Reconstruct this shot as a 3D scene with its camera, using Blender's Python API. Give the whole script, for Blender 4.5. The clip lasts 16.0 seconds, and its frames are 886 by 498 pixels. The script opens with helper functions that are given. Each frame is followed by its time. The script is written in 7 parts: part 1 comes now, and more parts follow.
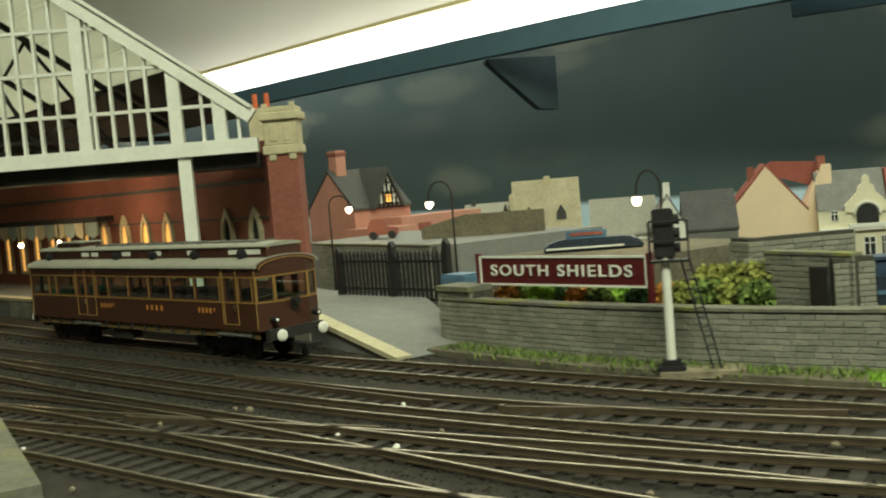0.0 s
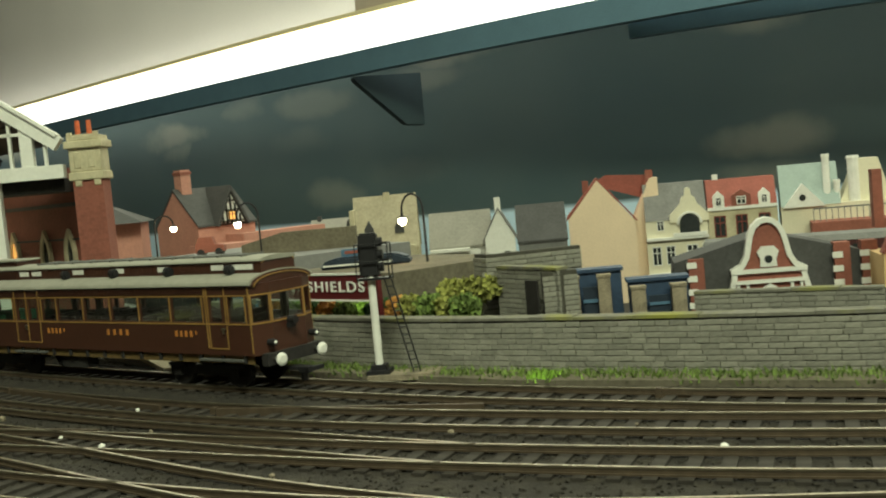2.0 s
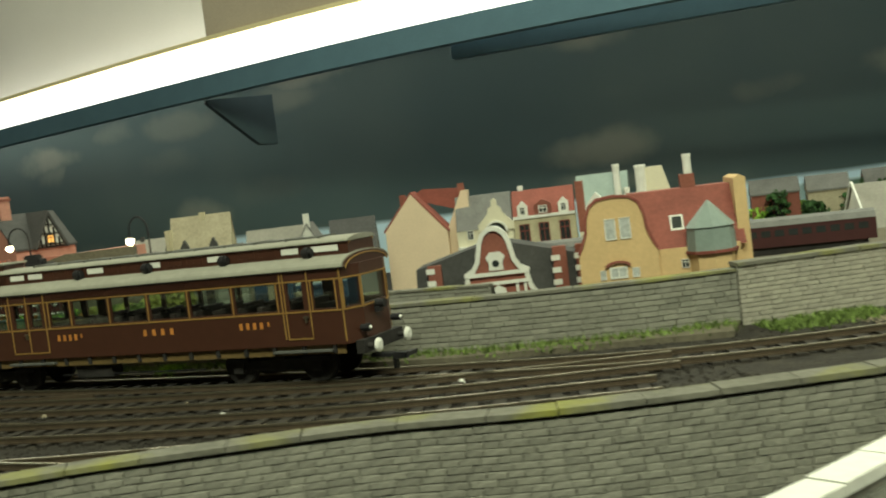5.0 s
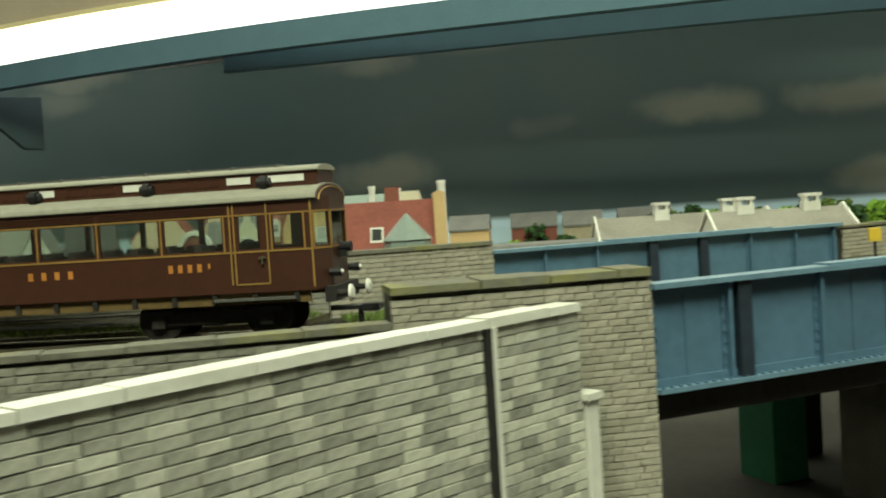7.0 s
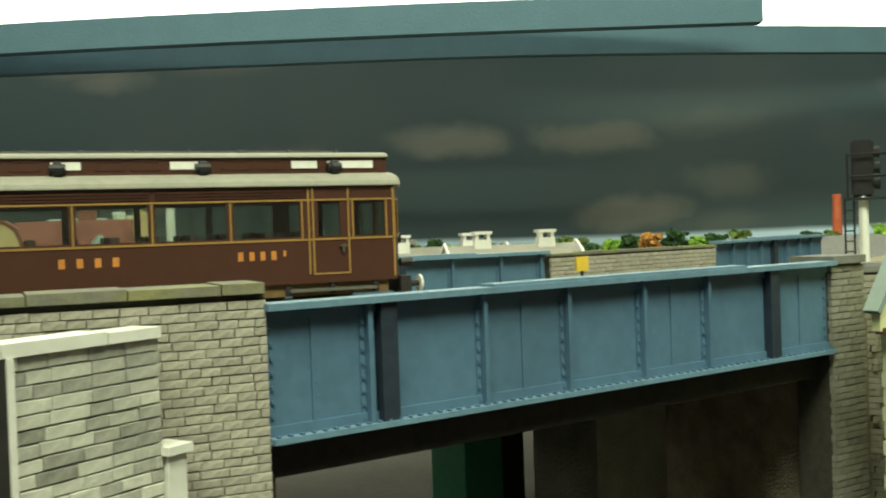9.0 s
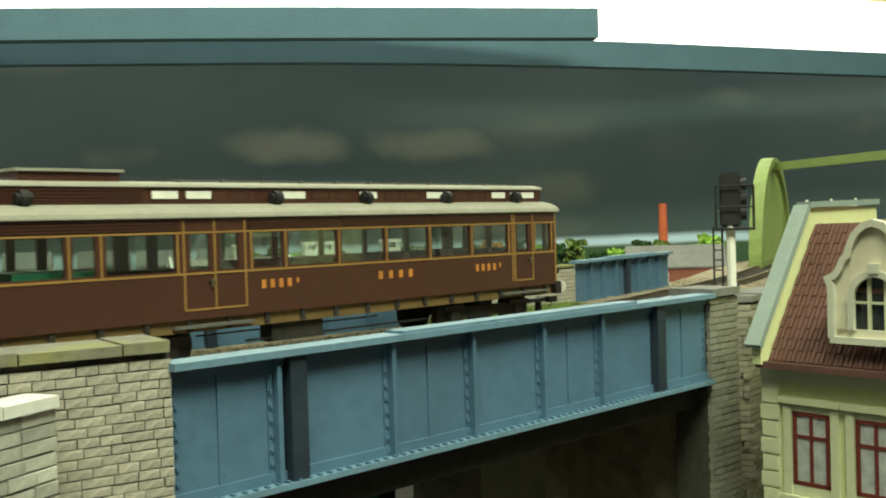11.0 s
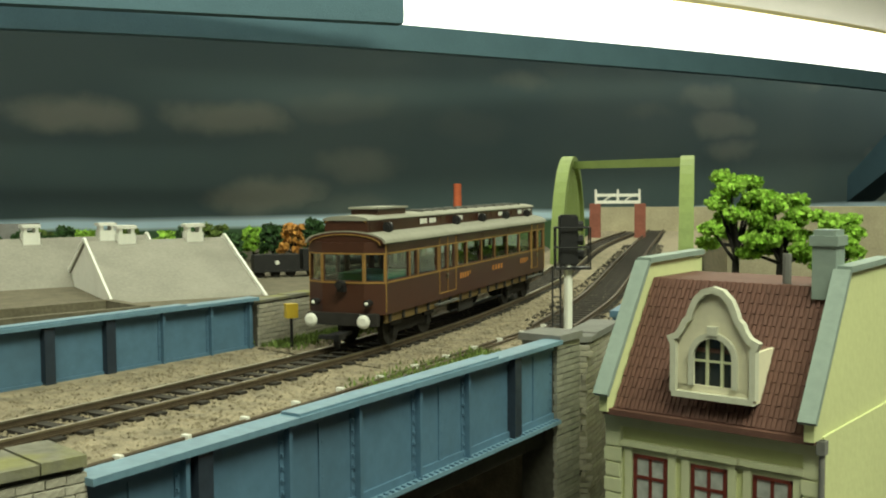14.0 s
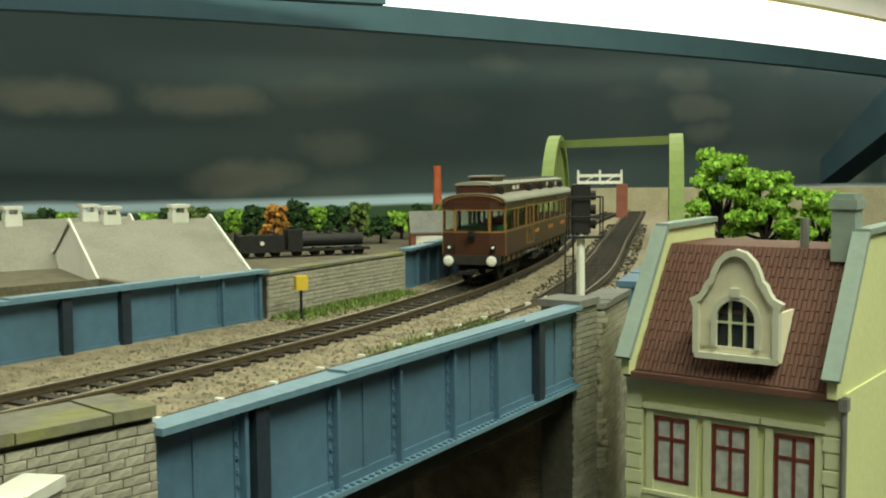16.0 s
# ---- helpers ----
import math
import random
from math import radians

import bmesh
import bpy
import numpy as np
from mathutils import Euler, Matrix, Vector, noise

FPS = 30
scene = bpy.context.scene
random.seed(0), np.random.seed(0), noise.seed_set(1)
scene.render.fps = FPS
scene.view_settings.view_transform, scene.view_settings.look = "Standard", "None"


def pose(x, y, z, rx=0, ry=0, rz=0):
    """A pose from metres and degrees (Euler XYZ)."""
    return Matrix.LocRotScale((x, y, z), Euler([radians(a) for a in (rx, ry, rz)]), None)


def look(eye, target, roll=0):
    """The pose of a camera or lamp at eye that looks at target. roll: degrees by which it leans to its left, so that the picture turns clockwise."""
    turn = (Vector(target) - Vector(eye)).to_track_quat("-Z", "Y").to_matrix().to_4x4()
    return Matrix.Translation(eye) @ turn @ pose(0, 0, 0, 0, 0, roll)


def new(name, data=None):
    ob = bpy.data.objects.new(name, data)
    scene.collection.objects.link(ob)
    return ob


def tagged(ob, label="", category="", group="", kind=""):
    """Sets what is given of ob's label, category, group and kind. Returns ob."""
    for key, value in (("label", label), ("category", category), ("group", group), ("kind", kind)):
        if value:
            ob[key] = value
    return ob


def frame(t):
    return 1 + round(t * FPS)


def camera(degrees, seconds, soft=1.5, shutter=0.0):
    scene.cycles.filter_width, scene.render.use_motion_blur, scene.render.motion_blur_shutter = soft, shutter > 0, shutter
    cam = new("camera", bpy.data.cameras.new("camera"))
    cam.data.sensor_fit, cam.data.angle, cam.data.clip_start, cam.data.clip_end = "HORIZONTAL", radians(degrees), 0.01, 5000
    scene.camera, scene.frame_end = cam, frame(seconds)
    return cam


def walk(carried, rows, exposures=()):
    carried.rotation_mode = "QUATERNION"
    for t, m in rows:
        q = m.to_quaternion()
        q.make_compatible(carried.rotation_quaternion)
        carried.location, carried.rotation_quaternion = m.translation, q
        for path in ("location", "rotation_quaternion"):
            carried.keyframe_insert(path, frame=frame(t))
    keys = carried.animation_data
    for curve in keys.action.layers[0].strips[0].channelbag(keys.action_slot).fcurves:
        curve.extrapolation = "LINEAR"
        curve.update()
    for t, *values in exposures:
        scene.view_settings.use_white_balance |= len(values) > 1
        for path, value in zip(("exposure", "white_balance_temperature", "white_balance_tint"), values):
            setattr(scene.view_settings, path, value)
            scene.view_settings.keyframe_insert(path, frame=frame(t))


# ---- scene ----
cam = camera(46.0, 16.0, soft=2.0, shutter=0.4)
PATH = [
    (0, (-0.05867, -0.05029, 0.07280), (-0.53595, 0.82590, 0.00570), -4.75),
    (0.5, (-0.03289, -0.05376, 0.07462), (-0.49483, 0.83069, 0.00862), -4.82),
    (1, (-0.00458, -0.05592, 0.07200), (-0.44665, 0.83873, 0.00727), -4.79),
    (1.5, (0.01316, -0.05640, 0.07304), (-0.40869, 0.84788, 0.00739), -4.76),
    (2, (0.02842, -0.06334, 0.07464), (-0.37581, 0.84890, 0.00828), -5.33),
    (2.5, (0.04341, -0.07644, 0.07559), (-0.35740, 0.83736, 0.00995), -5.59),
    (3, (0.06016, -0.08769, 0.08112), (-0.34311, 0.82503, 0.01541), -5.42),
    (5.5, (0.20136, -0.08423, 0.05867), (-0.12231, 0.86003, -0.00138), -6.75),
    (6, (0.22332, -0.06727, 0.05041), (-0.07731, 0.88482, -0.00562), -5.66),
    (6.5, (0.23794, -0.05473, 0.04268), (-0.00241, 0.91450, -0.01057), -4.28),
    (7, (0.25419, -0.04622, 0.03765), (0.06944, 0.93566, -0.00458), -3.62),
    (7.5, (0.26619, -0.02720, 0.03448), (0.14665, 0.96502, -0.00036), -3.19),
    (8, (0.27142, -0.01691, 0.03609), (0.20756, 0.98058, 0.00558), -2.33),
    (8.5, (0.27952, -0.00697, 0.03436), (0.26547, 0.99266, 0.01127), -2.57),
    (9, (0.28170, 0.00803, 0.02868), (0.31961, 1.00716, 0.01104), -1.98),
    (9.5, (0.28158, 0.01620, 0.02834), (0.36319, 1.01279, 0.01626), -1.53),
    (10, (0.27732, 0.01818, 0.03001), (0.40464, 1.01001, 0.02260), -1.68),
    (12.5, (0.25571, 0.01703, 0.05204), (0.54944, 0.97140, -0.00172), -0.72),
    (13, (0.25318, 0.01428, 0.05513), (0.58327, 0.95653, -0.00158), -0.34),
    (13.5, (0.24961, 0.01625, 0.05879), (0.61604, 0.94474, -0.00142), -0.26),
    (14, (0.24304, 0.01892, 0.06468), (0.64056, 0.93430, 0.00089), -0.37),
    (14.5, (0.23576, 0.01798, 0.06495), (0.65752, 0.92218, -0.00246), -0.22),
    (15, (0.22966, 0.01891, 0.06280), (0.66003, 0.91881, -0.00773), -0.01),
    (15.5, (0.22565, 0.02005, 0.06127), (0.65771, 0.91881, -0.01317), -0.24),
    (16, (0.22731, 0.02206, 0.05934), (0.65031, 0.92485, -0.01836), -0.52),
]
walk(cam, [(t, look(eye, target, roll)) for t, eye, target, roll in PATH], [(0, 0.06), (3, -0.04), (5.5, -0.04), (7, 0.06), (10, 0.42), (12.5, 0.38), (13, 0.3), (14, 0.08), (16, 0.06)])

# ---------------------------------------------------------------- light
world = bpy.data.worlds.new("room_air")
scene.world = world
world.use_nodes = True
world.node_tree.nodes["Background"].inputs[0].default_value = (0.9, 0.93, 0.85, 1)
world.node_tree.nodes["Background"].inputs[1].default_value = 0.3
scene.view_settings.exposure = 0.0


def lamp(name, eye, target, sx, sy, watts, colour):
    d = bpy.data.lights.new(name, "AREA")
    d.shape, d.size, d.size_y, d.energy, d.color = "RECTANGLE", sx, sy, watts, colour
    ob = new(name, d)
    ob.matrix_world = look(eye, target)
    return ob


lamp("strip_light_front", (0.46, -0.50, 1.15), (0.48, 0.5, 0.0), 1.3, 0.3, 31.0, (0.90, 0.97, 0.71))
lamp("strip_light_back", (0.1, 1.05, 0.52), (0.1, 0.70, 0.0), 3.0, 0.08, 8.0, (0.91, 0.97, 0.75))

# unseen fill lamp, added to brighten the wall above the light box
lamp("upper_wall_fill", (-0.5, 0.85, 1.36), (-0.5, 1.75, 0.55), 3.0, 0.12, 10.0, (0.95, 0.97, 0.80))

for n, p, w in (("platform_lamp_light", (-0.69, 0.47, 0.075), 0.05), ("platform_lamp_light", (-0.60, 0.46, 0.07), 0.05), ("street_lamp_light", (-0.217, 0.4408, 0.0505), 0.012), ("street_lamp_light", (-0.371, 0.510, 0.0535), 0.012), ("street_lamp_light", (-0.4677, 0.5667, 0.0525), 0.015)):
    d = bpy.data.lights.new(n, "POINT")
    d.energy, d.color, d.shadow_soft_size = w, (1.0, 0.72, 0.38), 0.003
    new(n, d).location = p


# ---------------------------------------------------------------- materials
def mat(name, col, rough=0.7, metal=0.0, var=0.25, scale=60.0, fine=400.0, bump=0.15, rand=0.0, dirt=None, dirt_amt=0.4, spec=0.35):
    """Procedural surface: two scales of colour variation, optional stain colour, fine relief."""
    m = bpy.data.materials.new(name)
    m.use_nodes = True
    nt = m.node_tree
    n, l = nt.nodes, nt.links
    bs = n["Principled BSDF"]
    bs.inputs["Roughness"].default_value = rough
    bs.inputs["Metallic"].default_value = metal
    bs.inputs["Specular IOR Level"].default_value = spec
    tc = n.new("ShaderNodeTexCoord")
    a = n.new("ShaderNodeTexNoise")
    a.inputs["Scale"].default_value, a.inputs["Detail"].default_value = scale, 5
    b = n.new("ShaderNodeTexNoise")
    b.inputs["Scale"].default_value, b.inputs["Detail"].default_value = fine, 4
    for q in (a, b):
        l.new(tc.outputs["Object"], q.inputs["Vector"])
    add = n.new("ShaderNodeMath")
    add.operation = "ADD"
    l.new(a.outputs["Fac"], add.inputs[0])
    l.new(b.outputs["Fac"], add.inputs[1])
    src = add.outputs[0]
    if rand:
        oi = n.new("ShaderNodeObjectInfo")
        ge = n.new("ShaderNodeNewGeometry")
        s2 = n.new("ShaderNodeMath")
        s2.operation = "ADD"
        l.new(oi.outputs["Random"], s2.inputs[0])
        l.new(ge.outputs["Random Per Island"], s2.inputs[1])
        fr = n.new("ShaderNodeMath")
        fr.operation = "FRACT"
        l.new(s2.outputs[0], fr.inputs[0])
        sc = n.new("ShaderNodeMath")
        sc.operation = "MULTIPLY_ADD"
        sc.inputs[1].default_value, sc.inputs[2].default_value = rand, -rand / 2
        l.new(fr.outputs[0], sc.inputs[0])
        ad = n.new("ShaderNodeMath")
        ad.operation = "ADD"
        l.new(src, ad.inputs[0])
        l.new(sc.outputs[0], ad.inputs[1])
        src = ad.outputs[0]
    mr = n.new("ShaderNodeMapRange")
    mr.inputs[1].default_value, mr.inputs[2].default_value = 0.55, 1.45
    mr.inputs[3].default_value, mr.inputs[4].default_value = 1 - var, 1 + var
    mr.clamp = False
    l.new(src, mr.inputs[0])
    hs = n.new("ShaderNodeHueSaturation")
    hs.inputs["Color"].default_value = (*col, 1)
    l.new(mr.outputs[0], hs.inputs["Value"])
    out = hs.outputs[0]
    if dirt:
        d = n.new("ShaderNodeTexNoise")
        d.inputs["Scale"].default_value, d.inputs["Detail"].default_value = scale * 0.7, 6
        l.new(tc.outputs["Object"], d.inputs["Vector"])
        r = n.new("ShaderNodeMapRange")
        r.inputs[1].default_value, r.inputs[2].default_value, r.inputs[4].default_value = 0.5, 0.72, dirt_amt
        l.new(d.outputs["Fac"], r.inputs[0])
        mx = n.new("ShaderNodeMix")
        mx.data_type = "RGBA"
        l.new(r.outputs[0], mx.inputs[0])
        l.new(out, mx.inputs[6])
        mx.inputs[7].default_value = (*dirt, 1)
        out = mx.outputs[2]
    l.new(out, bs.inputs["Base Color"])
    if bump:
        bp = n.new("ShaderNodeBump")
        bp.inputs["Strength"].default_value, bp.inputs["Distance"].default_value = bump, 0.001
        l.new(b.outputs["Fac"], bp.inputs["Height"])
        l.new(bp.outputs[0], bs.inputs["Normal"])
    return m


def glow(name, col, power):
    m = bpy.data.materials.new(name)
    m.use_nodes = True
    bs = m.node_tree.nodes["Principled BSDF"]
    bs.inputs["Base Color"].default_value = (*col, 1)
    bs.inputs["Emission Color"].default_value = (*col, 1)
    bs.inputs["Emission Strength"].default_value = power
    return m


def glass(name, tint=(0.9, 0.95, 0.92), rough=0.03):
    m = bpy.data.materials.new(name)
    m.use_nodes = True
    nt = m.node_tree
    nt.nodes.clear()
    out = nt.nodes.new("ShaderNodeOutputMaterial")
    mix = nt.nodes.new("ShaderNodeMixShader")
    tr = nt.nodes.new("ShaderNodeBsdfTransparent")
    gl = nt.nodes.new("ShaderNodeBsdfGlossy")
    tr.inputs[0].default_value = (*tint, 1)
    gl.inputs["Roughness"].default_value = rough
    mix.inputs[0].default_value = 0.1
    nt.links.new(tr.outputs[0], mix.inputs[1])
    nt.links.new(gl.outputs[0], mix.inputs[2])
    nt.links.new(mix.outputs[0], out.inputs[0])
    return m


M_STONE = mat("grey_stone", (0.235, 0.23, 0.19), 0.9, var=0.28, scale=90, fine=900, bump=0.5, rand=0.5, dirt=(0.07, 0.075, 0.05))
M_PIER = mat("buff_stone", (0.345, 0.325, 0.265), 0.9, var=0.25, scale=90, fine=900, bump=0.5, rand=0.45, dirt=(0.09, 0.085, 0.05))
M_BLOCK = mat("pale_block", (0.42, 0.42, 0.36), 0.85, var=0.32, scale=80, fine=700, bump=0.3, rand=1.1)
M_MORTAR = mat("dark_mortar", (0.055, 0.052, 0.04), 0.95, var=0.3, scale=200)
M_MORTAR2 = mat("grey_mortar", (0.35, 0.35, 0.29), 0.95, var=0.3, scale=200)
M_COPING = mat("mossy_coping", (0.15, 0.145, 0.115), 0.9, var=0.35, scale=70, bump=0.4, dirt=(0.24, 0.24, 0.04), dirt_amt=0.85)
M_WHITE = mat("white_paint", (0.72, 0.72, 0.66), 0.55, var=0.1, scale=60, dirt=(0.4, 0.38, 0.3), dirt_amt=0.25)
M_CREAM = mat("cream_stone", (0.5, 0.45, 0.3), 0.8, var=0.2, scale=80, dirt=(0.22, 0.19, 0.12))
M_BALLAST = mat("dark_ballast", (0.030, 0.026, 0.020), 0.95, var=0.6, scale=140, fine=1500, bump=0.9, dirt=(0.06, 0.052, 0.037), dirt_amt=0.6)
M_BALLAST2 = mat("pale_ballast", (0.29, 0.245, 0.17), 0.95, var=0.5, scale=160, fine=1500, bump=0.9, dirt=(0.11, 0.1, 0.075), dirt_amt=0.6)
M_SLEEPER = mat("sleeper_wood", (0.034, 0.029, 0.023), 0.9, var=0.4, scale=200)
M_RAIL = mat("rusty_rail", (0.10, 0.075, 0.05), 0.55, 0.4, var=0.3, scale=100)
M_RAILTOP = mat("polished_rail", (0.34, 0.30, 0.22), 0.36, 0.9, var=0.2, scale=60)
M_BLUE = mat("blue_girder_paint", (0.075, 0.150, 0.228), 0.55, var=0.18, scale=35, fine=300, bump=0.1, dirt=(0.055, 0.10, 0.145), dirt_amt=0.6)
M_BLUEL = mat("pale_blue_flange", (0.125, 0.22, 0.295), 0.5, var=0.2, scale=50)
M_SHED = mat("dark_blue_shed_paint", (0.03, 0.055, 0.10), 0.6, var=0.3, scale=80)
# paint of van and gate; on girder posts it colours in shade
M_NAVY = mat("navy_paint_and_shade", (0.02, 0.03, 0.045), 0.5, var=0.3)
M_BLACK = mat("black_paint", (0.016, 0.016, 0.017), 0.5, var=0.4, scale=90)
M_SOOT = mat("soot_and_shade_black", (0.022, 0.02, 0.018), 0.8, var=0.5, scale=120)
M_BROWN = mat("brown_coach_paint", (0.058, 0.022, 0.013), 0.38, var=0.12, scale=60, bump=0.03, spec=0.5)
M_GOLD = mat("gold_lining", (0.34, 0.20, 0.06), 0.45, 0.2, var=0.15)
M_ROOFG = mat("grey_coach_roof", (0.27, 0.265, 0.215), 0.8, var=0.15, scale=60)
M_ROOFD = mat("dark_roof_board", (0.1, 0.1, 0.09), 0.8, var=0.2)
M_SEAT = mat("dark_seat", (0.03, 0.02, 0.018), 0.9)
M_GREEN_IN = mat("green_cab_paint", (0.03, 0.2, 0.1), 0.6)
M_REDBRICK = mat("red_brick", (0.24, 0.085, 0.06), 0.85, var=0.25, scale=60, bump=0.3, rand=0.35)
M_PINKBR = mat("pink_render", (0.46, 0.225, 0.17), 0.85, var=0.18, scale=50)
M_PEACH = mat("peach_render", (0.72, 0.57, 0.40), 0.85, var=0.08, scale=30)
M_ORANGE = mat("ochre_render", (0.63, 0.44, 0.22), 0.85, var=0.1, scale=40)
M_CREAMW = mat("cream_render", (0.68, 0.64, 0.48), 0.8, var=0.08, scale=40)
M_REDROOF = mat("red_roof_tile", (0.25, 0.075, 0.055), 0.75, var=0.25, scale=60, rand=0.2)
M_BRNROOF = mat("red_brown_roof_tile", (0.125, 0.06, 0.046), 0.7, var=0.2, scale=60, rand=0.2)
M_SLATE = mat("grey_slate", (0.16, 0.16, 0.15), 0.8, var=0.25, scale=60, rand=0.2)
M_SLATED = mat("dark_slate", (0.06, 0.06, 0.058), 0.8, var=0.3, scale=60)
M_TAN = mat("tan_slate", (0.36, 0.32, 0.22), 0.85, var=0.25, scale=50)
M_PALEROOF = mat("pale_grey_roof", (0.24, 0.23, 0.195), 0.85, var=0.2, scale=25, dirt=(0.16, 0.15, 0.125), dirt_amt=0.6)
M_LIME = mat("pale_green_render", (0.60, 0.63, 0.33), 0.8, var=0.06, scale=40)
M_LIMEW = mat("cream_trim", (0.62, 0.64, 0.42), 0.75, var=0.06)
M_GREYG = mat("grey_green_paint", (0.24, 0.3, 0.27), 0.6, var=0.12)
M_WINRED = mat("red_brown_joinery", (0.16, 0.035, 0.025), 0.55)
M_PANE = mat("dark_pane", (0.03, 0.035, 0.035), 0.12, var=0.3, spec=0.6)
M_PANEL = mat("curtained_pane", (0.45, 0.47, 0.45), 0.35, var=0.35, scale=300)
M_ARCH = mat("green_bridge_paint", (0.19, 0.25, 0.075), 0.6, var=0.15)
M_LEAF = mat("bright_foliage", (0.27, 0.48, 0.06), 0.8, var=0.5, scale=150, rand=0.8)
M_LEAFD = mat("dark_foliage", (0.03, 0.075, 0.02), 0.8, var=0.5, scale=150, rand=0.8)
M_LEAFO = mat("orange_foliage", (0.4, 0.19, 0.04), 0.8, var=0.5, scale=150, rand=0.8)
M_GRASS = mat("grass_tuft", (0.13, 0.19, 0.045), 0.9, var=0.5, scale=200, rand=0.9)
M_DIRT = mat("earth", (0.13, 0.115, 0.08), 0.95, var=0.4, scale=60, bump=0.5)
M_STREET = mat("dark_street_and_shade", (0.032, 0.029, 0.025), 0.9, var=0.3, scale=40)
M_YGREEN = mat("yellow_green_foliage", (0.24, 0.25, 0.06), 0.9, var=0.5, scale=200, rand=0.8)
M_TEALD = mat("dark_teal_paint", (0.03, 0.052, 0.058), 0.8, var=0.15, scale=25, fine=500, bump=0.4)
M_DORMER = mat("pale_dormer_moulding", (0.56, 0.56, 0.45), 0.8, var=0.1, scale=40)
M_TEAL = mat("teal_board_paint", (0.072, 0.138, 0.178), 0.75, var=0.12, scale=25, fine=500, bump=0.5)
M_WALLW = mat("room_plaster", (0.78, 0.76, 0.68), 0.9, var=0.05, scale=5)
M_TRIM = mat("cream_trim_paint", (0.75, 0.66, 0.38), 0.6, var=0.06)
M_SHELF = mat("beige_board", (0.42, 0.36, 0.27), 0.8, var=0.15, scale=8)
M_MAROON = mat("maroon_enamel", (0.09, 0.012, 0.014), 0.35, var=0.1, spec=0.5)
M_TARMAC = mat("platform_tarmac", (0.2, 0.2, 0.19), 0.9, var=0.15, scale=120)
M_YELLOW = mat("yellow_paint", (0.6, 0.42, 0.04), 0.6, var=0.2)
M_ORCHIM = mat("orange_chimney", (0.55, 0.13, 0.05), 0.7)
M_GLASS = glass("carriage_glass")
M_GLOW = glow("warm_lamp_glow", (1.0, 0.85, 0.55), 14)
M_WINGLOW = glow("warm_window_glow", (1.0, 0.5, 0.12), 0.8)
M_STRIP = glow("white_strip_glow", (1.0, 0.99, 0.9), 2.4)


def sky_paint():
    """Dark storm clouds painted on the layout's back board, with a pale band at the horizon."""
    m = bpy.data.materials.new("painted_sky")
    m.use_nodes = True
    nt = m.node_tree
    n, l = nt.nodes, nt.links
    bs = n["Principled BSDF"]
    bs.inputs["Roughness"].default_value = 0.9
    tc = n.new("ShaderNodeTexCoord")
    # soft puffs: stretched cells, their edges frayed by noise, some cells left without a cloud
    wob = n.new("ShaderNodeTexNoise")
    wob.inputs["Scale"].default_value, wob.inputs["Detail"].default_value = 11, 5
    l.new(tc.outputs["Object"], wob.inputs["Vector"])
    dis = n.new("ShaderNodeVectorMath")
    dis.operation = "MULTIPLY_ADD"
    dis.inputs[1].default_value = (0.15, 0.10, 0.045)
    l.new(wob.outputs["Color"], dis.inputs[0])
    l.new(tc.outputs["Object"], dis.inputs[2])
    mp = n.new("ShaderNodeMapping")
    mp.inputs["Scale"].default_value = (3.9, 1.0, 12.5)
    l.new(dis.outputs[0], mp.inputs[0])
    vo = n.new("ShaderNodeTexVoronoi")
    vo.inputs["Scale"].default_value, vo.inputs["Randomness"].default_value = 1.0, 0.85
    l.new(mp.outputs[0], vo.inputs["Vector"])
    a = n.new("ShaderNodeMapRange")
    a.interpolation_type = "SMOOTHSTEP"
    a.inputs[1].default_value, a.inputs[2].default_value = 0.17, 0.46
    a.inputs[3].default_value, a.inputs[4].default_value = 1.0, 0.0
    l.new(vo.outputs["Distance"], a.inputs[0])
    pick = n.new("ShaderNodeSeparateColor")
    l.new(vo.outputs["Color"], pick.inputs[0])
    amt = n.new("ShaderNodeMapRange")
    amt.inputs[1].default_value, amt.inputs[2].default_value = 0.2, 0.75
    amt.inputs[3].default_value, amt.inputs[4].default_value = 0.0, 0.9
    l.new(pick.outputs[0], amt.inputs[0])
    cl = n.new("ShaderNodeMath")
    cl.operation = "MULTIPLY"
    l.new(a.outputs[0], cl.inputs[0])
    l.new(amt.outputs[0], cl.inputs[1])
    big = n.new("ShaderNodeTexNoise")
    big.inputs["Scale"].default_value, big.inputs["Detail"].default_value = 3.0, 2
    l.new(tc.outputs["Object"], big.inputs["Vector"])
    base = n.new("ShaderNodeValToRGB")
    base.color_ramp.elements[0].position, base.color_ramp.elements[0].color = 0.35, (0.058, 0.096, 0.098, 1)
    base.color_ramp.elements[1].position, base.color_ramp.elements[1].color = 0.65, (0.078, 0.116, 0.112, 1)
    l.new(big.outputs["Fac"], base.inputs[0])
    r = n.new("ShaderNodeMix")
    r.data_type = "RGBA"
    l.new(cl.outputs[0], r.inputs[0])
    l.new(base.outputs[0], r.inputs[6])
    r.inputs[7].default_value = (0.205, 0.225, 0.185, 1)
    sp = n.new("ShaderNodeSeparateXYZ")
    l.new(tc.outputs["Object"], sp.inputs[0])
    w = n.new("ShaderNodeTexNoise")
    w.inputs["Scale"].default_value = 4
    l.new(tc.outputs["Object"], w.inputs["Vector"])
    wa = n.new("ShaderNodeMath")
    wa.operation = "MULTIPLY_ADD"
    wa.inputs[1].default_value = 0.012
    l.new(w.outputs["Fac"], wa.inputs[0])
    l.new(sp.outputs["Z"], wa.inputs[2])
    hr = n.new("ShaderNodeMapRange")
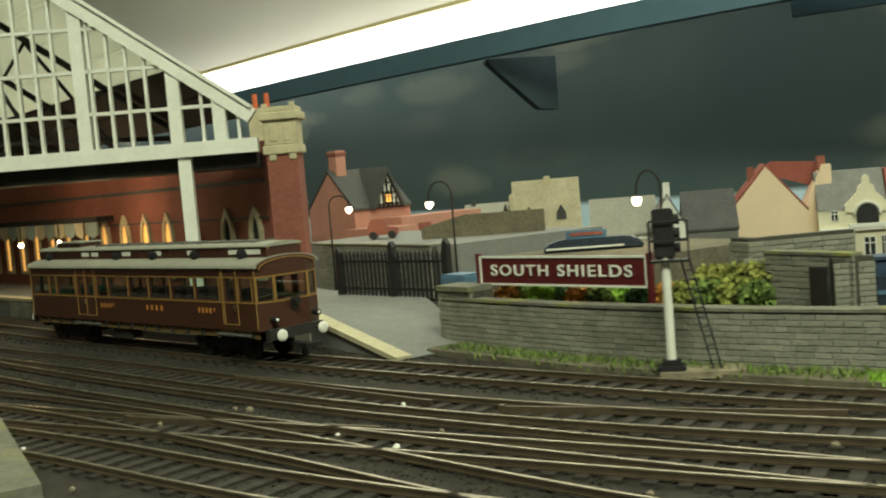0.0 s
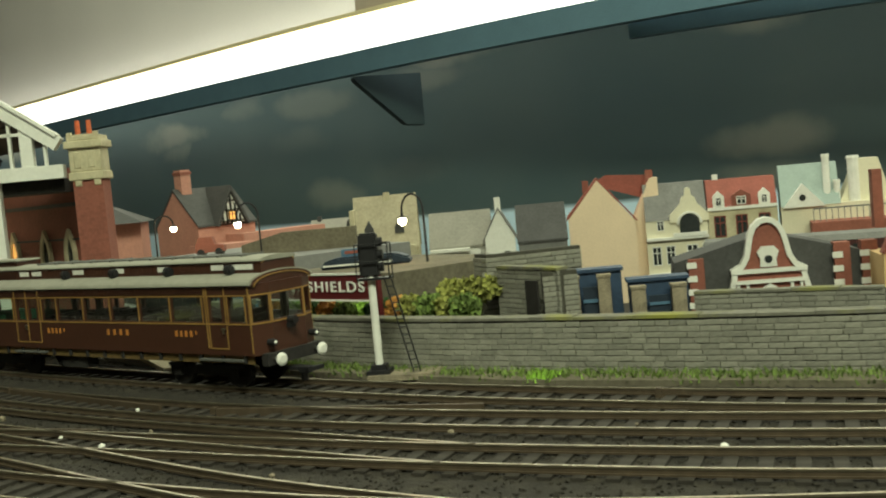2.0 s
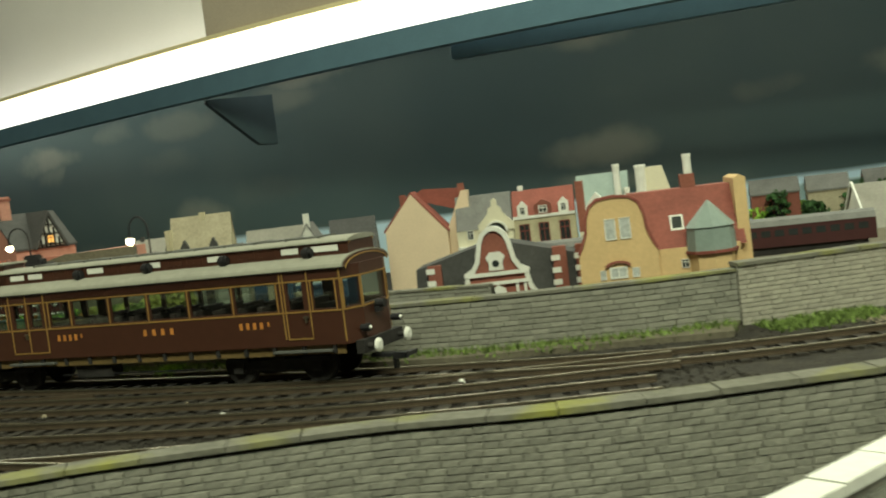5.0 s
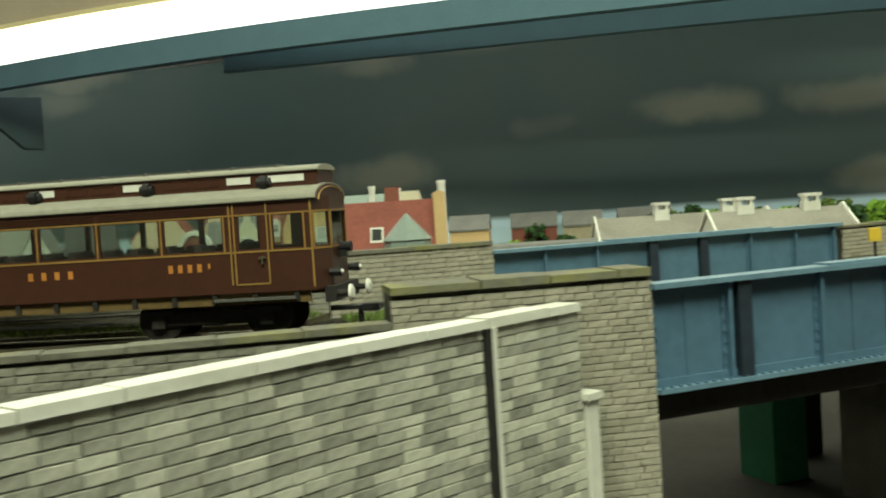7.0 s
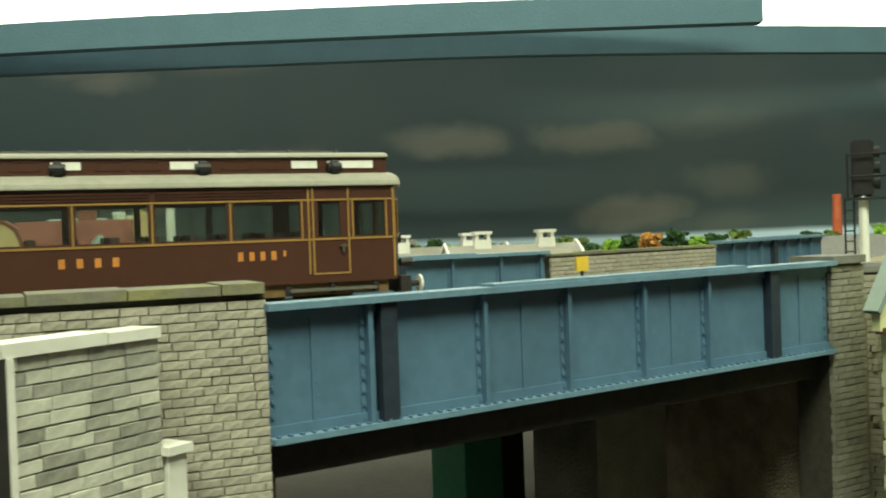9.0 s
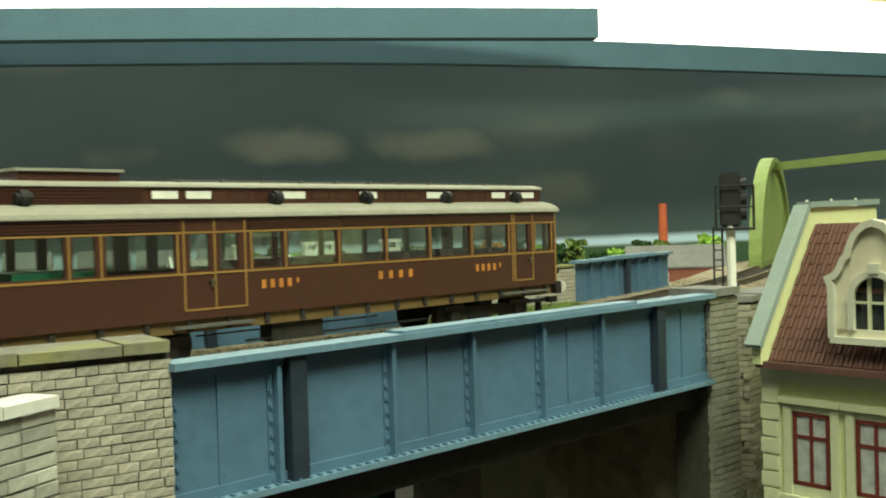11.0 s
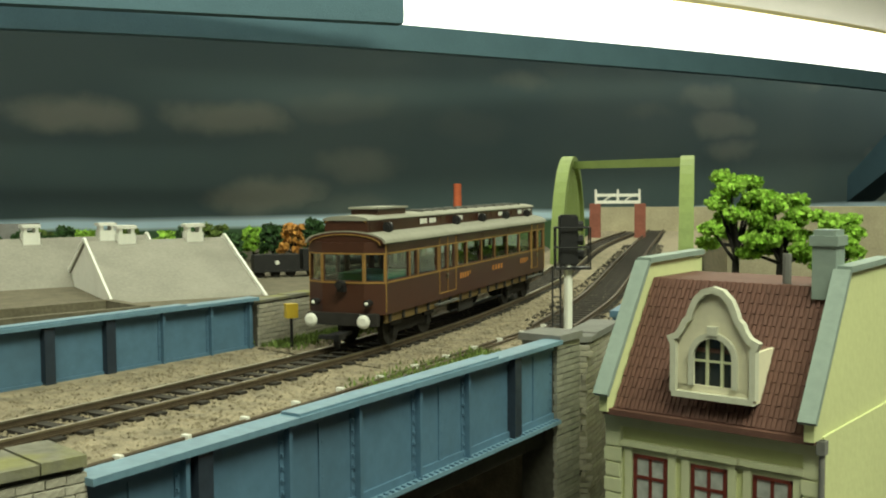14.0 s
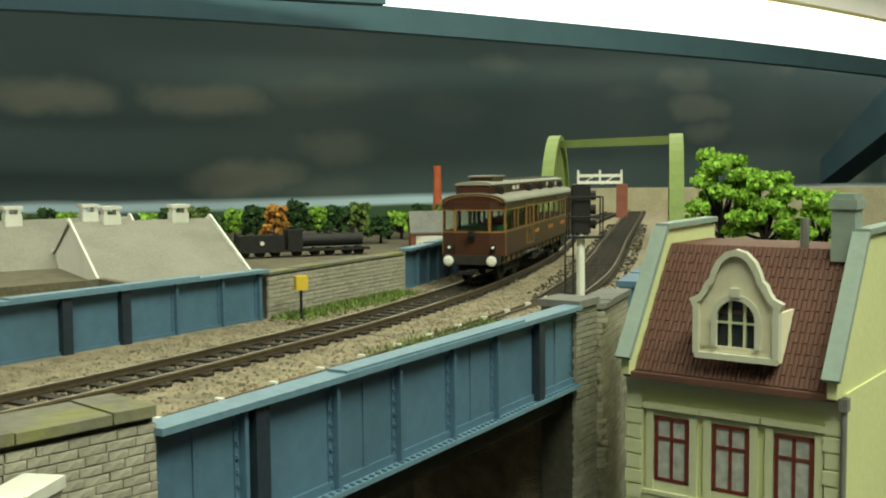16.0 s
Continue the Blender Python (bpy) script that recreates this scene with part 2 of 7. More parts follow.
    hr.inputs[1].default_value, hr.inputs[2].default_value = 0.013, 0.022
    hr.inputs[3].default_value, hr.inputs[4].default_value = 1.0, 0.0
    l.new(wa.outputs[0], hr.inputs[0])
    mx = n.new("ShaderNodeMix")
    mx.data_type = "RGBA"
    l.new(hr.outputs[0], mx.inputs[0])
    l.new(r.outputs[2], mx.inputs[6])
    mx.inputs[7].default_value = (0.58, 0.78, 0.88, 1)
    # green hills along the foot of the sky, at the country end
    gz = n.new("ShaderNodeMapRange")
    gz.inputs[1].default_value, gz.inputs[2].default_value = 0.0, 0.006
    gz.inputs[3].default_value, gz.inputs[4].default_value = 1.0, 0.0
    l.new(wa.outputs[0], gz.inputs[0])
    gx = n.new("ShaderNodeMapRange")
    gx.inputs[1].default_value, gx.inputs[2].default_value = 0.0, 0.25
    l.new(sp.outputs["X"], gx.inputs[0])
    gm = n.new("ShaderNodeMath")
    gm.operation = "MULTIPLY"
    l.new(gz.outputs[0], gm.inputs[0])
    l.new(gx.outputs[0], gm.inputs[1])
    gr = n.new("ShaderNodeMix")
    gr.data_type = "RGBA"
    l.new(gm.outputs[0], gr.inputs[0])
    l.new(mx.outputs[2], gr.inputs[6])
    gr.inputs[7].default_value = (0.055, 0.115, 0.05, 1)
    l.new(gr.outputs[2], bs.inputs["Base Color"])
    return m


M_SKY = sky_paint()


# ---------------------------------------------------------------- mesh helpers
def box(bm, x0, x1, y0, y1, z0, z1, m=None):
    """A box; m: a matrix for it."""
    vs = [Vector((x, y, z)) for x in (x0, x1) for y in (y0, y1) for z in (z0, z1)]
    vs = [bm.verts.new(m @ v if m else v) for v in vs]
    for f in ((0, 1, 3, 2), (4, 6, 7, 5), (0, 4, 5, 1), (2, 3, 7, 6), (0, 2, 6, 4), (1, 5, 7, 3)):
        bm.faces.new([vs[i] for i in f])


def prism(bm, poly, h0, h1, axis="y", m=None):
    """A closed outline, given in the two other axes, drawn out along an axis from h0 to h1."""
    def at(p, h):
        v = {"y": (p[0], h, p[1]), "z": (p[0], p[1], h), "x": (h, p[0], p[1])}[axis]
        return m @ Vector(v) if m else Vector(v)
    a = [bm.verts.new(at(p, h0)) for p in poly]
    b = [bm.verts.new(at(p, h1)) for p in poly]
    bm.faces.new(a)
    bm.faces.new(b[::-1])
    k = len(poly)
    for i in range(k):
        bm.faces.new((a[i], b[i], b[(i + 1) % k], a[(i + 1) % k]))


def tube(bm, p, q, r0, r1=None, seg=8, caps=True):
    """A round bar from p to q."""
    p, q = Vector(p), Vector(q)
    r1 = r0 if r1 is None else r1
    d = (q - p).normalized()
    u = d.orthogonal().normalized()
    v = d.cross(u)
    ring = [[bm.verts.new(c + r * (math.cos(6.28319 * i / seg) * u + math.sin(6.28319 * i / seg) * v)) for i in range(seg)] for c, r in ((p, r0), (q, r1))]
    for i in range(seg):
        bm.faces.new((ring[0][i], ring[0][(i + 1) % seg], ring[1][(i + 1) % seg], ring[1][i]))
    if caps:
        bm.faces.new(ring[0][::-1])
        bm.faces.new(ring[1])


def ball(bm, c, r, seg=10, sz=1.0):
    bmesh.ops.create_uvsphere(bm, u_segments=seg, v_segments=max(5, seg // 2 + 1), radius=r, matrix=Matrix.Translation(c) @ Matrix.Diagonal((1, 1, sz, 1)))


def mesh_of(name, bm, material, smooth=False, recalc=True):
    me = bpy.data.meshes.new(name)
    if recalc:
        bmesh.ops.recalc_face_normals(bm, faces=bm.faces)
    bm.to_mesh(me)
    bm.free()
    me.materials.append(material)
    if smooth:
        for f in me.polygons:
            f.use_smooth = True
    return me


def part(name, bm, material, parent, label="", smooth=False):
    ob = new(name, mesh_of(name, bm, material, smooth))
    ob.parent = parent
    if label:
        tagged(ob, label)
    return ob


def single(name, bm, material, label, category, group="", kind="", smooth=False, m=None):
    ob = tagged(new(name, mesh_of(name, bm, material, smooth)), label, category, group, kind)
    if m:
        ob.matrix_basis = m
    return ob


def thing(name, m, label, category, group="", kind=""):
    ob = tagged(new(name), label, category, group, kind)
    ob.empty_display_size = 0.01
    ob.matrix_basis = m
    return ob


def bx(name, dims, material, parent, label=""):
    bm = bmesh.new()
    box(bm, *dims)
    return part(name, bm, material, parent, label)


# ---------------------------------------------------------------- plan
def curve(pts, n=12):
    """A smooth line through plan points, as many short steps."""
    out = []
    p = [Vector(a) for a in pts]
    for i in range(len(p) - 1):
        a, b, c, d = p[max(i - 1, 0)], p[i], p[i + 1], p[min(i + 2, len(p) - 1)]
        for k in range(n):
            t = k / n
            out.append(0.5 * ((2 * b) + (c - a) * t + (2 * a - 5 * b + 4 * c - d) * t * t + (3 * b - a - 3 * c + d) * t ** 3))
    out.append(p[-1])
    return out


class Line:
    """A plan line measured along its length."""

    def __init__(self, pts):
        self.p = [Vector((a[0], a[1])) for a in pts]
        self.s = [0.0]
        for a, b in zip(self.p, self.p[1:]):
            self.s.append(self.s[-1] + (b - a).length)
        self.length = self.s[-1]

    def at(self, s):
        i = 0
        while i < len(self.s) - 2 and self.s[i + 1] < s:
            i += 1
        d = (self.p[i + 1] - self.p[i]).normalized()
        return self.p[i] + d * (s - self.s[i]), d

    def place(self, s, z=0.0, side=0.0):
        q, d = self.at(s)
        q = q + Vector((-d.y, d.x)) * side
        return Matrix.Translation((q.x, q.y, z)) @ Matrix.Rotation(math.atan2(d.y, d.x), 4, "Z")

    def offset(self, side, step=0.01):
        k = max(2, int(self.length / step))
        return [self.place(self.length * i / k, 0, side).translation.xy for i in range(k + 1)]


def ribbon(bm, a, b, z0, z1):
    """A slab between two plan lines of as many points."""
    for k in range(len(a) - 1):
        q = [a[k], a[k + 1], b[k + 1], b[k]]
        lo = [bm.verts.new((*p, z0)) for p in q]
        hi = [bm.verts.new((*p, z1)) for p in q]
        bm.faces.new(hi)
        bm.faces.new(lo[::-1])
        bm.faces.new((lo[0], lo[1], hi[1], hi[0]))
        bm.faces.new((lo[2], lo[3], hi[3], hi[2]))
        if k == 0:
            bm.faces.new((lo[3], lo[0], hi[0], hi[3]))
        if k == len(a) - 2:
            bm.faces.new((lo[1], lo[2], hi[2], hi[1]))


TRACK = Line(curve([(-0.95, 0.5), (-0.7, 0.419), (-0.517, 0.3605), (-0.418, 0.3315), (-0.314, 0.303), (-0.22, 0.283), (-0.1315, 0.2665), (-0.05, 0.2575), (0.0185, 0.254), (0.09, 0.2545), (0.135, 0.2605), (0.187, 0.278), (0.23, 0.300), (0.27, 0.3255), (0.311, 0.355), (0.364, 0.395), (0.429, 0.4535), (0.4725, 0.498), (0.534, 0.567), (0.602, 0.651), (0.79, 0.905), (1.0, 1.15)]))
BED = -0.0015  # the ballast's surface
RAIL_Z = BED + 0.003


# ---------------------------------------------------------------- large structure
def grid_pts(pts):
    return [Vector(p) for p in pts]


bm = bmesh.new()
box(bm, -6, 6, -6, 6, -0.10, -0.08)
single("ground", bm, M_STREET, "dark street level under the raised railway", "ground", kind="structure")

FRONT = grid_pts([(-1.6, -0.25), (-0.5, -0.03), (-0.1, 0.062), (0.02, 0.113), (0.07, 0.135), (0.12, 0.147), (0.2, 0.180), (0.2563, 0.2035)])
BACK = grid_pts([(-1.6, 1.0), (-0.6, 0.75), (-0.2, 0.50), (-0.02, 0.43), (0.05, 0.42), (0.1, 0.41), (0.15, 0.39), (0.199, 0.352)])
bm = bmesh.new()
ribbon(bm, FRONT, BACK, -0.08, BED)
bmesh.ops.remove_doubles(bm, verts=bm.verts, dist=0.0001)
single("yard_ground", bm, M_BALLAST, "dark cinder ballast of the station yard", "ground", kind="structure")

bm = bmesh.new()
ribbon(bm, grid_pts([(0.2563, 0.2035), (0.4006, 0.2975)]), grid_pts([(0.199, 0.352), (0.34, 0.4345)]), -0.0085, BED)
single("bridge_deck", bm, M_BALLAST2, "pale ballasted deck of the girder bridge", "bridge deck", kind="structure")

EMB_R = grid_pts([(0.4006, 0.2955), (0.46, 0.352), (0.53, 0.425), (0.62, 0.53), (0.72, 0.65), (0.95, 0.93), (1.2, 1.2)])
EMB_L = grid_pts([(0.338, 0.433), (0.40, 0.487), (0.47, 0.552), (0.55, 0.645), (0.63, 0.765), (0.85, 1.04), (1.05, 1.28)])
bm = bmesh.new()
ribbon(bm, EMB_R, EMB_L, -0.08, BED)
bmesh.ops.remove_doubles(bm, verts=bm.verts, dist=0.0001)
single("embankment", bm, M_BALLAST2, "pale ballasted embankment beyond the bridge", "ground", kind="structure")

# back board with its painted sky, and the boards above it
SKYLINE = Line(curve([(-3.4, 2.42), (-2.2, 2.10), (-1.45, 1.83), (-0.7, 1.64), (0.4, 1.63), (1.1, 1.67), (1.7, 1.74), (2.2, 1.86), (2.7, 1.95), (3.1, 1.4)], 8))
bm = bmesh.new()
a = SKYLINE.offset(0.0, 0.05)
b = SKYLINE.offset(0.02, 0.05)
ribbon(bm, a, b, -0.08, 0.30)
bmesh.ops.remove_doubles(bm, verts=bm.verts, dist=0.0001)
single("back_board", bm, M_SKY, "dark storm clouds painted on the layout's back board", "backdrop", kind="structure")


def curved_board(name, pts, z0, z1, thick, material, label, category="board", kind="structure"):
    ln = Line(curve(pts, 6))
    bm = bmesh.new()
    k = max(4, int(ln.length / 0.06))
    ribbon(bm, [ln.place(ln.length * i / k).translation.xy for i in range(k + 1)], [ln.place(ln.length * i / k, 0, thick).translation.xy for i in range(k + 1)], z0, z1)
    bmesh.ops.remove_doubles(bm, verts=bm.verts, dist=0.0001)
    return single(name, bm, material, label, category, kind=kind)


PELMET = [(-3.0, 2.25), (-2.2, 1.96), (-1.45, 1.655), (-0.76, 1.395), (-0.28, 1.252), (0.2, 1.19), (0.693, 1.165)]
curved_board("pelmet_board_1", PELMET, 0.250, 0.284, 0.022, M_TEAL, "teal-painted timber pelmet over the layout")
curved_board("pelmet_board_2", [(-0.281, 1.288), (0.1, 1.262), (0.4, 1.245), (0.66, 1.265), (0.95, 1.31), (1.41, 1.40), (1.93, 1.55), (2.6, 1.80)], 0.2335, 0.266, 0.018, M_TEAL, "teal-painted lower timber pelmet board")
STRIP = [(-3.0, 2.285), (-2.2, 1.995), (-1.45, 1.69), (-0.76, 1.43), (-0.28, 1.315), (0.2, 1.295), (0.693, 1.29), (1.0, 1.345), (1.41, 1.425), (1.93, 1.575), (2.6, 1.83)]
SLIGHT = thing("strip_light", pose(0, 0, 0), "long glowing white light box behind the pelmet", "strip light")
sl = Line(curve(STRIP, 6))
for i in range(9):
    s0, s1 = sl.length * i / 9, sl.length * (i + 1) / 9 - 0.0004
    bm = bmesh.new()
    ribbon(bm, [sl.place(s0 + (s1 - s0) * k / 6).translation.xy for k in range(7)], [sl.place(s0 + (s1 - s0) * k / 6, 0, 0.015).translation.xy for k in range(7)], 0.268, 0.344)
    bmesh.ops.remove_doubles(bm, verts=bm.verts, dist=0.00005)
    part("diffuser_panel", bm, M_STRIP, SLIGHT)
curved_board("yellow_trim", STRIP, 0.345, 0.352, 0.016, M_TRIM, "thin cream trim along the light box")
curved_board("upper_wall", [(x, y + 0.1) for x, y in STRIP], 0.33, 1.4, 0.02, M_WALLW, "white wall above the light box")
curved_board("upper_shelf", [(-0.745, 1.428), (-0.28, 1.318), (0.2, 1.298), (0.5, 1.29)], 0.3525, 0.42, 0.02, M_SHELF, "beige board standing above the light box")
for p, q in (((-0.775, 1.405), (-0.675, 1.49)),):
    ln = Line([p, q])
    L = ln.length
    bm = bmesh.new()
    prism(bm, [(0.022, 0.2485), (0.022, 0.244), (L - 0.03, 0.168), (L, 0.166), (L, 0.2485)], -0.013, 0.013, "y", ln.place(0))
    single("bracket", bm, M_TEALD, "dark teal wedge bracket under the pelmet", "bracket", kind="structure")
ln = Line([(1.86, 1.62), (1.80, 1.36)])
bm = bmesh.new()
prism(bm, [(0, 0.02), (0, 0.07), (0.26, 0.2335), (0.26, 0.14)], -0.03, 0.03, "y", ln.place(0))
single("bracket", bm, M_TEAL, "dark teal slanting brace at the layout's end", "bracket", kind="structure")
bm = bmesh.new()
box(bm, -5.2, 3.2, 0.0, 0.02, 0.25, 1.4)
single("wall_north", bm, M_WALLW, "white room wall behind the layout", "wall", kind="structure", m=pose(0, 2.45, 0))
bm = bmesh.new()
box(bm, -5.2, 3.2, -2.6, 2.5, 1.4, 1.45)
single("ceiling", bm, M_WALLW, "white plaster ceiling", "ceiling", kind="structure")
for k, (d, ps) in enumerate((((-5.2, 3.2, 0, 0.05, -0.1, 1.4), (0, -2.65, 0)), ((0, 0.05, -2.6, 2.5, -0.1, 1.4), (-5.25, 0, 0)), ((0, 0.05, -2.6, 2.5, -0.1, 1.4), (3.2, 0, 0)))):
    bm = bmesh.new()
    box(bm, *d)
    single("wall_%s" % ("south", "west", "east")[k], bm, M_WALLW, "plain white room wall", "wall", kind="structure", m=pose(*ps))

# ---------------------------------------------------------------- masonry
def stone_wall(name, pts, z0, z1, thick, course, length, m_brick, m_core, label, coping=None, limit=300, brick="stone", near=(0.1, 0.15)):
    """A wall along plan points: a core, and courses of separate stones on the side to the right of its line."""
    ln = Line(pts)
    root = thing(name, pose(0, 0, 0), label, "wall", kind="structure")
    k = max(2, int(ln.length / 0.012))
    lo = [ln.place(ln.length * i / k, 0, 0.0006).translation.xy for i in range(k + 1)]
    hi = [ln.place(ln.length * i / k, 0, thick).translation.xy for i in range(k + 1)]
    bm = bmesh.new()
    ribbon(bm, lo, hi, z0, z1)
    part("core", bm, m_core, root)
    shapes = []
    rng = random.Random(len(name) * 7 + 3)
    for v in range(6):
        bm = bmesh.new()
        w = length * (0.72 + 0.1 * v)
        h = course * (0.87 + 0.015 * (v % 3))
        d = 0.00028 + 0.00008 * (v % 3)
        j = [rng.uniform(-0.035, 0.035) * course for _ in range(8)]
        o = [(-w / 2, -h / 2), (w / 2, -h / 2), (w / 2, h / 2), (-w / 2, h / 2)]
        back = [bm.verts.new((x, 0.001, y)) for x, y in o]
        mid = [bm.verts.new((x + j[i], -d * 0.5, y + j[i + 4])) for i, (x, y) in enumerate(o)]
        top = [bm.verts.new((x * 0.965 + j[i], -d, y * 0.91 + j[i + 4])) for i, (x, y) in enumerate(o)]
        for s0, s1 in ((back, mid), (mid, top)):
            for i in range(4):
                bm.faces.new((s0[i], s0[(i + 1) % 4], s1[(i + 1) % 4], s1[i]))
        bm.faces.new(top)
        shapes.append((w, mesh_of(brick, bm, m_brick)))
    places = []
    z = z0 + course / 2
    row = 0
    while z < z1 - course * 0.4:
        s, gap, first = 0.0, course * 0.07, row % 2 == 1
        while s < ln.length - 0.0004:
            w, me = rng.choice(shapes)
            k = rng.uniform(0.4, 0.65) if first else 1.0
            first = False
            if ln.length - (s + w * k) < 0.25 * length:
                k = (ln.length - s) / w
            places.append((ln.place(s + w * k / 2, z + rng.uniform(-0.03, 0.03) * course) @ Matrix.Diagonal((k, 1, 1, 1)), me))
            s += w * k + gap
        z += course
        row += 1
    places.sort(key=lambda p: (p[0].translation.xy - Vector(near)).length - 4 * p[0].translation.z)
    for m, me in places[:limit]:
        ob = new(brick, me)
        ob.parent = root
        ob.matrix_basis = m
    rest = places[limit:]
    if rest:
        verts, faces = [], []
        for m, me in rest:
            o = len(verts)
            verts += [m @ v.co for v in me.vertices]
            faces += [[o + i for i in f.vertices] for f in me.polygons]
        me = bpy.data.meshes.new("stone_courses")
        me.from_pydata(verts, [], faces)
        me.materials.append(m_brick)
        ob = tagged(new("stone_courses", me), kind="stuff")
        ob.parent = root
    if coping:
        h, over, mm = coping
        s = 0.0
        while s < ln.length - 0.002:
            e = min(ln.length, s + rng.uniform(0.016, 0.024))
            bm = bmesh.new()
            kk = 3
            ribbon(bm, [ln.place(s + (e - s - 0.0003) * i / kk, 0, -over).translation.xy for i in range(kk + 1)], [ln.place(s + (e - s - 0.0003) * i / kk, 0, thick + over).translation.xy for i in range(kk + 1)], z1, z1 + h * rng.uniform(0.85, 1.1))
            bmesh.ops.remove_doubles(bm, verts=bm.verts, dist=0.00005)
            part("coping_stone", bm, mm, root)
            s = e
    return root


WALL = curve([(-0.28, 0.352), (-0.21, 0.324), (-0.14, 0.306), (-0.04, 0.296), (0.04, 0.2955), (0.1, 0.306), (0.141, 0.322)], 8)


# ---------------------------------------------------------------- girders
def girder(name, p, q, z0, z1, posts, heavy, rivets, m_plate, label, flip=False, thick=0.004):
    ln = Line([p, q])
    root = thing(name, ln.place(0), label, "bridge girder", kind="")
    bx("web_plate", (0, ln.length, 0.0012, 0.0022, z0, z1), m_plate, root)
    y0, y1 = -0.0012, thick
    # flanges and cover plate are a paler blue than the web
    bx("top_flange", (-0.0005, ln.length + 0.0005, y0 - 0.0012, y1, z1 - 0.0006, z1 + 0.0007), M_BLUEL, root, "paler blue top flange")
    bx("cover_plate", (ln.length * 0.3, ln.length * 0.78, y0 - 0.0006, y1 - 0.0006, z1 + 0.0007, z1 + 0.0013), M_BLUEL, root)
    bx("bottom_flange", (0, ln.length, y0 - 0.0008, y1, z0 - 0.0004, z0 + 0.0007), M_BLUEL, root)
    bx("bottom_angle", (0, ln.length, 0.0005, 0.0012, z0 + 0.0007, z0 + 0.0026), m_plate, root)
    bx("top_angle", (0, ln.length, 0.0005, 0.0012, z1 - 0.0026, z1 - 0.0006), m_plate, root)
    for s in rivets[1:-1]:
        bx("butt_strip", (s - 0.0011, s + 0.0011, 0.0008, 0.0013, z0 + 0.0026, z1 - 0.0026), m_plate, root)
    for s in posts:
        bx("stiffener", (s - 0.0005, s + 0.0005, -0.0009, 0.0012, z0 + 0.0007, z1 - 0.0006), m_plate, root)
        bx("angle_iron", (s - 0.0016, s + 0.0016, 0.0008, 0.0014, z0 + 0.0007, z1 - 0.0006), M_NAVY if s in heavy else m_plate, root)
    # navy on the heavy posts and their angles is shade put into the colour
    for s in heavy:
        bx("heavy_post", (s - 0.0024, s + 0.0014, -0.0014, 0.0012, z0 + 0.0007, z1 - 0.0006), M_NAVY, root, "heavy post with its shade coloured in navy")
    bm = bmesh.new()
    h = z1 - z0
    for s in rivets:
        for i in range(9):
            z = z0 + 0.0016 + (h - 0.0032) * i / 8
            box(bm, s - 0.00028, s + 0.00028, 0.0007, 0.0014, z - 0.0003, z + 0.0003)
    for s in posts:
        for e in (-0.0012, 0.0012):
            for i in range(9):
                z = z0 + 0.0016 + (h - 0.0032) * i / 8
                box(bm, s + e - 0.00024, s + e + 0.00024, 0.0003, 0.0009, z - 0.0003, z + 0.0003)
    k = int(ln.length / 0.0024)
    for i in range(k):
        s = (i + 0.5) * ln.length / k
        box(bm, s - 0.0003, s + 0.0003, -0.0017, -0.0005, z0 + 0.0007, z0 + 0.0011)
    tagged(part("rivets", bm, m_plate, root), kind="stuff")
    return root, ln


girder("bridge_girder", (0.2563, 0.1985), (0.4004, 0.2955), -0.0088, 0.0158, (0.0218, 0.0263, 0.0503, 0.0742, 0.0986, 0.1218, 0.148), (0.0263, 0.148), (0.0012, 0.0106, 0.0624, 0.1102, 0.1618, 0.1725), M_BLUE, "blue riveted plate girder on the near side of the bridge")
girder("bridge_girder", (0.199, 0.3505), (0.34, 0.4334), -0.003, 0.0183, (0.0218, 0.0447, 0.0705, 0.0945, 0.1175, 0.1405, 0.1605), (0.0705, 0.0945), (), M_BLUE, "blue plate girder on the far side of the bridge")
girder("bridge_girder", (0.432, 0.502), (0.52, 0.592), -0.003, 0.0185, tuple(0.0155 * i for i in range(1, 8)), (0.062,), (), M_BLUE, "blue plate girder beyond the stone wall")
bm = bmesh.new()
ln = Line([(0.2563, 0.1985), (0.4004, 0.2955)])
for s0, y0, z in ((0.0, 0.004, -0.0165), (0.0, 0.03, -0.018), (0.0, 0.07, -0.018), (0.0, 0.11, -0.018)):
    box(bm, s0, ln.length, y0, y0 + 0.006, z, -0.009)
single("bridge_beams", bm, M_SOOT, "sooty black beams under the bridge deck", "beams", kind="structure", m=ln.place(0))

# curved track: sleepers, chairs and rails
def track(ln, s0, s1, name, label, shine=True, gauge=0.0182, bed=None, sleepers=True):
    root = thing(name, pose(0, 0, 0), label, "railway track", kind="structure")
    n = int((s1 - s0) / 0.0085)
    bm = bmesh.new()
    box(bm, -0.0018, 0.0018, -0.0128, 0.0128, -0.0004, 0.0009)
    me = mesh_of("sleeper", bm, M_SLEEPER)
    for i in range(n if sleepers else 0):
        ob = new("sleeper", me)
        ob.parent = root
        ob.matrix_basis = ln.place(s0 + (i + 0.5) * (s1 - s0) / n, BED)
    steps = max(2, int((s1 - s0) / 0.012))
    for side in (-gauge / 2, gauge / 2):
        for nm, w, z0, z1, mm in (("rail_web", 0.0004, BED + 0.001, BED + 0.0024, M_RAIL), ("rail_head", 0.00055, BED + 0.0024, RAIL_Z, M_RAILTOP if shine else M_RAIL), ("rail_foot", 0.0009, BED + 0.0008, BED + 0.0013, M_RAIL)):
            bm = bmesh.new()
            a = [ln.place(s0 + (s1 - s0) * i / steps, 0, side - w).translation.xy for i in range(steps + 1)]
            b = [ln.place(s0 + (s1 - s0) * i / steps, 0, side + w).translation.xy for i in range(steps + 1)]
            ribbon(bm, a, b, z0, z1)
            part(nm, bm, mm, root)
    return root


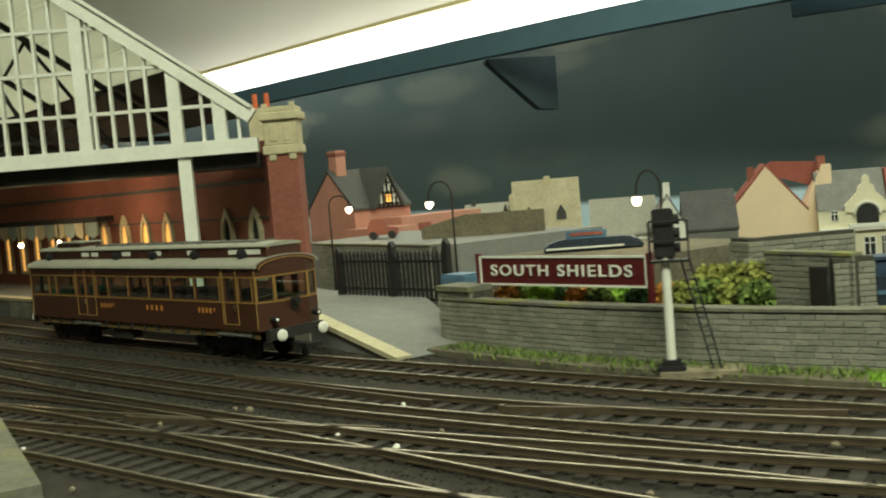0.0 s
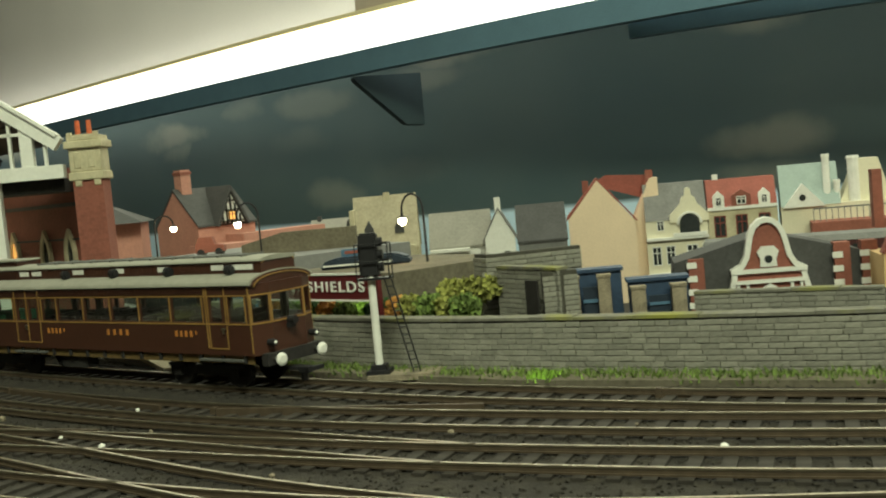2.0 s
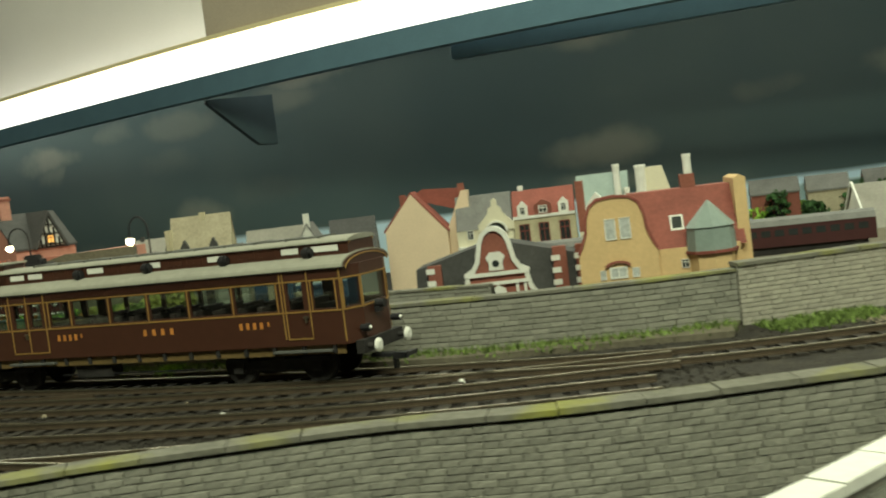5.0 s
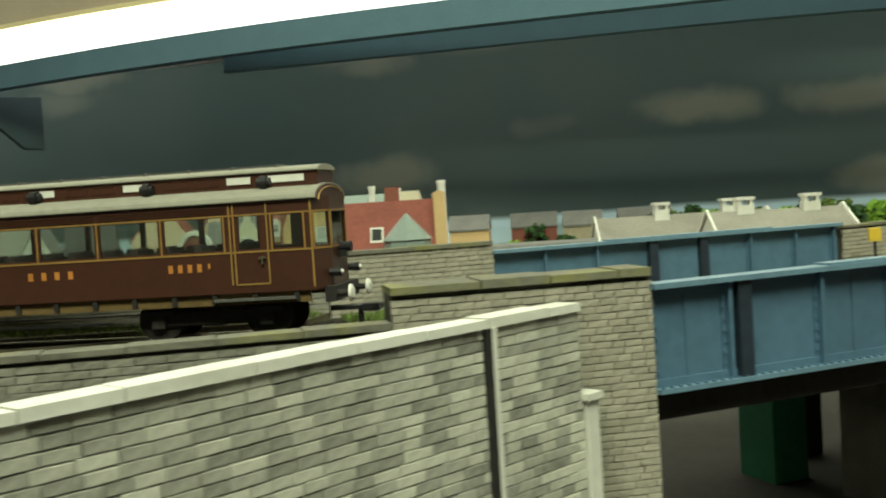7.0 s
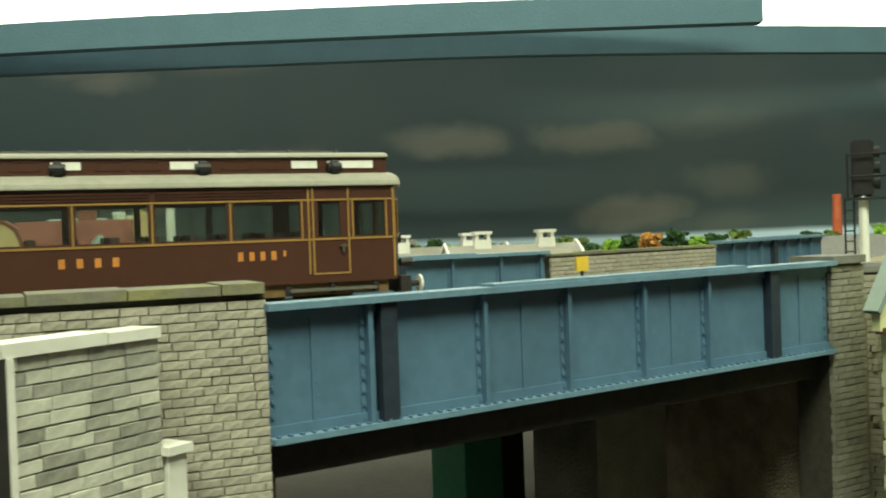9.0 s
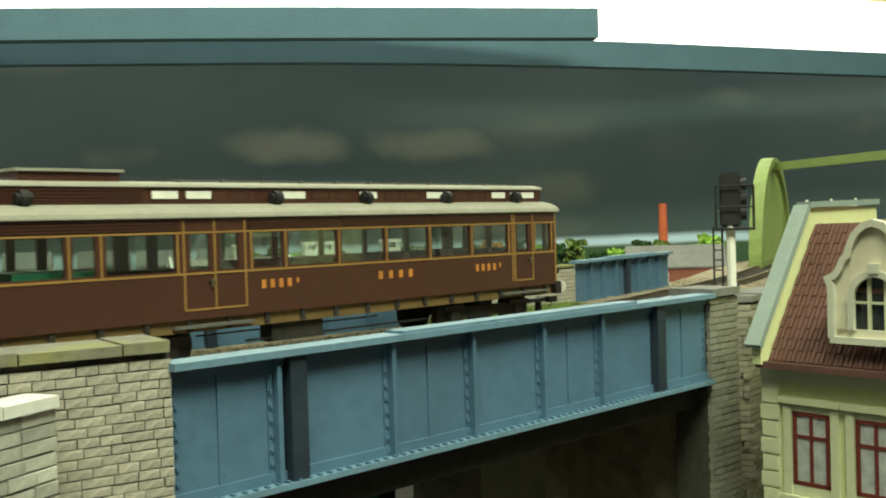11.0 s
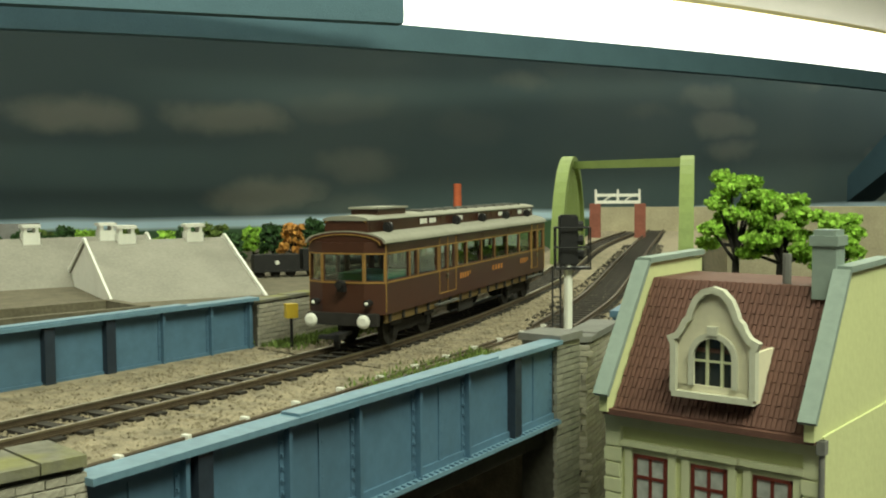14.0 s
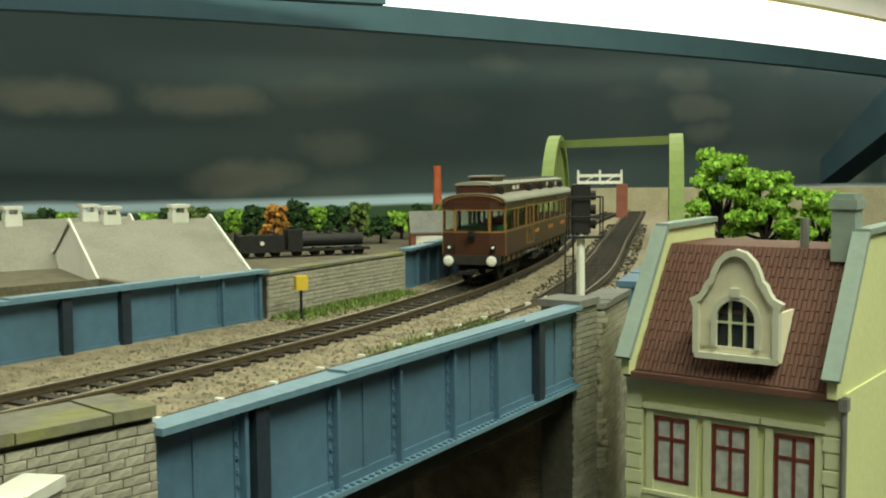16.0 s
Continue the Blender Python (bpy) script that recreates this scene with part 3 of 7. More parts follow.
track(TRACK, 0.0, TRACK.length, "main_track", "curved single railway track with dark sleepers")


# ---------------------------------------------------------------- the railcar
K = 0.95e-3  # model millimetres to metres
KX = 1.09  # the body's stretch along its length


def railcar():
    root = thing("railcar", pose(0, 0, 0), "dark brown railcar with gold lining and grey clerestory roof", "railcar")
    HL, HW, Z0, Z1 = 107.0, 16.8, 14.7, 43.2
    WS, WT = 28.2, 38.3  # window sill and head
    body = new("body")
    body.parent = root
    tagged(body, "brown coach body")
    body.empty_display_size = 0.01

    def add(name, boxes, material, parent=body, label="", bevel=0.0):
        b = bmesh.new()
        for d in boxes:
            box(b, *[v * K for v in d])
        if bevel:
            bmesh.ops.bevel(b, geom=list(b.edges), offset=bevel * K, segments=1, affect="EDGES")
        return part(name, b, material, parent, label)

    # openings along a side, measured from the leading end: start, end
    wins = [(7, 15.5), (19.6, 25.7), (30.6, 48), (49.8, 67.7), (69.4, 86.5), (88.2, 105), (107, 124.4), (126.4, 136.3), (141, 146.8), (150, 155.8), (160, 178.8), (181.5, 187.2), (189.3, 208.2)]
    for sd in (-1, 1):
        y0, y1 = sorted((sd * HW, sd * (HW - 1.0)))
        lower = add("side_panel", [(-HL + 4, HL - 4, y0, y1, Z0, WS)], M_BROWN)
        add("cantrail_panel", [(-HL + 4, HL - 4, y0, y1, WT, Z1)], M_BROWN)
        posts, last = [], 4.0
        for a, b in wins + [(2 * HL - 4, 0)]:
            if a > last:
                posts.append((HL - a, HL - last, y0, y1, WS, WT))
            last = b
        for q in posts:
            add("window_pillar", [q], M_BROWN)
        for a, b in wins:
            a2 = max(a, 4)
            g = add("window_pane", [(HL - b, HL - a2, sd * (HW - 0.55) - 0.1, sd * (HW - 0.55) + 0.1, WS, WT)], M_GLASS)
            g.visible_shadow = False
        ya, yb = sorted((sd * HW, sd * (HW + 0.22)))
        gold = [(-HL + 4, HL - 4, ya, yb, WS - 1.15, WS - 0.55), (-HL + 4, HL - 4, ya, yb, WT + 0.2, WT + 0.7)]
        gold += [(HL - x - 0.22, HL - x + 0.22, ya, yb, WS - 0.6, WT + 0.4) for x in (6.4, 16.0, 30.0, 48.9, 68.5, 87.3, 106.0, 125.4, 136.9, 159.4, 180.1, 188.2)]
        for x in (17.2, 27.0, 28.2, 138.9, 148.4, 157.6):
            gold.append((HL - x - 0.22, HL - x + 0.22, ya, yb, Z0 + 2.6, Z1 - 1))
        for a, b in ((17.2, 27.0), (138.9, 157.6)):
            gold.append((HL - b, HL - a, ya, yb, Z0 + 2.4, Z0 + 2.9))
        gold += [(-HL + 4.0, -HL + 4.6, ya, yb, Z0 + 1, Z1 - 1), (HL - 4.6, HL - 4.0, ya, yb, Z0 + 1, Z1 - 1)]
        add("lining", gold, M_GOLD, lower, "thin gold lining")
        for a, b in ((29, 67.5), (69, 105), (107, 138), (159, 208.5)):
            for i in range(4):
                z = WT + 1.2 + i * 0.85
                add("louvre", [(HL - b, HL - a, *sorted((sd * HW, sd * (HW + 0.32))), z, z + 0.45)], M_BROWN)
        # bars standing for the gilt lettering
        let = []
        for x0, n, w, g in ((35, 5, 1.3, 2.9), (77.5, 4, 1.5, 4.2), (121.5, 5, 1.3, 2.9)):
            for i in range(n):
                c = x0 + i * g
                small = n == 5 and i == (0 if sd < 0 else 4)
                k = w * (0.25 if small else 0.5)
                let.append((HL - c - k, HL - c + k, *sorted((sd * HW, sd * (HW + 0.15))), 21.9 + (0.9 if small else 0), 24.4))
        for q in let:
            add("lettering_bar", [q], M_GILT, lower, "gilt lettering bar")
        for x in (19.0, 149.6):
            h = add("door_handle", [(HL - x - 1.0, HL - x + 1.0, *sorted((sd * HW, sd * (HW + 0.9))), WS - 3.2, WS - 2.6), (HL - x - 0.3, HL - x + 0.3, *sorted((sd * HW, sd * (HW + 0.8))), WS - 4.8, WS - 2.4)], M_RAILTOP, lower, "bright metal door handle")
        add("solebar", [(-HL + 6, HL - 6, *sorted((sd * (HW - 2.2), sd * (HW - 1.2))), Z0 - 3.6, Z0)], M_SOLE, root, "ochre-brown solebar")
        for x in [-98 + 12.2 * i for i in range(17)]:
            add("solebar_bracket", [(x - 0.7, x + 0.7, *sorted((sd * (HW - 1.2), sd * (HW - 0.3))), Z0 - 3.2, Z0)], M_SOOT, root)
        for x in (-42, 85):
            add("footboard", [(x - 12, x + 12, *sorted((sd * (HW - 1.5), sd * (HW + 0.9))), Z0 - 2.4, Z0 - 1.6)], M_ROOFD, root)
    # bowed ends in three faces
    for e in (-1, 1):
        pts = [(HL - 4, HW), (HL - 0.6, 9.2), (HL - 0.6, -9.2), (HL - 4, -HW)]
        pts = [(e * x, y) for x, y in pts]
        end = new("end_wall")
        end.parent = root
        end.empty_display_size = 0.01
        tagged(end, "bowed brown end with cab windows")
        for (ax, ay), (bx_, by) in zip(pts, pts[1:]):
            d = Vector((bx_ - ax, by - ay))
            ln_ = d.length
            mm = Matrix.Translation((ax * K, ay * K, 0)) @ Matrix.Rotation(math.atan2(d.y, d.x), 4, "Z")
            s = 1 if e > 0 else -1
            b = bmesh.new()
            t0, t1 = sorted((0, -s * 1.0))
            box(b, 0, ln_ * K, t0 * K, t1 * K, Z0 * K, WS * K, mm)
            box(b, 0, ln_ * K, t0 * K, t1 * K, WT * K, Z1 * K, mm)
            box(b, 0, 0.9 * K, t0 * K, t1 * K, WS * K, WT * K, mm)
            box(b, (ln_ - 0.9) * K, ln_ * K, t0 * K, t1 * K, WS * K, WT * K, mm)
            part("panel", b, M_BROWN, end)
            b = bmesh.new()
            box(b, 0.9 * K, (ln_ - 0.9) * K, (t0 + t1) / 2 * K, ((t0 + t1) / 2 + 0.15) * K, WS * K, WT * K, mm)
            g = part("cab_window", b, M_GLASS, end)
            g.visible_shadow = False
            b = bmesh.new()
            t0, t1 = sorted((0, s * 0.22))
            for q in ((0, ln_, WS - 1.1, WS - 0.5), (0, ln_, WT + 0.2, WT + 0.7), (0.1, 0.6, WS - 1, WT + 0.5), (ln_ - 0.6, ln_ - 0.1, WS - 1, WT + 0.5)):
                box(b, q[0] * K, q[1] * K, t0 * K, t1 * K, q[2] * K, q[3] * K, mm)
            part("lining", b, M_GOLD, end)
        # head of the end, under the roof's curve
        b = bmesh.new()
        prof = [(HW * math.sin(a), Z1 + 4.2 * (math.cos(a * 1.0) - math.cos(math.pi / 2)) - 0.2) for a in [math.pi / 2 * (i / 5 - 1) for i in range(11)]]
        prism(b, [(y * K, z * K) for y, z in prof] + [(HW * K, (Z1 - 0.5) * K), (-HW * K, (Z1 - 0.5) * K)], e * (HL - 3.4) * K, e * (HL - 2.2) * K, "x")
        part("end_head", b, M_BROWN, end)
        b = bmesh.new()
        for i in range(len(prof) - 1):
            (ya, za), (yb, zb) = prof[i], prof[i + 1]
            tube(b, (e * (HL - 2.0) * K, ya * 0.93 * K, (za - 0.9) * K), (e * (HL - 2.0) * K, yb * 0.93 * K, (zb - 0.9) * K), 0.25 * K, seg=4)
        part("lining", b, M_GOLD, end)
        for sd in (-1, 1):
            bf = new("buffer")
            bf.parent = root
            bf.empty_display_size = 0.005
            b = bmesh.new()
            tube(b, (e * (HL - 2) * K, sd * 11.4 * K, 12.9 * K), (e * (HL + 4.6) * K, sd * 11.4 * K, 12.9 * K), 1.2 * K, 0.9 * K)
            part("buffer_shank", b, M_SOOT, bf)
            b = bmesh.new()
            tube(b, (e * (HL + 4.4) * K, sd * 11.4 * K, 12.9 * K), (e * (HL + 5.0) * K, sd * 11.4 * K, 12.9 * K), 2.7 * K, 2.6 * K, 14)
            tube(b, (e * (HL + 5.0) * K, sd * 11.4 * K, 12.9 * K), (e * (HL + 5.5) * K, sd * 11.4 * K, 12.9 * K), 2.6 * K, 1.6 * K, 14)
            part("buffer_head", b, M_WHITE, bf, "white-painted buffer head")
            b = bmesh.new()
            tube(b, (e * (HL - 1) * K, sd * 11.6 * K, 19.6 * K), (e * (HL + 2.4) * K, sd * 11.6 * K, 19.6 * K), 1.3 * K, 1.5 * K)
            part("lamp", b, M_BLACK, root, "small black lamp")
            b = bmesh.new()
            ball(b, Vector((e * (HL + 2.3) * K, sd * 11.6 * K, 19.6 * K)), 0.8 * K, 8)
            part("lamp_lens", b, M_WHITE, root)
        b = bmesh.new()
        tube(b, (e * (HL - 1) * K, 0, 26.8 * K), (e * (HL + 3) * K, 0, 26.8 * K), 1.5 * K, 1.7 * K, 10)
        box(b, *sorted((e * (HL - 1) * K, e * (HL + 1.5) * K)), -1.6 * K, 1.6 * K, 23.8 * K, 25.8 * K)
        part("headlamp", b, M_BLACK, root, "black headlamp on the end")
        b = bmesh.new()
        box(b, *sorted((e * (HL - 2) * K, e * (HL + 1) * K)), -15 * K, 15 * K, 10.6 * K, 15.4 * K)
        part("buffer_beam", b, M_SOOT, root)
        b = bmesh.new()
        box(b, *sorted((e * (HL - 4) * K, e * (HL + 9) * K)), -2.2 * K, 2.2 * K, 6.6 * K, 8.0 * K)
        box(b, *sorted((e * (HL + 6) * K, e * (HL + 11) * K)), -4.5 * K, -2.5 * K, 6.2 * K, 8.6 * K)
        box(b, *sorted((e * (HL + 9) * K, e * (HL + 11) * K)), -4.5 * K, 4.5 * K, 6.6 * K, 8.2 * K)
        box(b, *sorted((e * (HL + 4) * K, e * (HL + 5.2) * K)), -1.2 * K, 1.2 * K, 2.0 * K, 7 * K)
        part("coupling", b, M_BLACK, root, "black tension-lock coupling")
    # roof
    b = bmesh.new()
    prof = [((HW + 1.0) * math.sin(a), Z1 + 4.4 * math.cos(a)) for a in [math.pi / 2 * (i / 7 - 1) for i in range(15)]]
    prism(b, [(y * K, z * K) for y, z in prof] + [((HW + 1.0) * K, (Z1 - 0.4) * K), (-(HW + 1.0) * K, (Z1 - 0.4) * K)], -(HL - 2.4) * K, (HL - 2.4) * K, "x")
    roof = part("roof", b, M_ROOFG, root, "grey canvas lower roof")
    CW, C0, C1 = 9.4, Z1 + 2.4, 51.9
    add("clerestory_side", [(-HL + 3.5, HL - 3.5, -CW, CW, C0, C1)], M_BROWN, root, "brown clerestory")
    for sd in (-1, 1):
        y0, y1 = sorted((sd * CW, sd * (CW + 0.2)))
        fr, ws = [], []
        for a, b in ((7, 21), (23, 31), (33, 40.5), (42, 49.5), (54, 63), (65, 72.5), (74, 81), (84, 92), (94, 101), (103, 110), (112, 121), (123, 130), (132, 139), (144, 152.5), (154, 162.5)):
            lo, hi = HL - b, HL - a
            fr += [(lo, hi, y0, y1, C1 - 3.8, C1 - 3.5), (lo, hi, y0, y1, C1 - 1.3, C1 - 1.0), (lo, lo + 0.4, y0, y1, C1 - 3.8, C1 - 1.0), (hi - 0.4, hi, y0, y1, C1 - 3.8, C1 - 1.0)]
            if a in (7, 23, 54, 84, 112, 144, 154):
                ws.append((lo + 0.4, hi - 0.4, *sorted((sd * CW, sd * (CW + 0.14))), C1 - 3.5, C1 - 1.3))
        add("toplight_frame", fr, M_BROWN, root)
        for q in ws:
            add("toplight", [q], M_WHITE, root, "white toplight pane")
        for i in range(5):
            add("louvre", [(-HL + 5, -58, *sorted((sd * CW, sd * (CW + 0.3))), C0 + 1.4 + 0.9 * i, C0 + 1.9 + 0.9 * i)], M_BROWN, root)
        for x in (88, 52.5, 17, -17, -89):
            b = bmesh.new()
            c = Vector((x * K, sd * (CW + 1.6) * K, (Z1 + 4.6) * K))
            tube(b, c - Vector((0, 0, 2.0 * K)), c, 0.6 * K, seg=6)
            c.z += 0.7 * K
            tube(b, c - Vector((1.9 * K, 0, 0)), c + Vector((1.9 * K, 0, 0)), 1.5 * K, seg=12)
            tube(b, c - Vector((1.0 * K, 0, 0)), c + Vector((1.0 * K, 0, 0)), 2.2 * K, seg=14)
            part("roof_ventilator", b, M_BLACK, root, "black torpedo ventilator")
    b = bmesh.new()
    prof = [((CW + 0.7) * math.sin(a), C1 + 1.7 * math.cos(a)) for a in [math.pi / 2 * (i / 5 - 1) for i in range(11)]]
    prism(b, [(y * K, z * K) for y, z in prof] + [((CW + 0.7) * K, (C1 - 0.3) * K), (-(CW + 0.7) * K, (C1 - 0.3) * K)], -(HL - 3) * K, (HL - 3) * K, "x")
    part("clerestory_roof", b, M_ROOFG, root, "grey clerestory roof")
    for e in (-1, 1):
        b = bmesh.new()
        for (ya, za), (yb, zb) in zip(prof, prof[1:]):
            tube(b, (e * (HL - 3.3) * K, ya * 0.9 * K, (za - 1.2) * K), (e * (HL - 3.3) * K, yb * 0.9 * K, (zb - 1.2) * K), 0.22 * K, seg=4)
        part("lining", b, M_GOLD, root)
    add("roof_board", [(-45, HL - 16, -4.5, 4.5, C1 + 1.5, C1 + 2.1)], M_ROOFD, root, "dark walkway board on the roof")
    add("roof_rib", [(-45 + 13.5 * i, -44.2 + 13.5 * i, -6.2, 6.2, C1 + 1.3, C1 + 2.3) for i in range(11)], M_ROOFD, root)
    add("vent_box", [(-88, -62, -6, 6, C1 + 0.6, C1 + 3.8)], M_BROWN, root)
    add("vent_box_lid", [(-89, -61, -6.8, 6.8, C1 + 3.8, C1 + 4.6)], M_ROOFG, root)
    # interior
    add("floor", [(-HL + 5, HL - 5, -HW + 1.2, HW - 1.2, Z0 + 0.2, Z0 + 1.2)], M_SEAT, root)
    add("seats", [(x, x + 2.2, sy, sy + 12, Z0 + 1.2, WS + 1.6) for x in [-20 + 9.7 * i for i in range(11)] for sy in (-15.5, 3.5)], M_SEAT, root, "dark seat backs")
    add("engine_cover", [(-92, -70, -10, 10, Z0 + 1.2, WS + 1.5)], M_GREEN_IN, root, "green engine casing")
    add("bulkhead", [(x, x + 0.8, -HW + 1.2, HW - 1.2, Z0 + 1.2, WS) for x in (86, -26, -43)], M_SEAT, root)
    # running gear
    for c in (-69, 70):
        bg = new("bogie")
        bg.parent = root
        bg.empty_display_size = 0.01
        add("bogie_frame", [(c - 19, c + 19, sd * 10.6 - 0.7, sd * 10.6 + 0.7, 5.0, 9.0) for sd in (-1, 1)] + [(c - 3, c + 3, -11, 11, 4.4, 12)] + [(c + k * 16.5 - 2, c + k * 16.5 + 2, sd * 11.4 - 0.9, sd * 11.4 + 0.9, 4.4, 8.4) for sd in (-1, 1) for k in (-1, 1)], M_SOOT, bg)
        for sd, k in ((-1, -1), (-1, 1), (1, -1), (1, 1)):
            add("spring", [(c + k * 16.5 - 5, c + k * 16.5 + 5, sd * 12 - 0.5, sd * 12 + 0.5, 8.4, 9.8)], M_BLACK, bg)
        for k in (-1, 1):
            for sd in (-1, 1):
                b = bmesh.new()
                x = (c + k * 16.5) * K
                r = (7.4 if c < 0 else 6.8) * K
                tube(b, (x, sd * 8.6 * K, r), (x, sd * 10.2 * K, r), r, r, 20)
                tube(b, (x, sd * 8.0 * K, r), (x, sd * 8.6 * K, r), r + 0.5 * K, r + 0.5 * K, 20)
                part("wheel", b, M_SOOT, bg)
    add("truss_rod", [(-30, 40, sd * 13 - 0.3, sd * 13 + 0.3, 6.4, 7.0) for sd in (-1, 1)], M_BLACK, root)
    add("battery_box", [(-22, -4, -14, -8, 5.6, 14.7)], M_SOOT, root)
    return root


M_GILT = mat("gilt_lettering", (0.55, 0.22, 0.05), 0.45, 0.1, var=0.2)
M_SOLE = mat("ochre_solebar", (0.13, 0.085, 0.03), 0.7, var=0.3)
CAR = railcar()
for ob in CAR.children_recursive:
    if ob.type == "MESH" and ob.data.users == 1:
        for v in ob.data.vertices:
            v.co.x *= KX



# ---------------------------------------------------------------- walls beside the line
stone_wall("yard_wall", WALL, 0.0, 0.0195, 0.006, 0.0021, 0.0062, M_STONE, M_MORTAR, "weathered grey stone wall along the back of the yard", coping=(0.0012, 0.0008, M_COPING), near=(0.0, 0.3))
stone_wall("bridge_wall", [(0.1415, 0.3222), (0.199, 0.3505)], -0.004, 0.0212, 0.007, 0.0018, 0.0046, M_PIER, M_MORTAR, "buff stone wall leading to the far girder", coping=(0.0014, 0.001, M_COPING), near=(0.17, 0.33))
stone_wall("parapet_wall", curve([(-0.6, -0.055), (-0.1, 0.060), (0.02, 0.109), (0.07, 0.131), (0.12, 0.143), (0.2, 0.176)], 6), -0.08, 0.011, 0.006, 0.0018, 0.0052, M_STONE, M_MORTAR, "grey stone retaining wall with a mossy parapet", coping=(0.0014, 0.001, M_COPING), near=(0.1, 0.14))
stone_wall("bridge_pier", [(0.200, 0.176), (0.2563, 0.1985)], -0.08, 0.0185, 0.012, 0.00165, 0.0042, M_PIER, M_MORTAR, "buff stone bridge pier with a mossy coping", coping=(0.0018, 0.0012, M_COPING), near=(0.24, 0.19))
stone_wall("block_wall", [(0.10, -0.035), (0.1715, 0.0765), (0.2015, 0.1275), (0.2398, 0.1848)], -0.08, 0.0125, 0.004, 0.0022, 0.0060, M_BLOCK, M_MORTAR2, "pale concrete block wall with white coping", coping=(0.0019, 0.0014, M_WHITE), near=(0.2, 0.13), brick="block")
stone_wall("line_wall", [(0.342, 0.4345), (0.386, 0.468), (0.43, 0.50)], -0.004, 0.0165, 0.006, 0.0018, 0.0046, M_PIER, M_MORTAR, "buff stone wall beside the line", coping=(0.0012, 0.0008, M_COPING), near=(0.36, 0.45))
stone_wall("far_abutment", [(0.4006, 0.2955), (0.4135, 0.3035)], -0.08, 0.0155, 0.012, 0.0019, 0.0046, M_STONE, M_MORTAR, "dark stone abutment at the bridge's far end", coping=(0.0020, 0.0014, M_SLATE), near=(0.41, 0.3))
stone_wall("wing_wall", [(0.4095, 0.3165), (0.421, 0.3115), (0.452, 0.341)], -0.08, 0.0120, 0.008, 0.0019, 0.0046, M_PIER, M_MORTAR, "stone wing wall beside the bridge abutment", coping=(0.0020, 0.0014, M_SLATE), near=(0.43, 0.31))


def wall_pilaster(p, q, at_s, z1):
    ln = Line([p, q])
    root = thing("wall_pilaster", ln.place(at_s), "dark groove and white edging post on the block wall", "pilaster")
    bx("groove", (-0.0012, 0.0006, -0.0013, 0.0, -0.08, z1), M_SOOT, root)
    bx("edging", (0.0006, 0.0017, -0.0017, 0.0, -0.08, z1), M_WHITE, root)


wall_pilaster((0.2015, 0.1275), (0.2398, 0.1848), 0.0385, 0.0125)
bm = bmesh.new()
box(bm, -0.0015, 0.0026, -0.002, 0.006, -0.08, -0.0075)
box(bm, -0.0022, 0.0034, -0.003, 0.0066, -0.0075, -0.0060)
single("wall_buttress", bm, M_WHITE, "white capped buttress at the block wall's end", "buttress", m=pose(0.2402, 0.1868, 0, 0, 0, 56))


def plain_house(name, m, w, d, z0, eave, ridge, wall, roof, label, axis="x", over=0.002):
    """A house block with a pitched roof; axis: the way of its ridge."""
    root = thing(name, m, label, "house")
    bm = bmesh.new()
    if axis == "x":
        prism(bm, [(0, z0), (d, z0), (d, eave), (d / 2, ridge), (0, eave)], 0, w, "x")
    else:
        prism(bm, [(0, z0), (w, z0), (w, eave), (w / 2, ridge), (0, eave)], 0, d, "y")
    part("wall", bm, wall, root)
    t = 0.0022
    for s in (0, 1):
        bm = bmesh.new()
        span = d if axis == "x" else w
        a, b = (-over, span / 2) if s == 0 else (span + over, span / 2)
        ea = eave - over * (ridge - eave) / (span / 2)
        pl = [(a, ea), (b, ridge), (b, ridge + t), (a, ea + t)]
        if axis == "x":
            prism(bm, pl, -0.001, w + 0.001, "x")
        else:
            prism(bm, pl, -0.001, d + 0.001, "y")
        part("roof", bm, roof, root)
    return root



def window(root, x, y, z, w, h, frame_mat, pane_mat, bars=(1, 1), depth=0.0012, proud=0.0006, m=None):
    """A window on a front that looks to -y: a frame with bars and a pane set into it."""
    win = new("window")
    win.parent = root
    win.empty_display_size = 0.002
    if m:
        win.matrix_basis = m
    t = w * 0.1
    bm = bmesh.new()
    for d in ((x, x + t, z, z + h), (x + w - t, x + w, z, z + h), (x, x + w, z, z + t), (x, x + w, z + h - t, z + h)):
        box(bm, d[0], d[1], y - proud, y + 0.0004, d[2], d[3])
    for i in range(bars[0]):
        c = x + w * (i + 1) / (bars[0] + 1)
        box(bm, c - t * 0.45, c + t * 0.45, y - proud * 0.8, y + 0.0003, z + t, z + h - t)
    for i in range(bars[1]):
        c = z + h * (0.66 if bars[1] == 1 else (i + 1) / (bars[1] + 1))
        box(bm, x + t, x + w - t, y - proud * 0.7, y + 0.0003, c - t * 0.45, c + t * 0.45)
    part("frame", bm, frame_mat, win)
    bm = bmesh.new()
    box(bm, x + t * 0.5, x + w - t * 0.5, y - proud * 0.3, y + 0.0002, z + t * 0.5, z + h - t * 0.5)
    part("pane", bm, pane_mat, win)
    return win


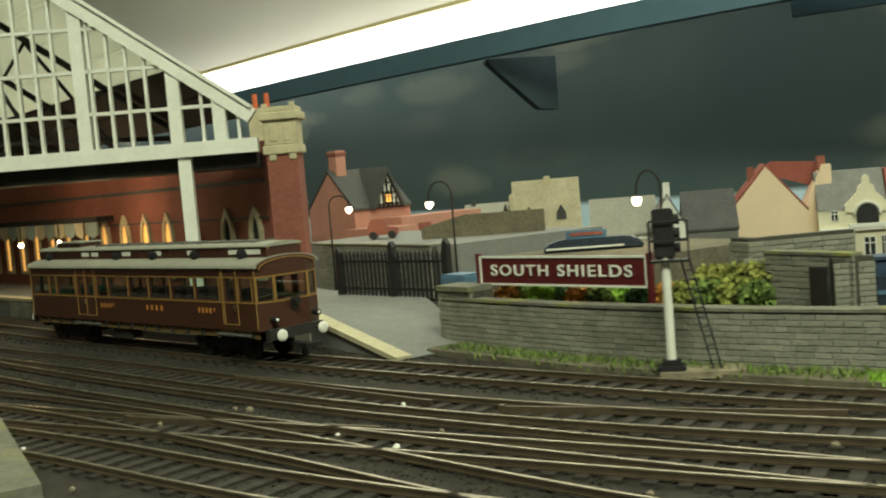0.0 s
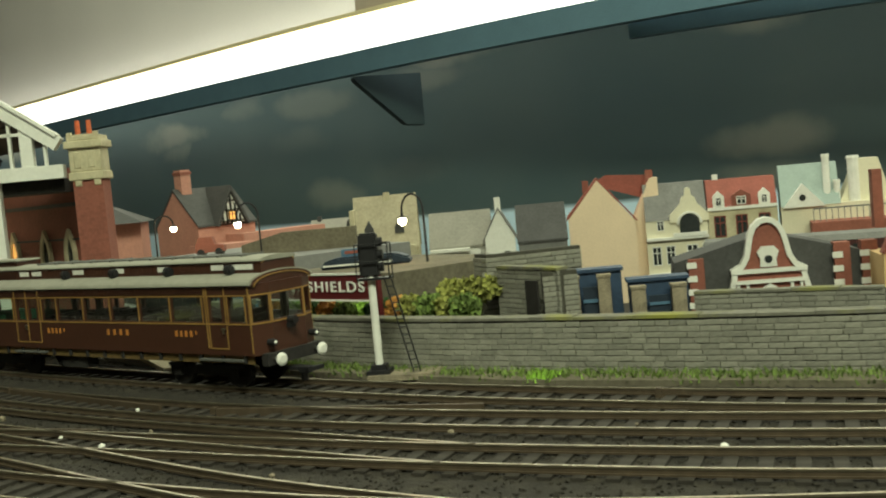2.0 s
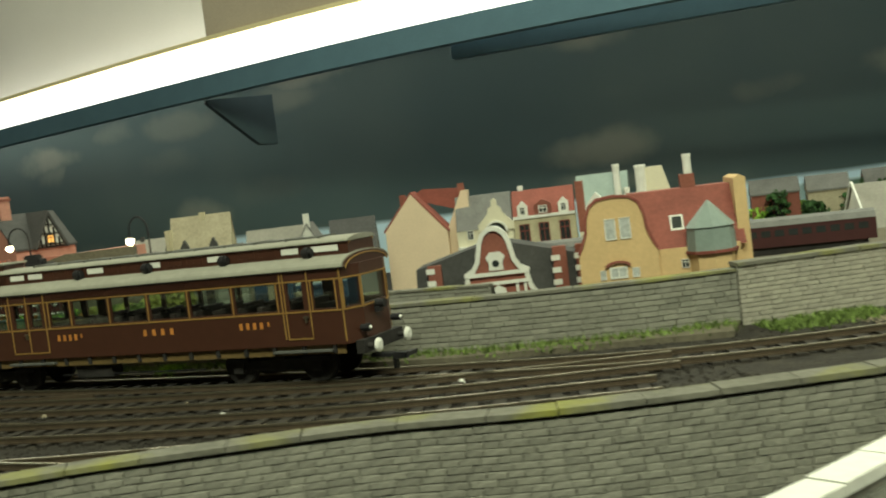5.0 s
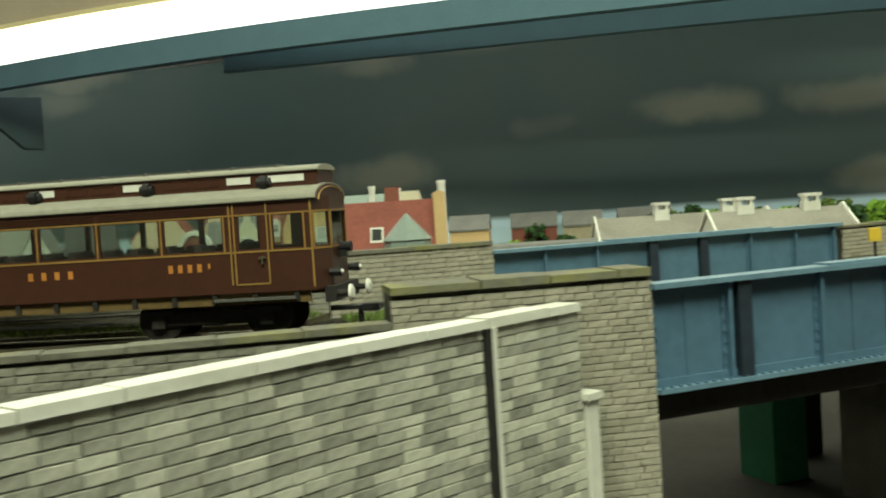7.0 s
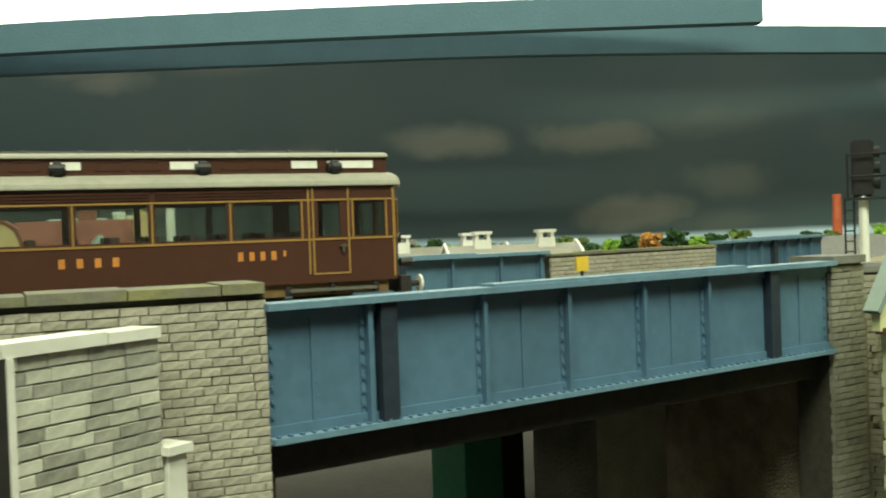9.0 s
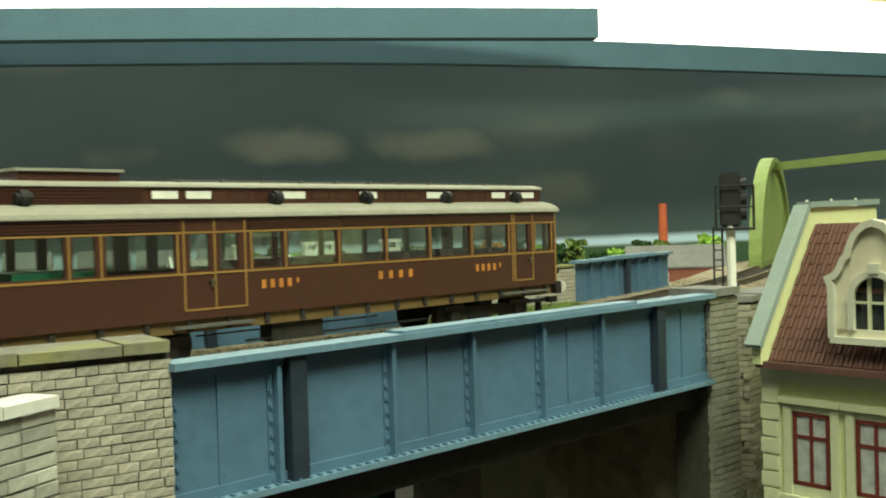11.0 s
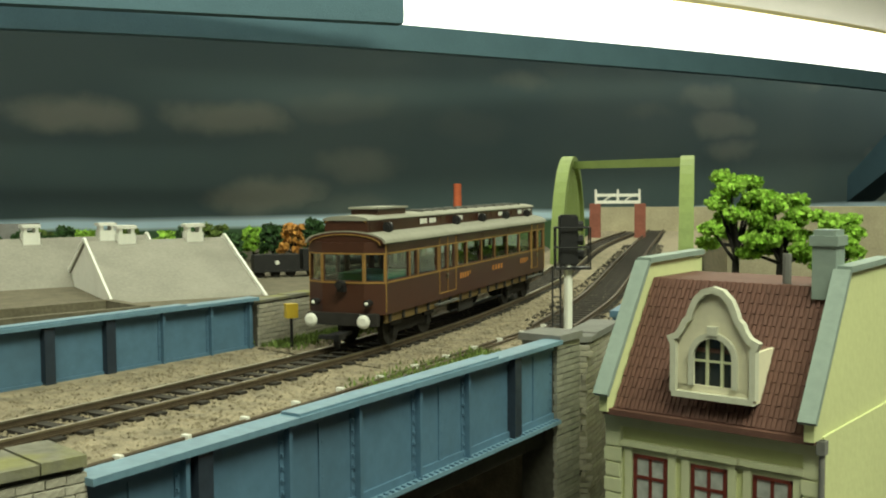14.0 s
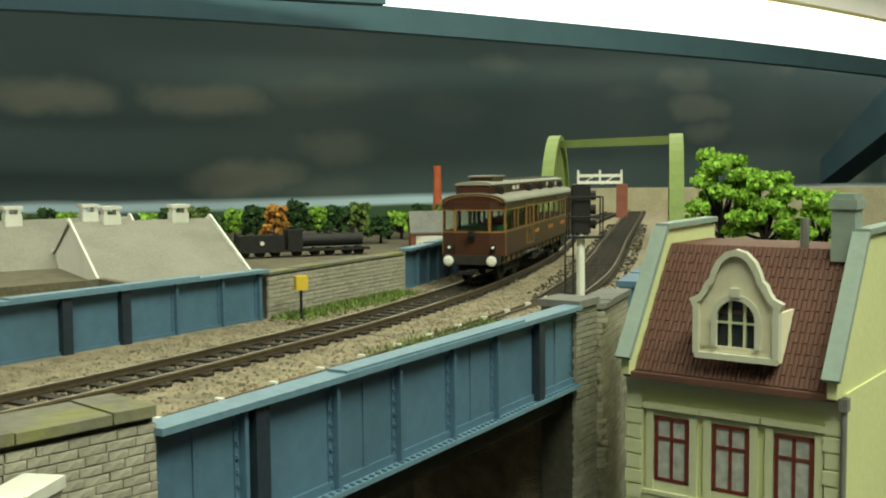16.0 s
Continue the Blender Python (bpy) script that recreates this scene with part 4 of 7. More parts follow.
def band(bm, pts, y0, y1, w):
    """A raised moulding along a line of points in the front's plane."""
    q = [Vector(p) for p in pts]
    closed = (q[0] - q[-1]).length < 1e-7
    if closed:
        q.pop()
    k = len(q)
    rings = []
    for i, p in enumerate(q):
        d0 = (p - q[i - 1]).normalized() if i or closed else (q[1] - p).normalized()
        d1 = (q[(i + 1) % k] - p).normalized() if i < k - 1 or closed else d0
        t = (d0 + d1).normalized() if (d0 + d1).length > 1e-6 else d0
        n = Vector((-t.y, t.x)) * (w / 2 / max(0.5, t.dot(d1)))
        rings.append([bm.verts.new((p.x + g * n.x, y, p.y + g * n.y)) for g, y in ((1, y0), (-1, y0), (-1, y1), (1, y1))])
    for i in range(k if closed else k - 1):
        a, b = rings[i], rings[(i + 1) % k]
        for e in range(4):
            bm.faces.new((a[e], b[e], b[(e + 1) % 4], a[(e + 1) % 4]))
    if not closed:
        bm.faces.new(rings[0])
        bm.faces.new(rings[-1][::-1])


def arc(cx, cz, r, a0, a1, n=10, rz=None):
    rz = r if rz is None else rz
    return [(cx + r * math.cos(math.radians(a0 + (a1 - a0) * i / n)), cz + rz * math.sin(math.radians(a0 + (a1 - a0) * i / n))) for i in range(n + 1)]


# ---------------------------------------------------------------- green house at the bridge's end
def green_house():
    W, RY, RZ = 0.0628, 0.021, 0.0355
    root = thing("house", pose(0.4068, 0.2759, 0, 0, 0, -62.5), "pale green town house with a red-brown mansard roof", "house")
    bx("wall", (0, W, 0, 0.055, -0.08, -0.0005), M_LIME, root)
    bm = bmesh.new()
    prism(bm, [(-0.003, -0.0003), (RY, RZ), (0.05, RZ), (0.05, RZ - 0.002), (0.05, -0.0003)], 0.0035, W - 0.0035, "x")
    roof = part("roof", bm, M_BRNROOF, root, "red-brown tiled mansard roof")
    bm = bmesh.new()
    L = math.hypot(RY + 0.003, RZ)
    ang = math.atan2(RZ, RY + 0.003)
    box(bm, 0.001, W - 0.001, -0.0052, -0.0025, -0.0019, -0.0002)
    part("gutter", bm, M_BRNROOF, root, "red-brown eaves gutter")
    bm = bmesh.new()
    for i in range(42):
        x = 0.0042 + i * (W - 0.0084) / 41
        for j in range(13):
            a = j * L / 13
            mm = Matrix.Translation((x, -0.003 + a * math.cos(ang), a * math.sin(ang))) @ Matrix.Rotation(ang, 4, "X")
            box(bm, -0.00045, 0.00045, 0, L / 13 * 0.94, 0, 0.0003 + 0.00025 * ((i + j) % 2), mm)
    ti = part("roof_tiles", bm, M_BRNROOF, roof)
    tagged(ti, kind="stuff")
    for x0 in (0.0, W - 0.0038):
        bm = bmesh.new()
        prism(bm, [(-0.006, -0.001), (-0.006, 0.0035), (RY - 0.003, RZ + 0.0042), (RY + 0.002, RZ + 0.0052), (0.055, RZ + 0.0045), (0.055, -0.0005)], x0 + 0.0006, x0 + 0.0032, "x")
        part("gable_wall", bm, M_LIME, root)
        bm = bmesh.new()
        for (ya, za), (yb, zb) in (((-0.0068, 0.0035), (RY - 0.003, RZ + 0.0046)), ((RY - 0.003, RZ + 0.0046), (0.055, RZ + 0.0052))):
            l = math.hypot(yb - ya, zb - za)
            mm = Matrix.Translation((x0, ya, za)) @ Matrix.Rotation(math.atan2(zb - za, yb - ya), 4, "X")
            box(bm, -0.0004, 0.0042, 0, l, 0, 0.0016, mm)
        part("gable_coping", bm, M_GREYG, root, "grey-green gable coping")
    bm = bmesh.new()
    box(bm, 0, W, -0.0018, 0, -0.0055, -0.002)
    box(bm, 0, W, -0.0008, 0, -0.0125, -0.0117)
    box(bm, 0, W, -0.0012, 0, -0.0385, -0.0368)
    part("cornice", bm, M_LIMEW, root, "cream cornice")
    for x in (0.0, W - 0.005):
        bm = bmesh.new()
        box(bm, x, x + 0.005, -0.0012, 0, -0.08, -0.0055)
        for i in range(16):
            box(bm, x + (0.0002 if i % 2 else -0.0003), x + (0.0046 if i % 2 else 0.0053), -0.0016, -0.001, -0.079 + i * 0.0045, -0.0753 + i * 0.0045)
        part("quoin", bm, M_LIMEW, root)
    for x in (0.0088, 0.0265, 0.0443):
        bm = bmesh.new()
        w, z0, z1 = 0.0105, -0.0325, -0.0132
        box(bm, x - 0.0026, x - 0.0004, -0.001, 0, z0 - 0.003, z1 + 0.002)
        box(bm, x + w + 0.0004, x + w + 0.0026, -0.001, 0, z0 - 0.003, z1 + 0.002)
        box(bm, x - 0.0034, x + w + 0.0034, -0.0018, 0, z1 + 0.002, z1 + 0.0036)
        box(bm, x - 0.0034, x + w + 0.0034, -0.0016, 0, z0 - 0.0042, z0 - 0.003)
        box(bm, x - 0.0005, x + w + 0.0005, -0.0006, 0, z0 - 0.003, z0)
        box(bm, x - 0.0005, x + w + 0.0005, -0.0006, 0, z1, z1 + 0.002)
        part("window_surround", bm, M_LIMEW, root)
        window(root, x, -0.0001, z0, w, z1 - z0, M_WINRED, M_PANEL, (1, 1))
        window(root, x, -0.0001, z0 - 0.031, w, z1 - z0, M_WINRED, M_PANEL, (1, 1))
    # dormer
    dm = new("dormer")
    dm.parent = root
    dm.empty_display_size = 0.005
    tagged(dm, "cream dormer with a curved moulded gable")
    c = 0.0335
    dm.matrix_basis = Matrix.Translation((c + 0.0010, 0.0020, 0.0022)) @ Matrix.Diagonal((0.88, 1.0, 0.92, 1.0)) @ Matrix.Translation((-c, 0, 0))
    half = [(0.0142, 0.0015), (0.0142, 0.0165), (0.0152, 0.0185), (0.0128, 0.0195), (0.0112, 0.0215), (0.0100, 0.0240), (0.0085, 0.0252), (0.0078, 0.0275), (0.0060, 0.0310), (0.0032, 0.0335), (0.0, 0.0343)]
    half = [(a * 0.90, b * 0.94 + 0.0042) for a, b in half]
    outl = [(c + a, b) for a, b in half] + [(c - a, b) for a, b in half[-2::-1]]
    hole = arc(c, 0.0165, 0.0070, 0, 180, 12, 0.0066)
    inner = [(c + 0.0070, 0.0080)] + hole + [(c - 0.0070, 0.0080)]
    bm = bmesh.new()
    # the front, as strips between the outline and the window's arch
    for sgn in (1, -1):
        sidep = [(c + sgn * a, b) for a, b in half]
        hp = [(c + sgn * 0.0070, 0.0080)] + [(c + sgn * abs(p[0] - c), p[1]) for p in arc(c, 0.0165, 0.0070, 0, 90, 9, 0.0066)]
        for (p0, p1), (q0, q1) in zip(zip(sidep, sidep[1:]), zip(hp, hp[1:])):
            prism(bm, [p0, p1, q1, q0], -0.0062, -0.0050, "y")
    box(bm, c - 0.0128, c + 0.0128, -0.0062, -0.0052, 0.0045, 0.0081)
    bmesh.ops.remove_doubles(bm, verts=bm.verts, dist=0.00003)
    part("front", bm, M_CREAMW, dm)
    bm = bmesh.new()
    band(bm, outl, -0.0076, -0.0052, 0.0019)
    part("gable_moulding", bm, M_DORMER, dm, "pale moulded gable edge")
    bm = bmesh.new()
    band(bm, inner, -0.0072, -0.006, 0.0017)
    box(bm, c - 0.0132, c + 0.0132, -0.0076, -0.0055, 0.0042, 0.0060)
    box(bm, c - 0.0016, c + 0.0016, -0.0076, -0.006, 0.0232, 0.0258)
    part("window_surround", bm, M_DORMER, dm)
    bm = bmesh.new()
    for x in (-0.0024, 0.0024):
        box(bm, c + x - 0.0004, c + x + 0.0004, -0.0058, -0.0049, 0.0080, 0.0228)
    box(bm, c - 0.0070, c + 0.0070, -0.0057, -0.005, 0.0150, 0.0156)
    part("window_bars", bm, M_LIMEW, dm)
    bm = bmesh.new()
    prism(bm, inner, -0.0046, -0.0042, "y")
    part("pane", bm, M_PANE, dm)
    bm = bmesh.new()
    for sgn in (1, -1):
        bm = bmesh.new()
        x0, x1 = sorted((c + sgn * 0.0126, c + sgn * 0.0114))
        box(bm, x0, x1, -0.0053, 0.011, 0.004, 0.0188)
        part("cheek", bm, M_CREAMW, dm)
    bm = bmesh.new()
    box(bm, c - 0.0114, c + 0.0114, -0.0050, 0.013, 0.0178, 0.0190)
    part("dormer_roof", bm, M_BRNROOF, dm)
    bm = bmesh.new()
    box(bm, W - 0.010, W - 0.0036, RY - 0.004, RY + 0.003, RZ - 0.003, RZ + 0.0135)
    box(bm, W - 0.0106, W - 0.003, RY - 0.0046, RY + 0.0036, RZ + 0.0115, RZ + 0.0142)
    box(bm, W - 0.0098, W - 0.0038, RY - 0.0038, RY + 0.0028, RZ + 0.0142, RZ + 0.0158)
    part("chimney", bm, M_GREYG, root, "pale grey-green chimney stack")
    bm = bmesh.new()
    tube(bm, (0.043, RY + 0.004, RZ), (0.043, RY + 0.004, RZ + 0.0085), 0.0013, seg=8)
    part("flue_pipe", bm, M_SLATE, root)
    bm = bmesh.new()
    tube(bm, (W + 0.0002, -0.0022, -0.08), (W + 0.0002, -0.0022, -0.001), 0.0008, seg=8)
    box(bm, W - 0.0009, W + 0.0013, -0.0036, -0.001, -0.0045, -0.001)
    part("downpipe", bm, M_SLATE, root, "grey downpipe")


green_house()
single("house", (lambda b: (prism(b, [(0, -0.08), (0.05, -0.08), (0.05, -0.03), (0.025, 0.0), (0, -0.03)], 0, 0.06, "x"), b)[1])(bmesh.new()), M_REDROOF, "red-roofed house beside the green house", "house", m=pose(0.455, 0.15, 0, 0, 0, -62.5))


# ---------------------------------------------------------------- the town behind the yard
def pink_house():
    root = thing("house", pose(-0.3104, 1.050, 0, 0, 0, 16), "peach rendered house with a blank gable and red roof", "house")
    W = 0.073
    bm = bmesh.new()
    prism(bm, [(0, -0.08), (W, -0.08), (W, 0.010), (W * 0.47, 0.0575), (0, 0.0165)], 0, 0.07, "y")
    part("wall", bm, M_PEACH, root)
    for s in (0, 1):
        bm = bmesh.new()
        a = [(-0.002, 0.0155), (W * 0.47, 0.058), (W * 0.47, 0.0605), (-0.002, 0.018)] if s else [(W + 0.002, 0.009), (W * 0.47, 0.058), (W * 0.47, 0.0605), (W + 0.002, 0.0115)]
        prism(bm, a, 0.002, 0.072, "y")
        part("roof", bm, M_REDROOF, root)
    bm = bmesh.new()
    prism(bm, [(W, -0.08), (W + 0.028, -0.08), (W + 0.028, 0.055), (W + 0.02, 0.055), (W, 0.012)], 0.02, 0.06, "y")
    part("side_wing", bm, M_PEACH, root)
    bm = bmesh.new()
    prism(bm, [(0.028, 0.052), (W + 0.02, 0.03), (W + 0.024, 0.058), (0.045, 0.062)], 0.05, 0.055, "y")
    part("roof", bm, M_REDROOF, root)
    bx("chimney", (W + 0.016, W + 0.024, 0.03, 0.04, 0.05, 0.064), M_REDBRICK, root)
    bx("chimney", (0.018, 0.025, 0.03, 0.04, 0.04, 0.058), M_REDBRICK, root)


def dutch_house():
    root = thing("house", pose(-0.2309, 1.0765, 0, 0, 0, 14), "cream town house with a scrolled gable and grey roof", "house")
    W = 0.0665
    bx("wall", (0, W, 0, 0.05, -0.09, 0.008), M_CREAMW, root)
    bm = bmesh.new()
    prism(bm, [(-0.001, 0.007), (0.025, 0.047), (0.05, 0.047), (0.051, 0.007)], 0, W, "x")
    part("roof", bm, M_SLATE, root)
    bm = bmesh.new()
    c = 0.047
    half = [(0.021, 0.004), (0.021, 0.012), (0.017, 0.0155), (0.013, 0.020), (0.009, 0.024), (0.0075, 0.030), (0.0035, 0.033), (0.003, 0.0395), (0, 0.042)]
    prism(bm, [(c + a, b) for a, b in half] + [(c - a, b) for a, b in half[-2::-1]], -0.003, 0.003, "y")
    part("scrolled_gable", bm, M_CREAMW, root)
    bm = bmesh.new()
    prism(bm, [(c - 0.0105, -0.008)] + [(c + 0.0105, -0.008)] + arc(c, 0.002, 0.0105, 0, 180, 10), -0.0042, -0.003, "y")
    part("arched_window", bm, M_PANE, root)
    bm = bmesh.new()
    band(bm, arc(c, 0.002, 0.0125, 0, 180, 10), -0.005, -0.003, 0.0022)
    band(bm, [(0, -0.013), (W, -0.013)], -0.005, 0, 0.003)
    band(bm, [(0, -0.052), (W, -0.052)], -0.004, 0, 0.003)
    band(bm, [(c - 0.018, -0.0095), (c + 0.018, -0.0095)], -0.006, 0, 0.004)
    part("mouldings", bm, M_WHITE, root)
    for x, z, w, h in ((0.012, -0.004, 0.0075, 0.011), (0.005, -0.042, 0.010, 0.021), (0.020, -0.042, 0.010, 0.021), (0.042, -0.042, 0.0125, 0.021), (0.059, -0.042, 0.006, 0.021)):
        window(root, x, -0.0003, z, w, h, M_WHITE, M_PANE, (1, 1))


def red_roof_house():
    root = thing("house", pose(-0.166, 1.095, 0, 0, 0, 12), "grey stone house with a red mansard roof and dormers", "house")
    W = 0.073
    bx("wall", (0, W, 0, 0.05, -0.09, 0.017), M_CREAM, root)
    bm = bmesh.new()
    prism(bm, [(-0.001, 0.016), (0.018, 0.046), (0.05, 0.046), (0.05, 0.016)], 0, W, "x")
    part("roof", bm, M_REDROOF, root)
    for x, w in ((0.006, 0.012), (0.026, 0.02), (0.054, 0.012)):
        d = new("dormer")
        d.parent = root
        d.empty_display_size = 0.004
        bm = bmesh.new()
        prism(bm, [(x, 0.016), (x + w, 0.016), (x + w, 0.028), (x + w / 2, 0.034), (x, 0.028)], -0.001, 0.02, "y")
        part("dormer_front", bm, M_WHITE if w < 0.015 else M_REDBRICK, d)
        window(d, x + w * 0.25, -0.0012, 0.018, w * 0.5, 0.009, M_WHITE, M_PANE)
    for x in (0.006, 0.029, 0.053):
        window(root, x, -0.0002, -0.016, 0.0125, 0.023, M_WINRED, M_PANE)
    bx("string_course", (0, W, -0.002, 0, 0.013, 0.0165), M_WHITE, root)
    bx("chimney", (0.008, 0.014, 0.02, 0.028, 0.04, 0.052), M_WHITE, root)


def white_gable_house():
    root = thing("house", pose(-0.090, 1.102, 0, 0, 0, 8), "white gabled building with grey-green roof and tall flues", "house")
    bx("wall", (0, 0.12, 0, 0.06, -0.09, 0.012), M_CREAMW, root)
    bm = bmesh.new()
    prism(bm, [(0.002, 0.010), (0.045, 0.010), (0.0225, 0.035)], -0.004, 0.01, "y")
    part("gable_front", bm, M_WHITE, root)
    bm = bmesh.new()
    prism(bm, [(-0.001, 0.011), (0.03, 0.055), (0.06, 0.055), (0.06, 0.011)], 0, 0.06, "x")
    part("roof", bm, M_GREYG, root)
    bm = bmesh.new()
    prism(bm, [(0.055, 0.0), (0.115, 0.0), (0.1, 0.056), (0.08, 0.056)], 0.01, 0.05, "y")
    part("roof", bm, M_CREAMW, root)
    bm = bmesh.new()
    tube(bm, (0.022, -0.0045, 0.02), (0.022, -0.0038, 0.02), 0.0035, seg=12)
    part("round_window", bm, M_PANE, root)
    for x, r, z in ((0.048, 0.0045, 0.064), (0.058, 0.004, 0.036), (0.075, 0.007, 0.060), (0.128, 0.0055, 0.066)):
        bm = bmesh.new()
        tube(bm, (x, 0.01, -0.01), (x, 0.01, z), r * 0.85, seg=10)
        tube(bm, (x, 0.01, z - 0.003), (x, 0.01, z), r, r * 0.9, seg=10)
        part("flue", bm, M_WHITE, root, "pale round flue")
    for i in range(14):
        bx("railing_bar", (0.03 + i * 0.006, 0.0308 + i * 0.006, -0.03, -0.0292, -0.005, 0.008), M_SLATE, root)
    bx("handrail", (0.03, 0.115, -0.0305, -0.029, 0.008, 0.0095), M_SLATE, root)
    bx("terrace", (0.028, 0.13, -0.04, 0.0, -0.09, -0.005), M_REDBRICK, root)


def red_gable_house():
    root = thing("house", pose(-0.0547, 0.6484, 0, 0, 0, 14), "red brick house with a white scrolled gable", "house")
    bx("wall", (-0.024, 0.024, 0.002, 0.05, -0.09, -0.012), M_REDBRICK, root)
    half = [(0.033, -0.04), (0.030, -0.026), (0.024, -0.016), (0.022, -0.0075), (0.0225, -0.004), (0.017, -0.001), (0.0135, 0.005), (0.012, 0.012), (0.0105, 0.019), (0.008, 0.0245), (0.004, 0.028), (0, 0.029)]
    bm = bmesh.new()
    prism(bm, [(a, b) for a, b in half] + [(-a, b) for a, b in half[-2::-1]], -0.002, 0.003, "y")
    part("gable", bm, M_REDBRICK, root)
    bm = bmesh.new()
    band(bm, [(a, b) for a, b in half] + [(-a, b) for a, b in half[-2::-1]], -0.004, 0.004, 0.0034)
    band(bm, [(-0.024, -0.0045), (0.024, -0.0045)], -0.0045, 0, 0.0028)
    band(bm, [(-0.024, -0.0115), (0.024, -0.0115)], -0.0045, 0, 0.0024)
    for x in (-0.02, 0.02, -0.014, 0.014):
        box(bm, x - 0.001, x + 0.001, -0.0035, 0, -0.05, -0.012)
    part("white_mouldings", bm, M_WHITE, root, "white plaster mouldings")
    bm = bmesh.new()
    prism(bm, [(-0.0055, -0.002), (0.0055, -0.002), (0.005, 0.003), (0.007, 0.008), (0.004, 0.0115), (-0.004, 0.0115), (-0.007, 0.008), (-0.005, 0.003)], -0.0042, -0.002, "y")
    prism(bm, [(-0.0065, -0.022), (0.0065, -0.022), (0.005, -0.016), (0.0, -0.013), (-0.005, -0.016)], -0.0042, -0.002, "y")
    part("window_surround", bm, M_WHITE, root)
    bm = bmesh.new()
    tube(bm, (0, -0.0045, 0.003), (0, -0.003, 0.003), 0.0026, seg=12)
    tube(bm, (0, -0.0045, -0.026), (0, -0.003, -0.026), 0.005, seg=12)
    part("oval_window", bm, M_PANE, root)
    for sgn, n in ((-1, "roof"), (1, "roof")):
        bm = bmesh.new()
        prism(bm, [(sgn * 0.034, -0.06), (sgn * 0.064, -0.06), (sgn * 0.060, 0.004), (0.0, 0.02), (0, 0.0)], 0.004, 0.05, "y")
        part(n, bm, M_SLATED, root, "dark slate side roof")
    for x in (-0.046, 0.047, 0.064):
        bm = bmesh.new()
        box(bm, x - 0.005, x + 0.005, 0.0, 0.01, -0.06, 0.006 if x < 0 else 0.01)
        part("brick_pier", bm, M_REDBRICK, root)
        for i in range(6):
            bx("quoin", (x - 0.0062, x + 0.0002, -0.0006, 0.0, -0.045 + i * 0.009, -0.041 + i * 0.009), M_WHITE, root)
    return root


def ochre_house():
    root = thing("house", pose(0.0162, 0.6116, 0, 0, 0, 12), "ochre rendered house with a curved gable and red roof", "house")
    W = 0.053
    bx("wall", (0.002, 0.108, 0.004, 0.06, -0.09, 0.0035), M_ORANGE, root)
    half = [(0.0265, -0.06), (0.0265, 0.006), (0.0235, 0.012), (0.0205, 0.020), (0.0195, 0.030), (0.0165, 0.038), (0.011, 0.0422), (0, 0.0435)]
    c = 0.0265
    bm = bmesh.new()
    prism(bm, [(c + a, b) for a, b in half] + [(c - a, b) for a, b in half[-2::-1]], -0.001, 0.006, "y")
    part("curved_gable", bm, M_ORANGE, root)
    bm = bmesh.new()
    band(bm, [(c + a, b) for a, b in half[1:]] + [(c - a, b) for a, b in half[-2:0:-1]], -0.002, 0.007, 0.0018)
    part("gable_coping", bm, M_REDROOF, root, "red gable coping")
    bm = bmesh.new()
    prism(bm, [(0.004, 0.002), (0.03, 0.0425), (0.06, 0.0425), (0.06, 0.002)], W - 0.015, 0.112, "x")
    part("roof", bm, M_REDROOF, root)
    for x in (0.019, 0.029):
        window(root, x, -0.0012, 0.014, 0.0075, 0.0145, M_WHITE, M_PANEL, (0, 0))
    for x, w in ((0.013, 0.004), (0.0195, 0.012), (0.0345, 0.005)):
        window(root, x, -0.0012, -0.0125, w, 0.008 if w > 0.006 else 0.0065, M_WHITE, M_PANEL, (1, 0))
    bm = bmesh.new()
    band(bm, arc(0.0255, -0.005, 0.0085, 15, 165, 6, 0.004), -0.003, 0, 0.0016)
    part("window_head", bm, M_REDBRICK, root)
    bm = bmesh.new()
    mm = Matrix.Translation((0.064, 0.013, 0.0145)) @ Matrix.Rotation(math.radians(57), 4, "X")
    box(bm, 0, 0.009, 0, 0.012, -0.001, 0.001, mm)
    part("skylight", bm, M_WHITE, root)
    bm = bmesh.new()
    box(bm, 0.0012, 0.0078, 0.0015, 0.0105, 0.001, 0.0013, mm)
    part("skylight_pane", bm, M_PANE, root)
    # turret
    cx, cy, r = 0.089, 0.004, 0.0158
    for nm, r0, r1, z0, z1, mt in (("turret_wall", r * 0.95, r * 0.95, -0.08, 0.0, M_ORANGE), ("turret_skirt", r * 1.05, r * 0.98, 0.0, 0.016, M_GREYG), ("turret_roof", r * 1.06, 0.0006, 0.016, 0.0335, M_GREYG)):
        bm = bmesh.new()
        tube(bm, (cx, cy, z0), (cx, cy, z1), r0, r1, 8)
        part(nm, bm, mt, root)
    bm = bmesh.new()
    tube(bm, (cx, cy, -0.0015), (cx, cy, 0.0005), r * 1.12, r * 1.12, 8)
    part("turret_gutter", bm, M_REDROOF, root)
    window(root, 0.068, 0.0036, -0.0105, 0.005, 0.006, M_WHITE, M_PANE)
    bm = bmesh.new()
    prism(bm, [(0.108, -0.09), (0.116, -0.09), (0.116, 0.046), (0.112, 0.048), (0.108, 0.046)], 0.01, 0.06, "y")
    part("party_wall", bm, M_ORANGE, root)
    bx("chimney", (0.002, 0.008, 0.03, 0.04, 0.02, 0.056), M_REDBRICK, root)
    bx("chimney", (0.075, 0.085, 0.03, 0.04, 0.035, 0.052), M_REDBRICK, root)


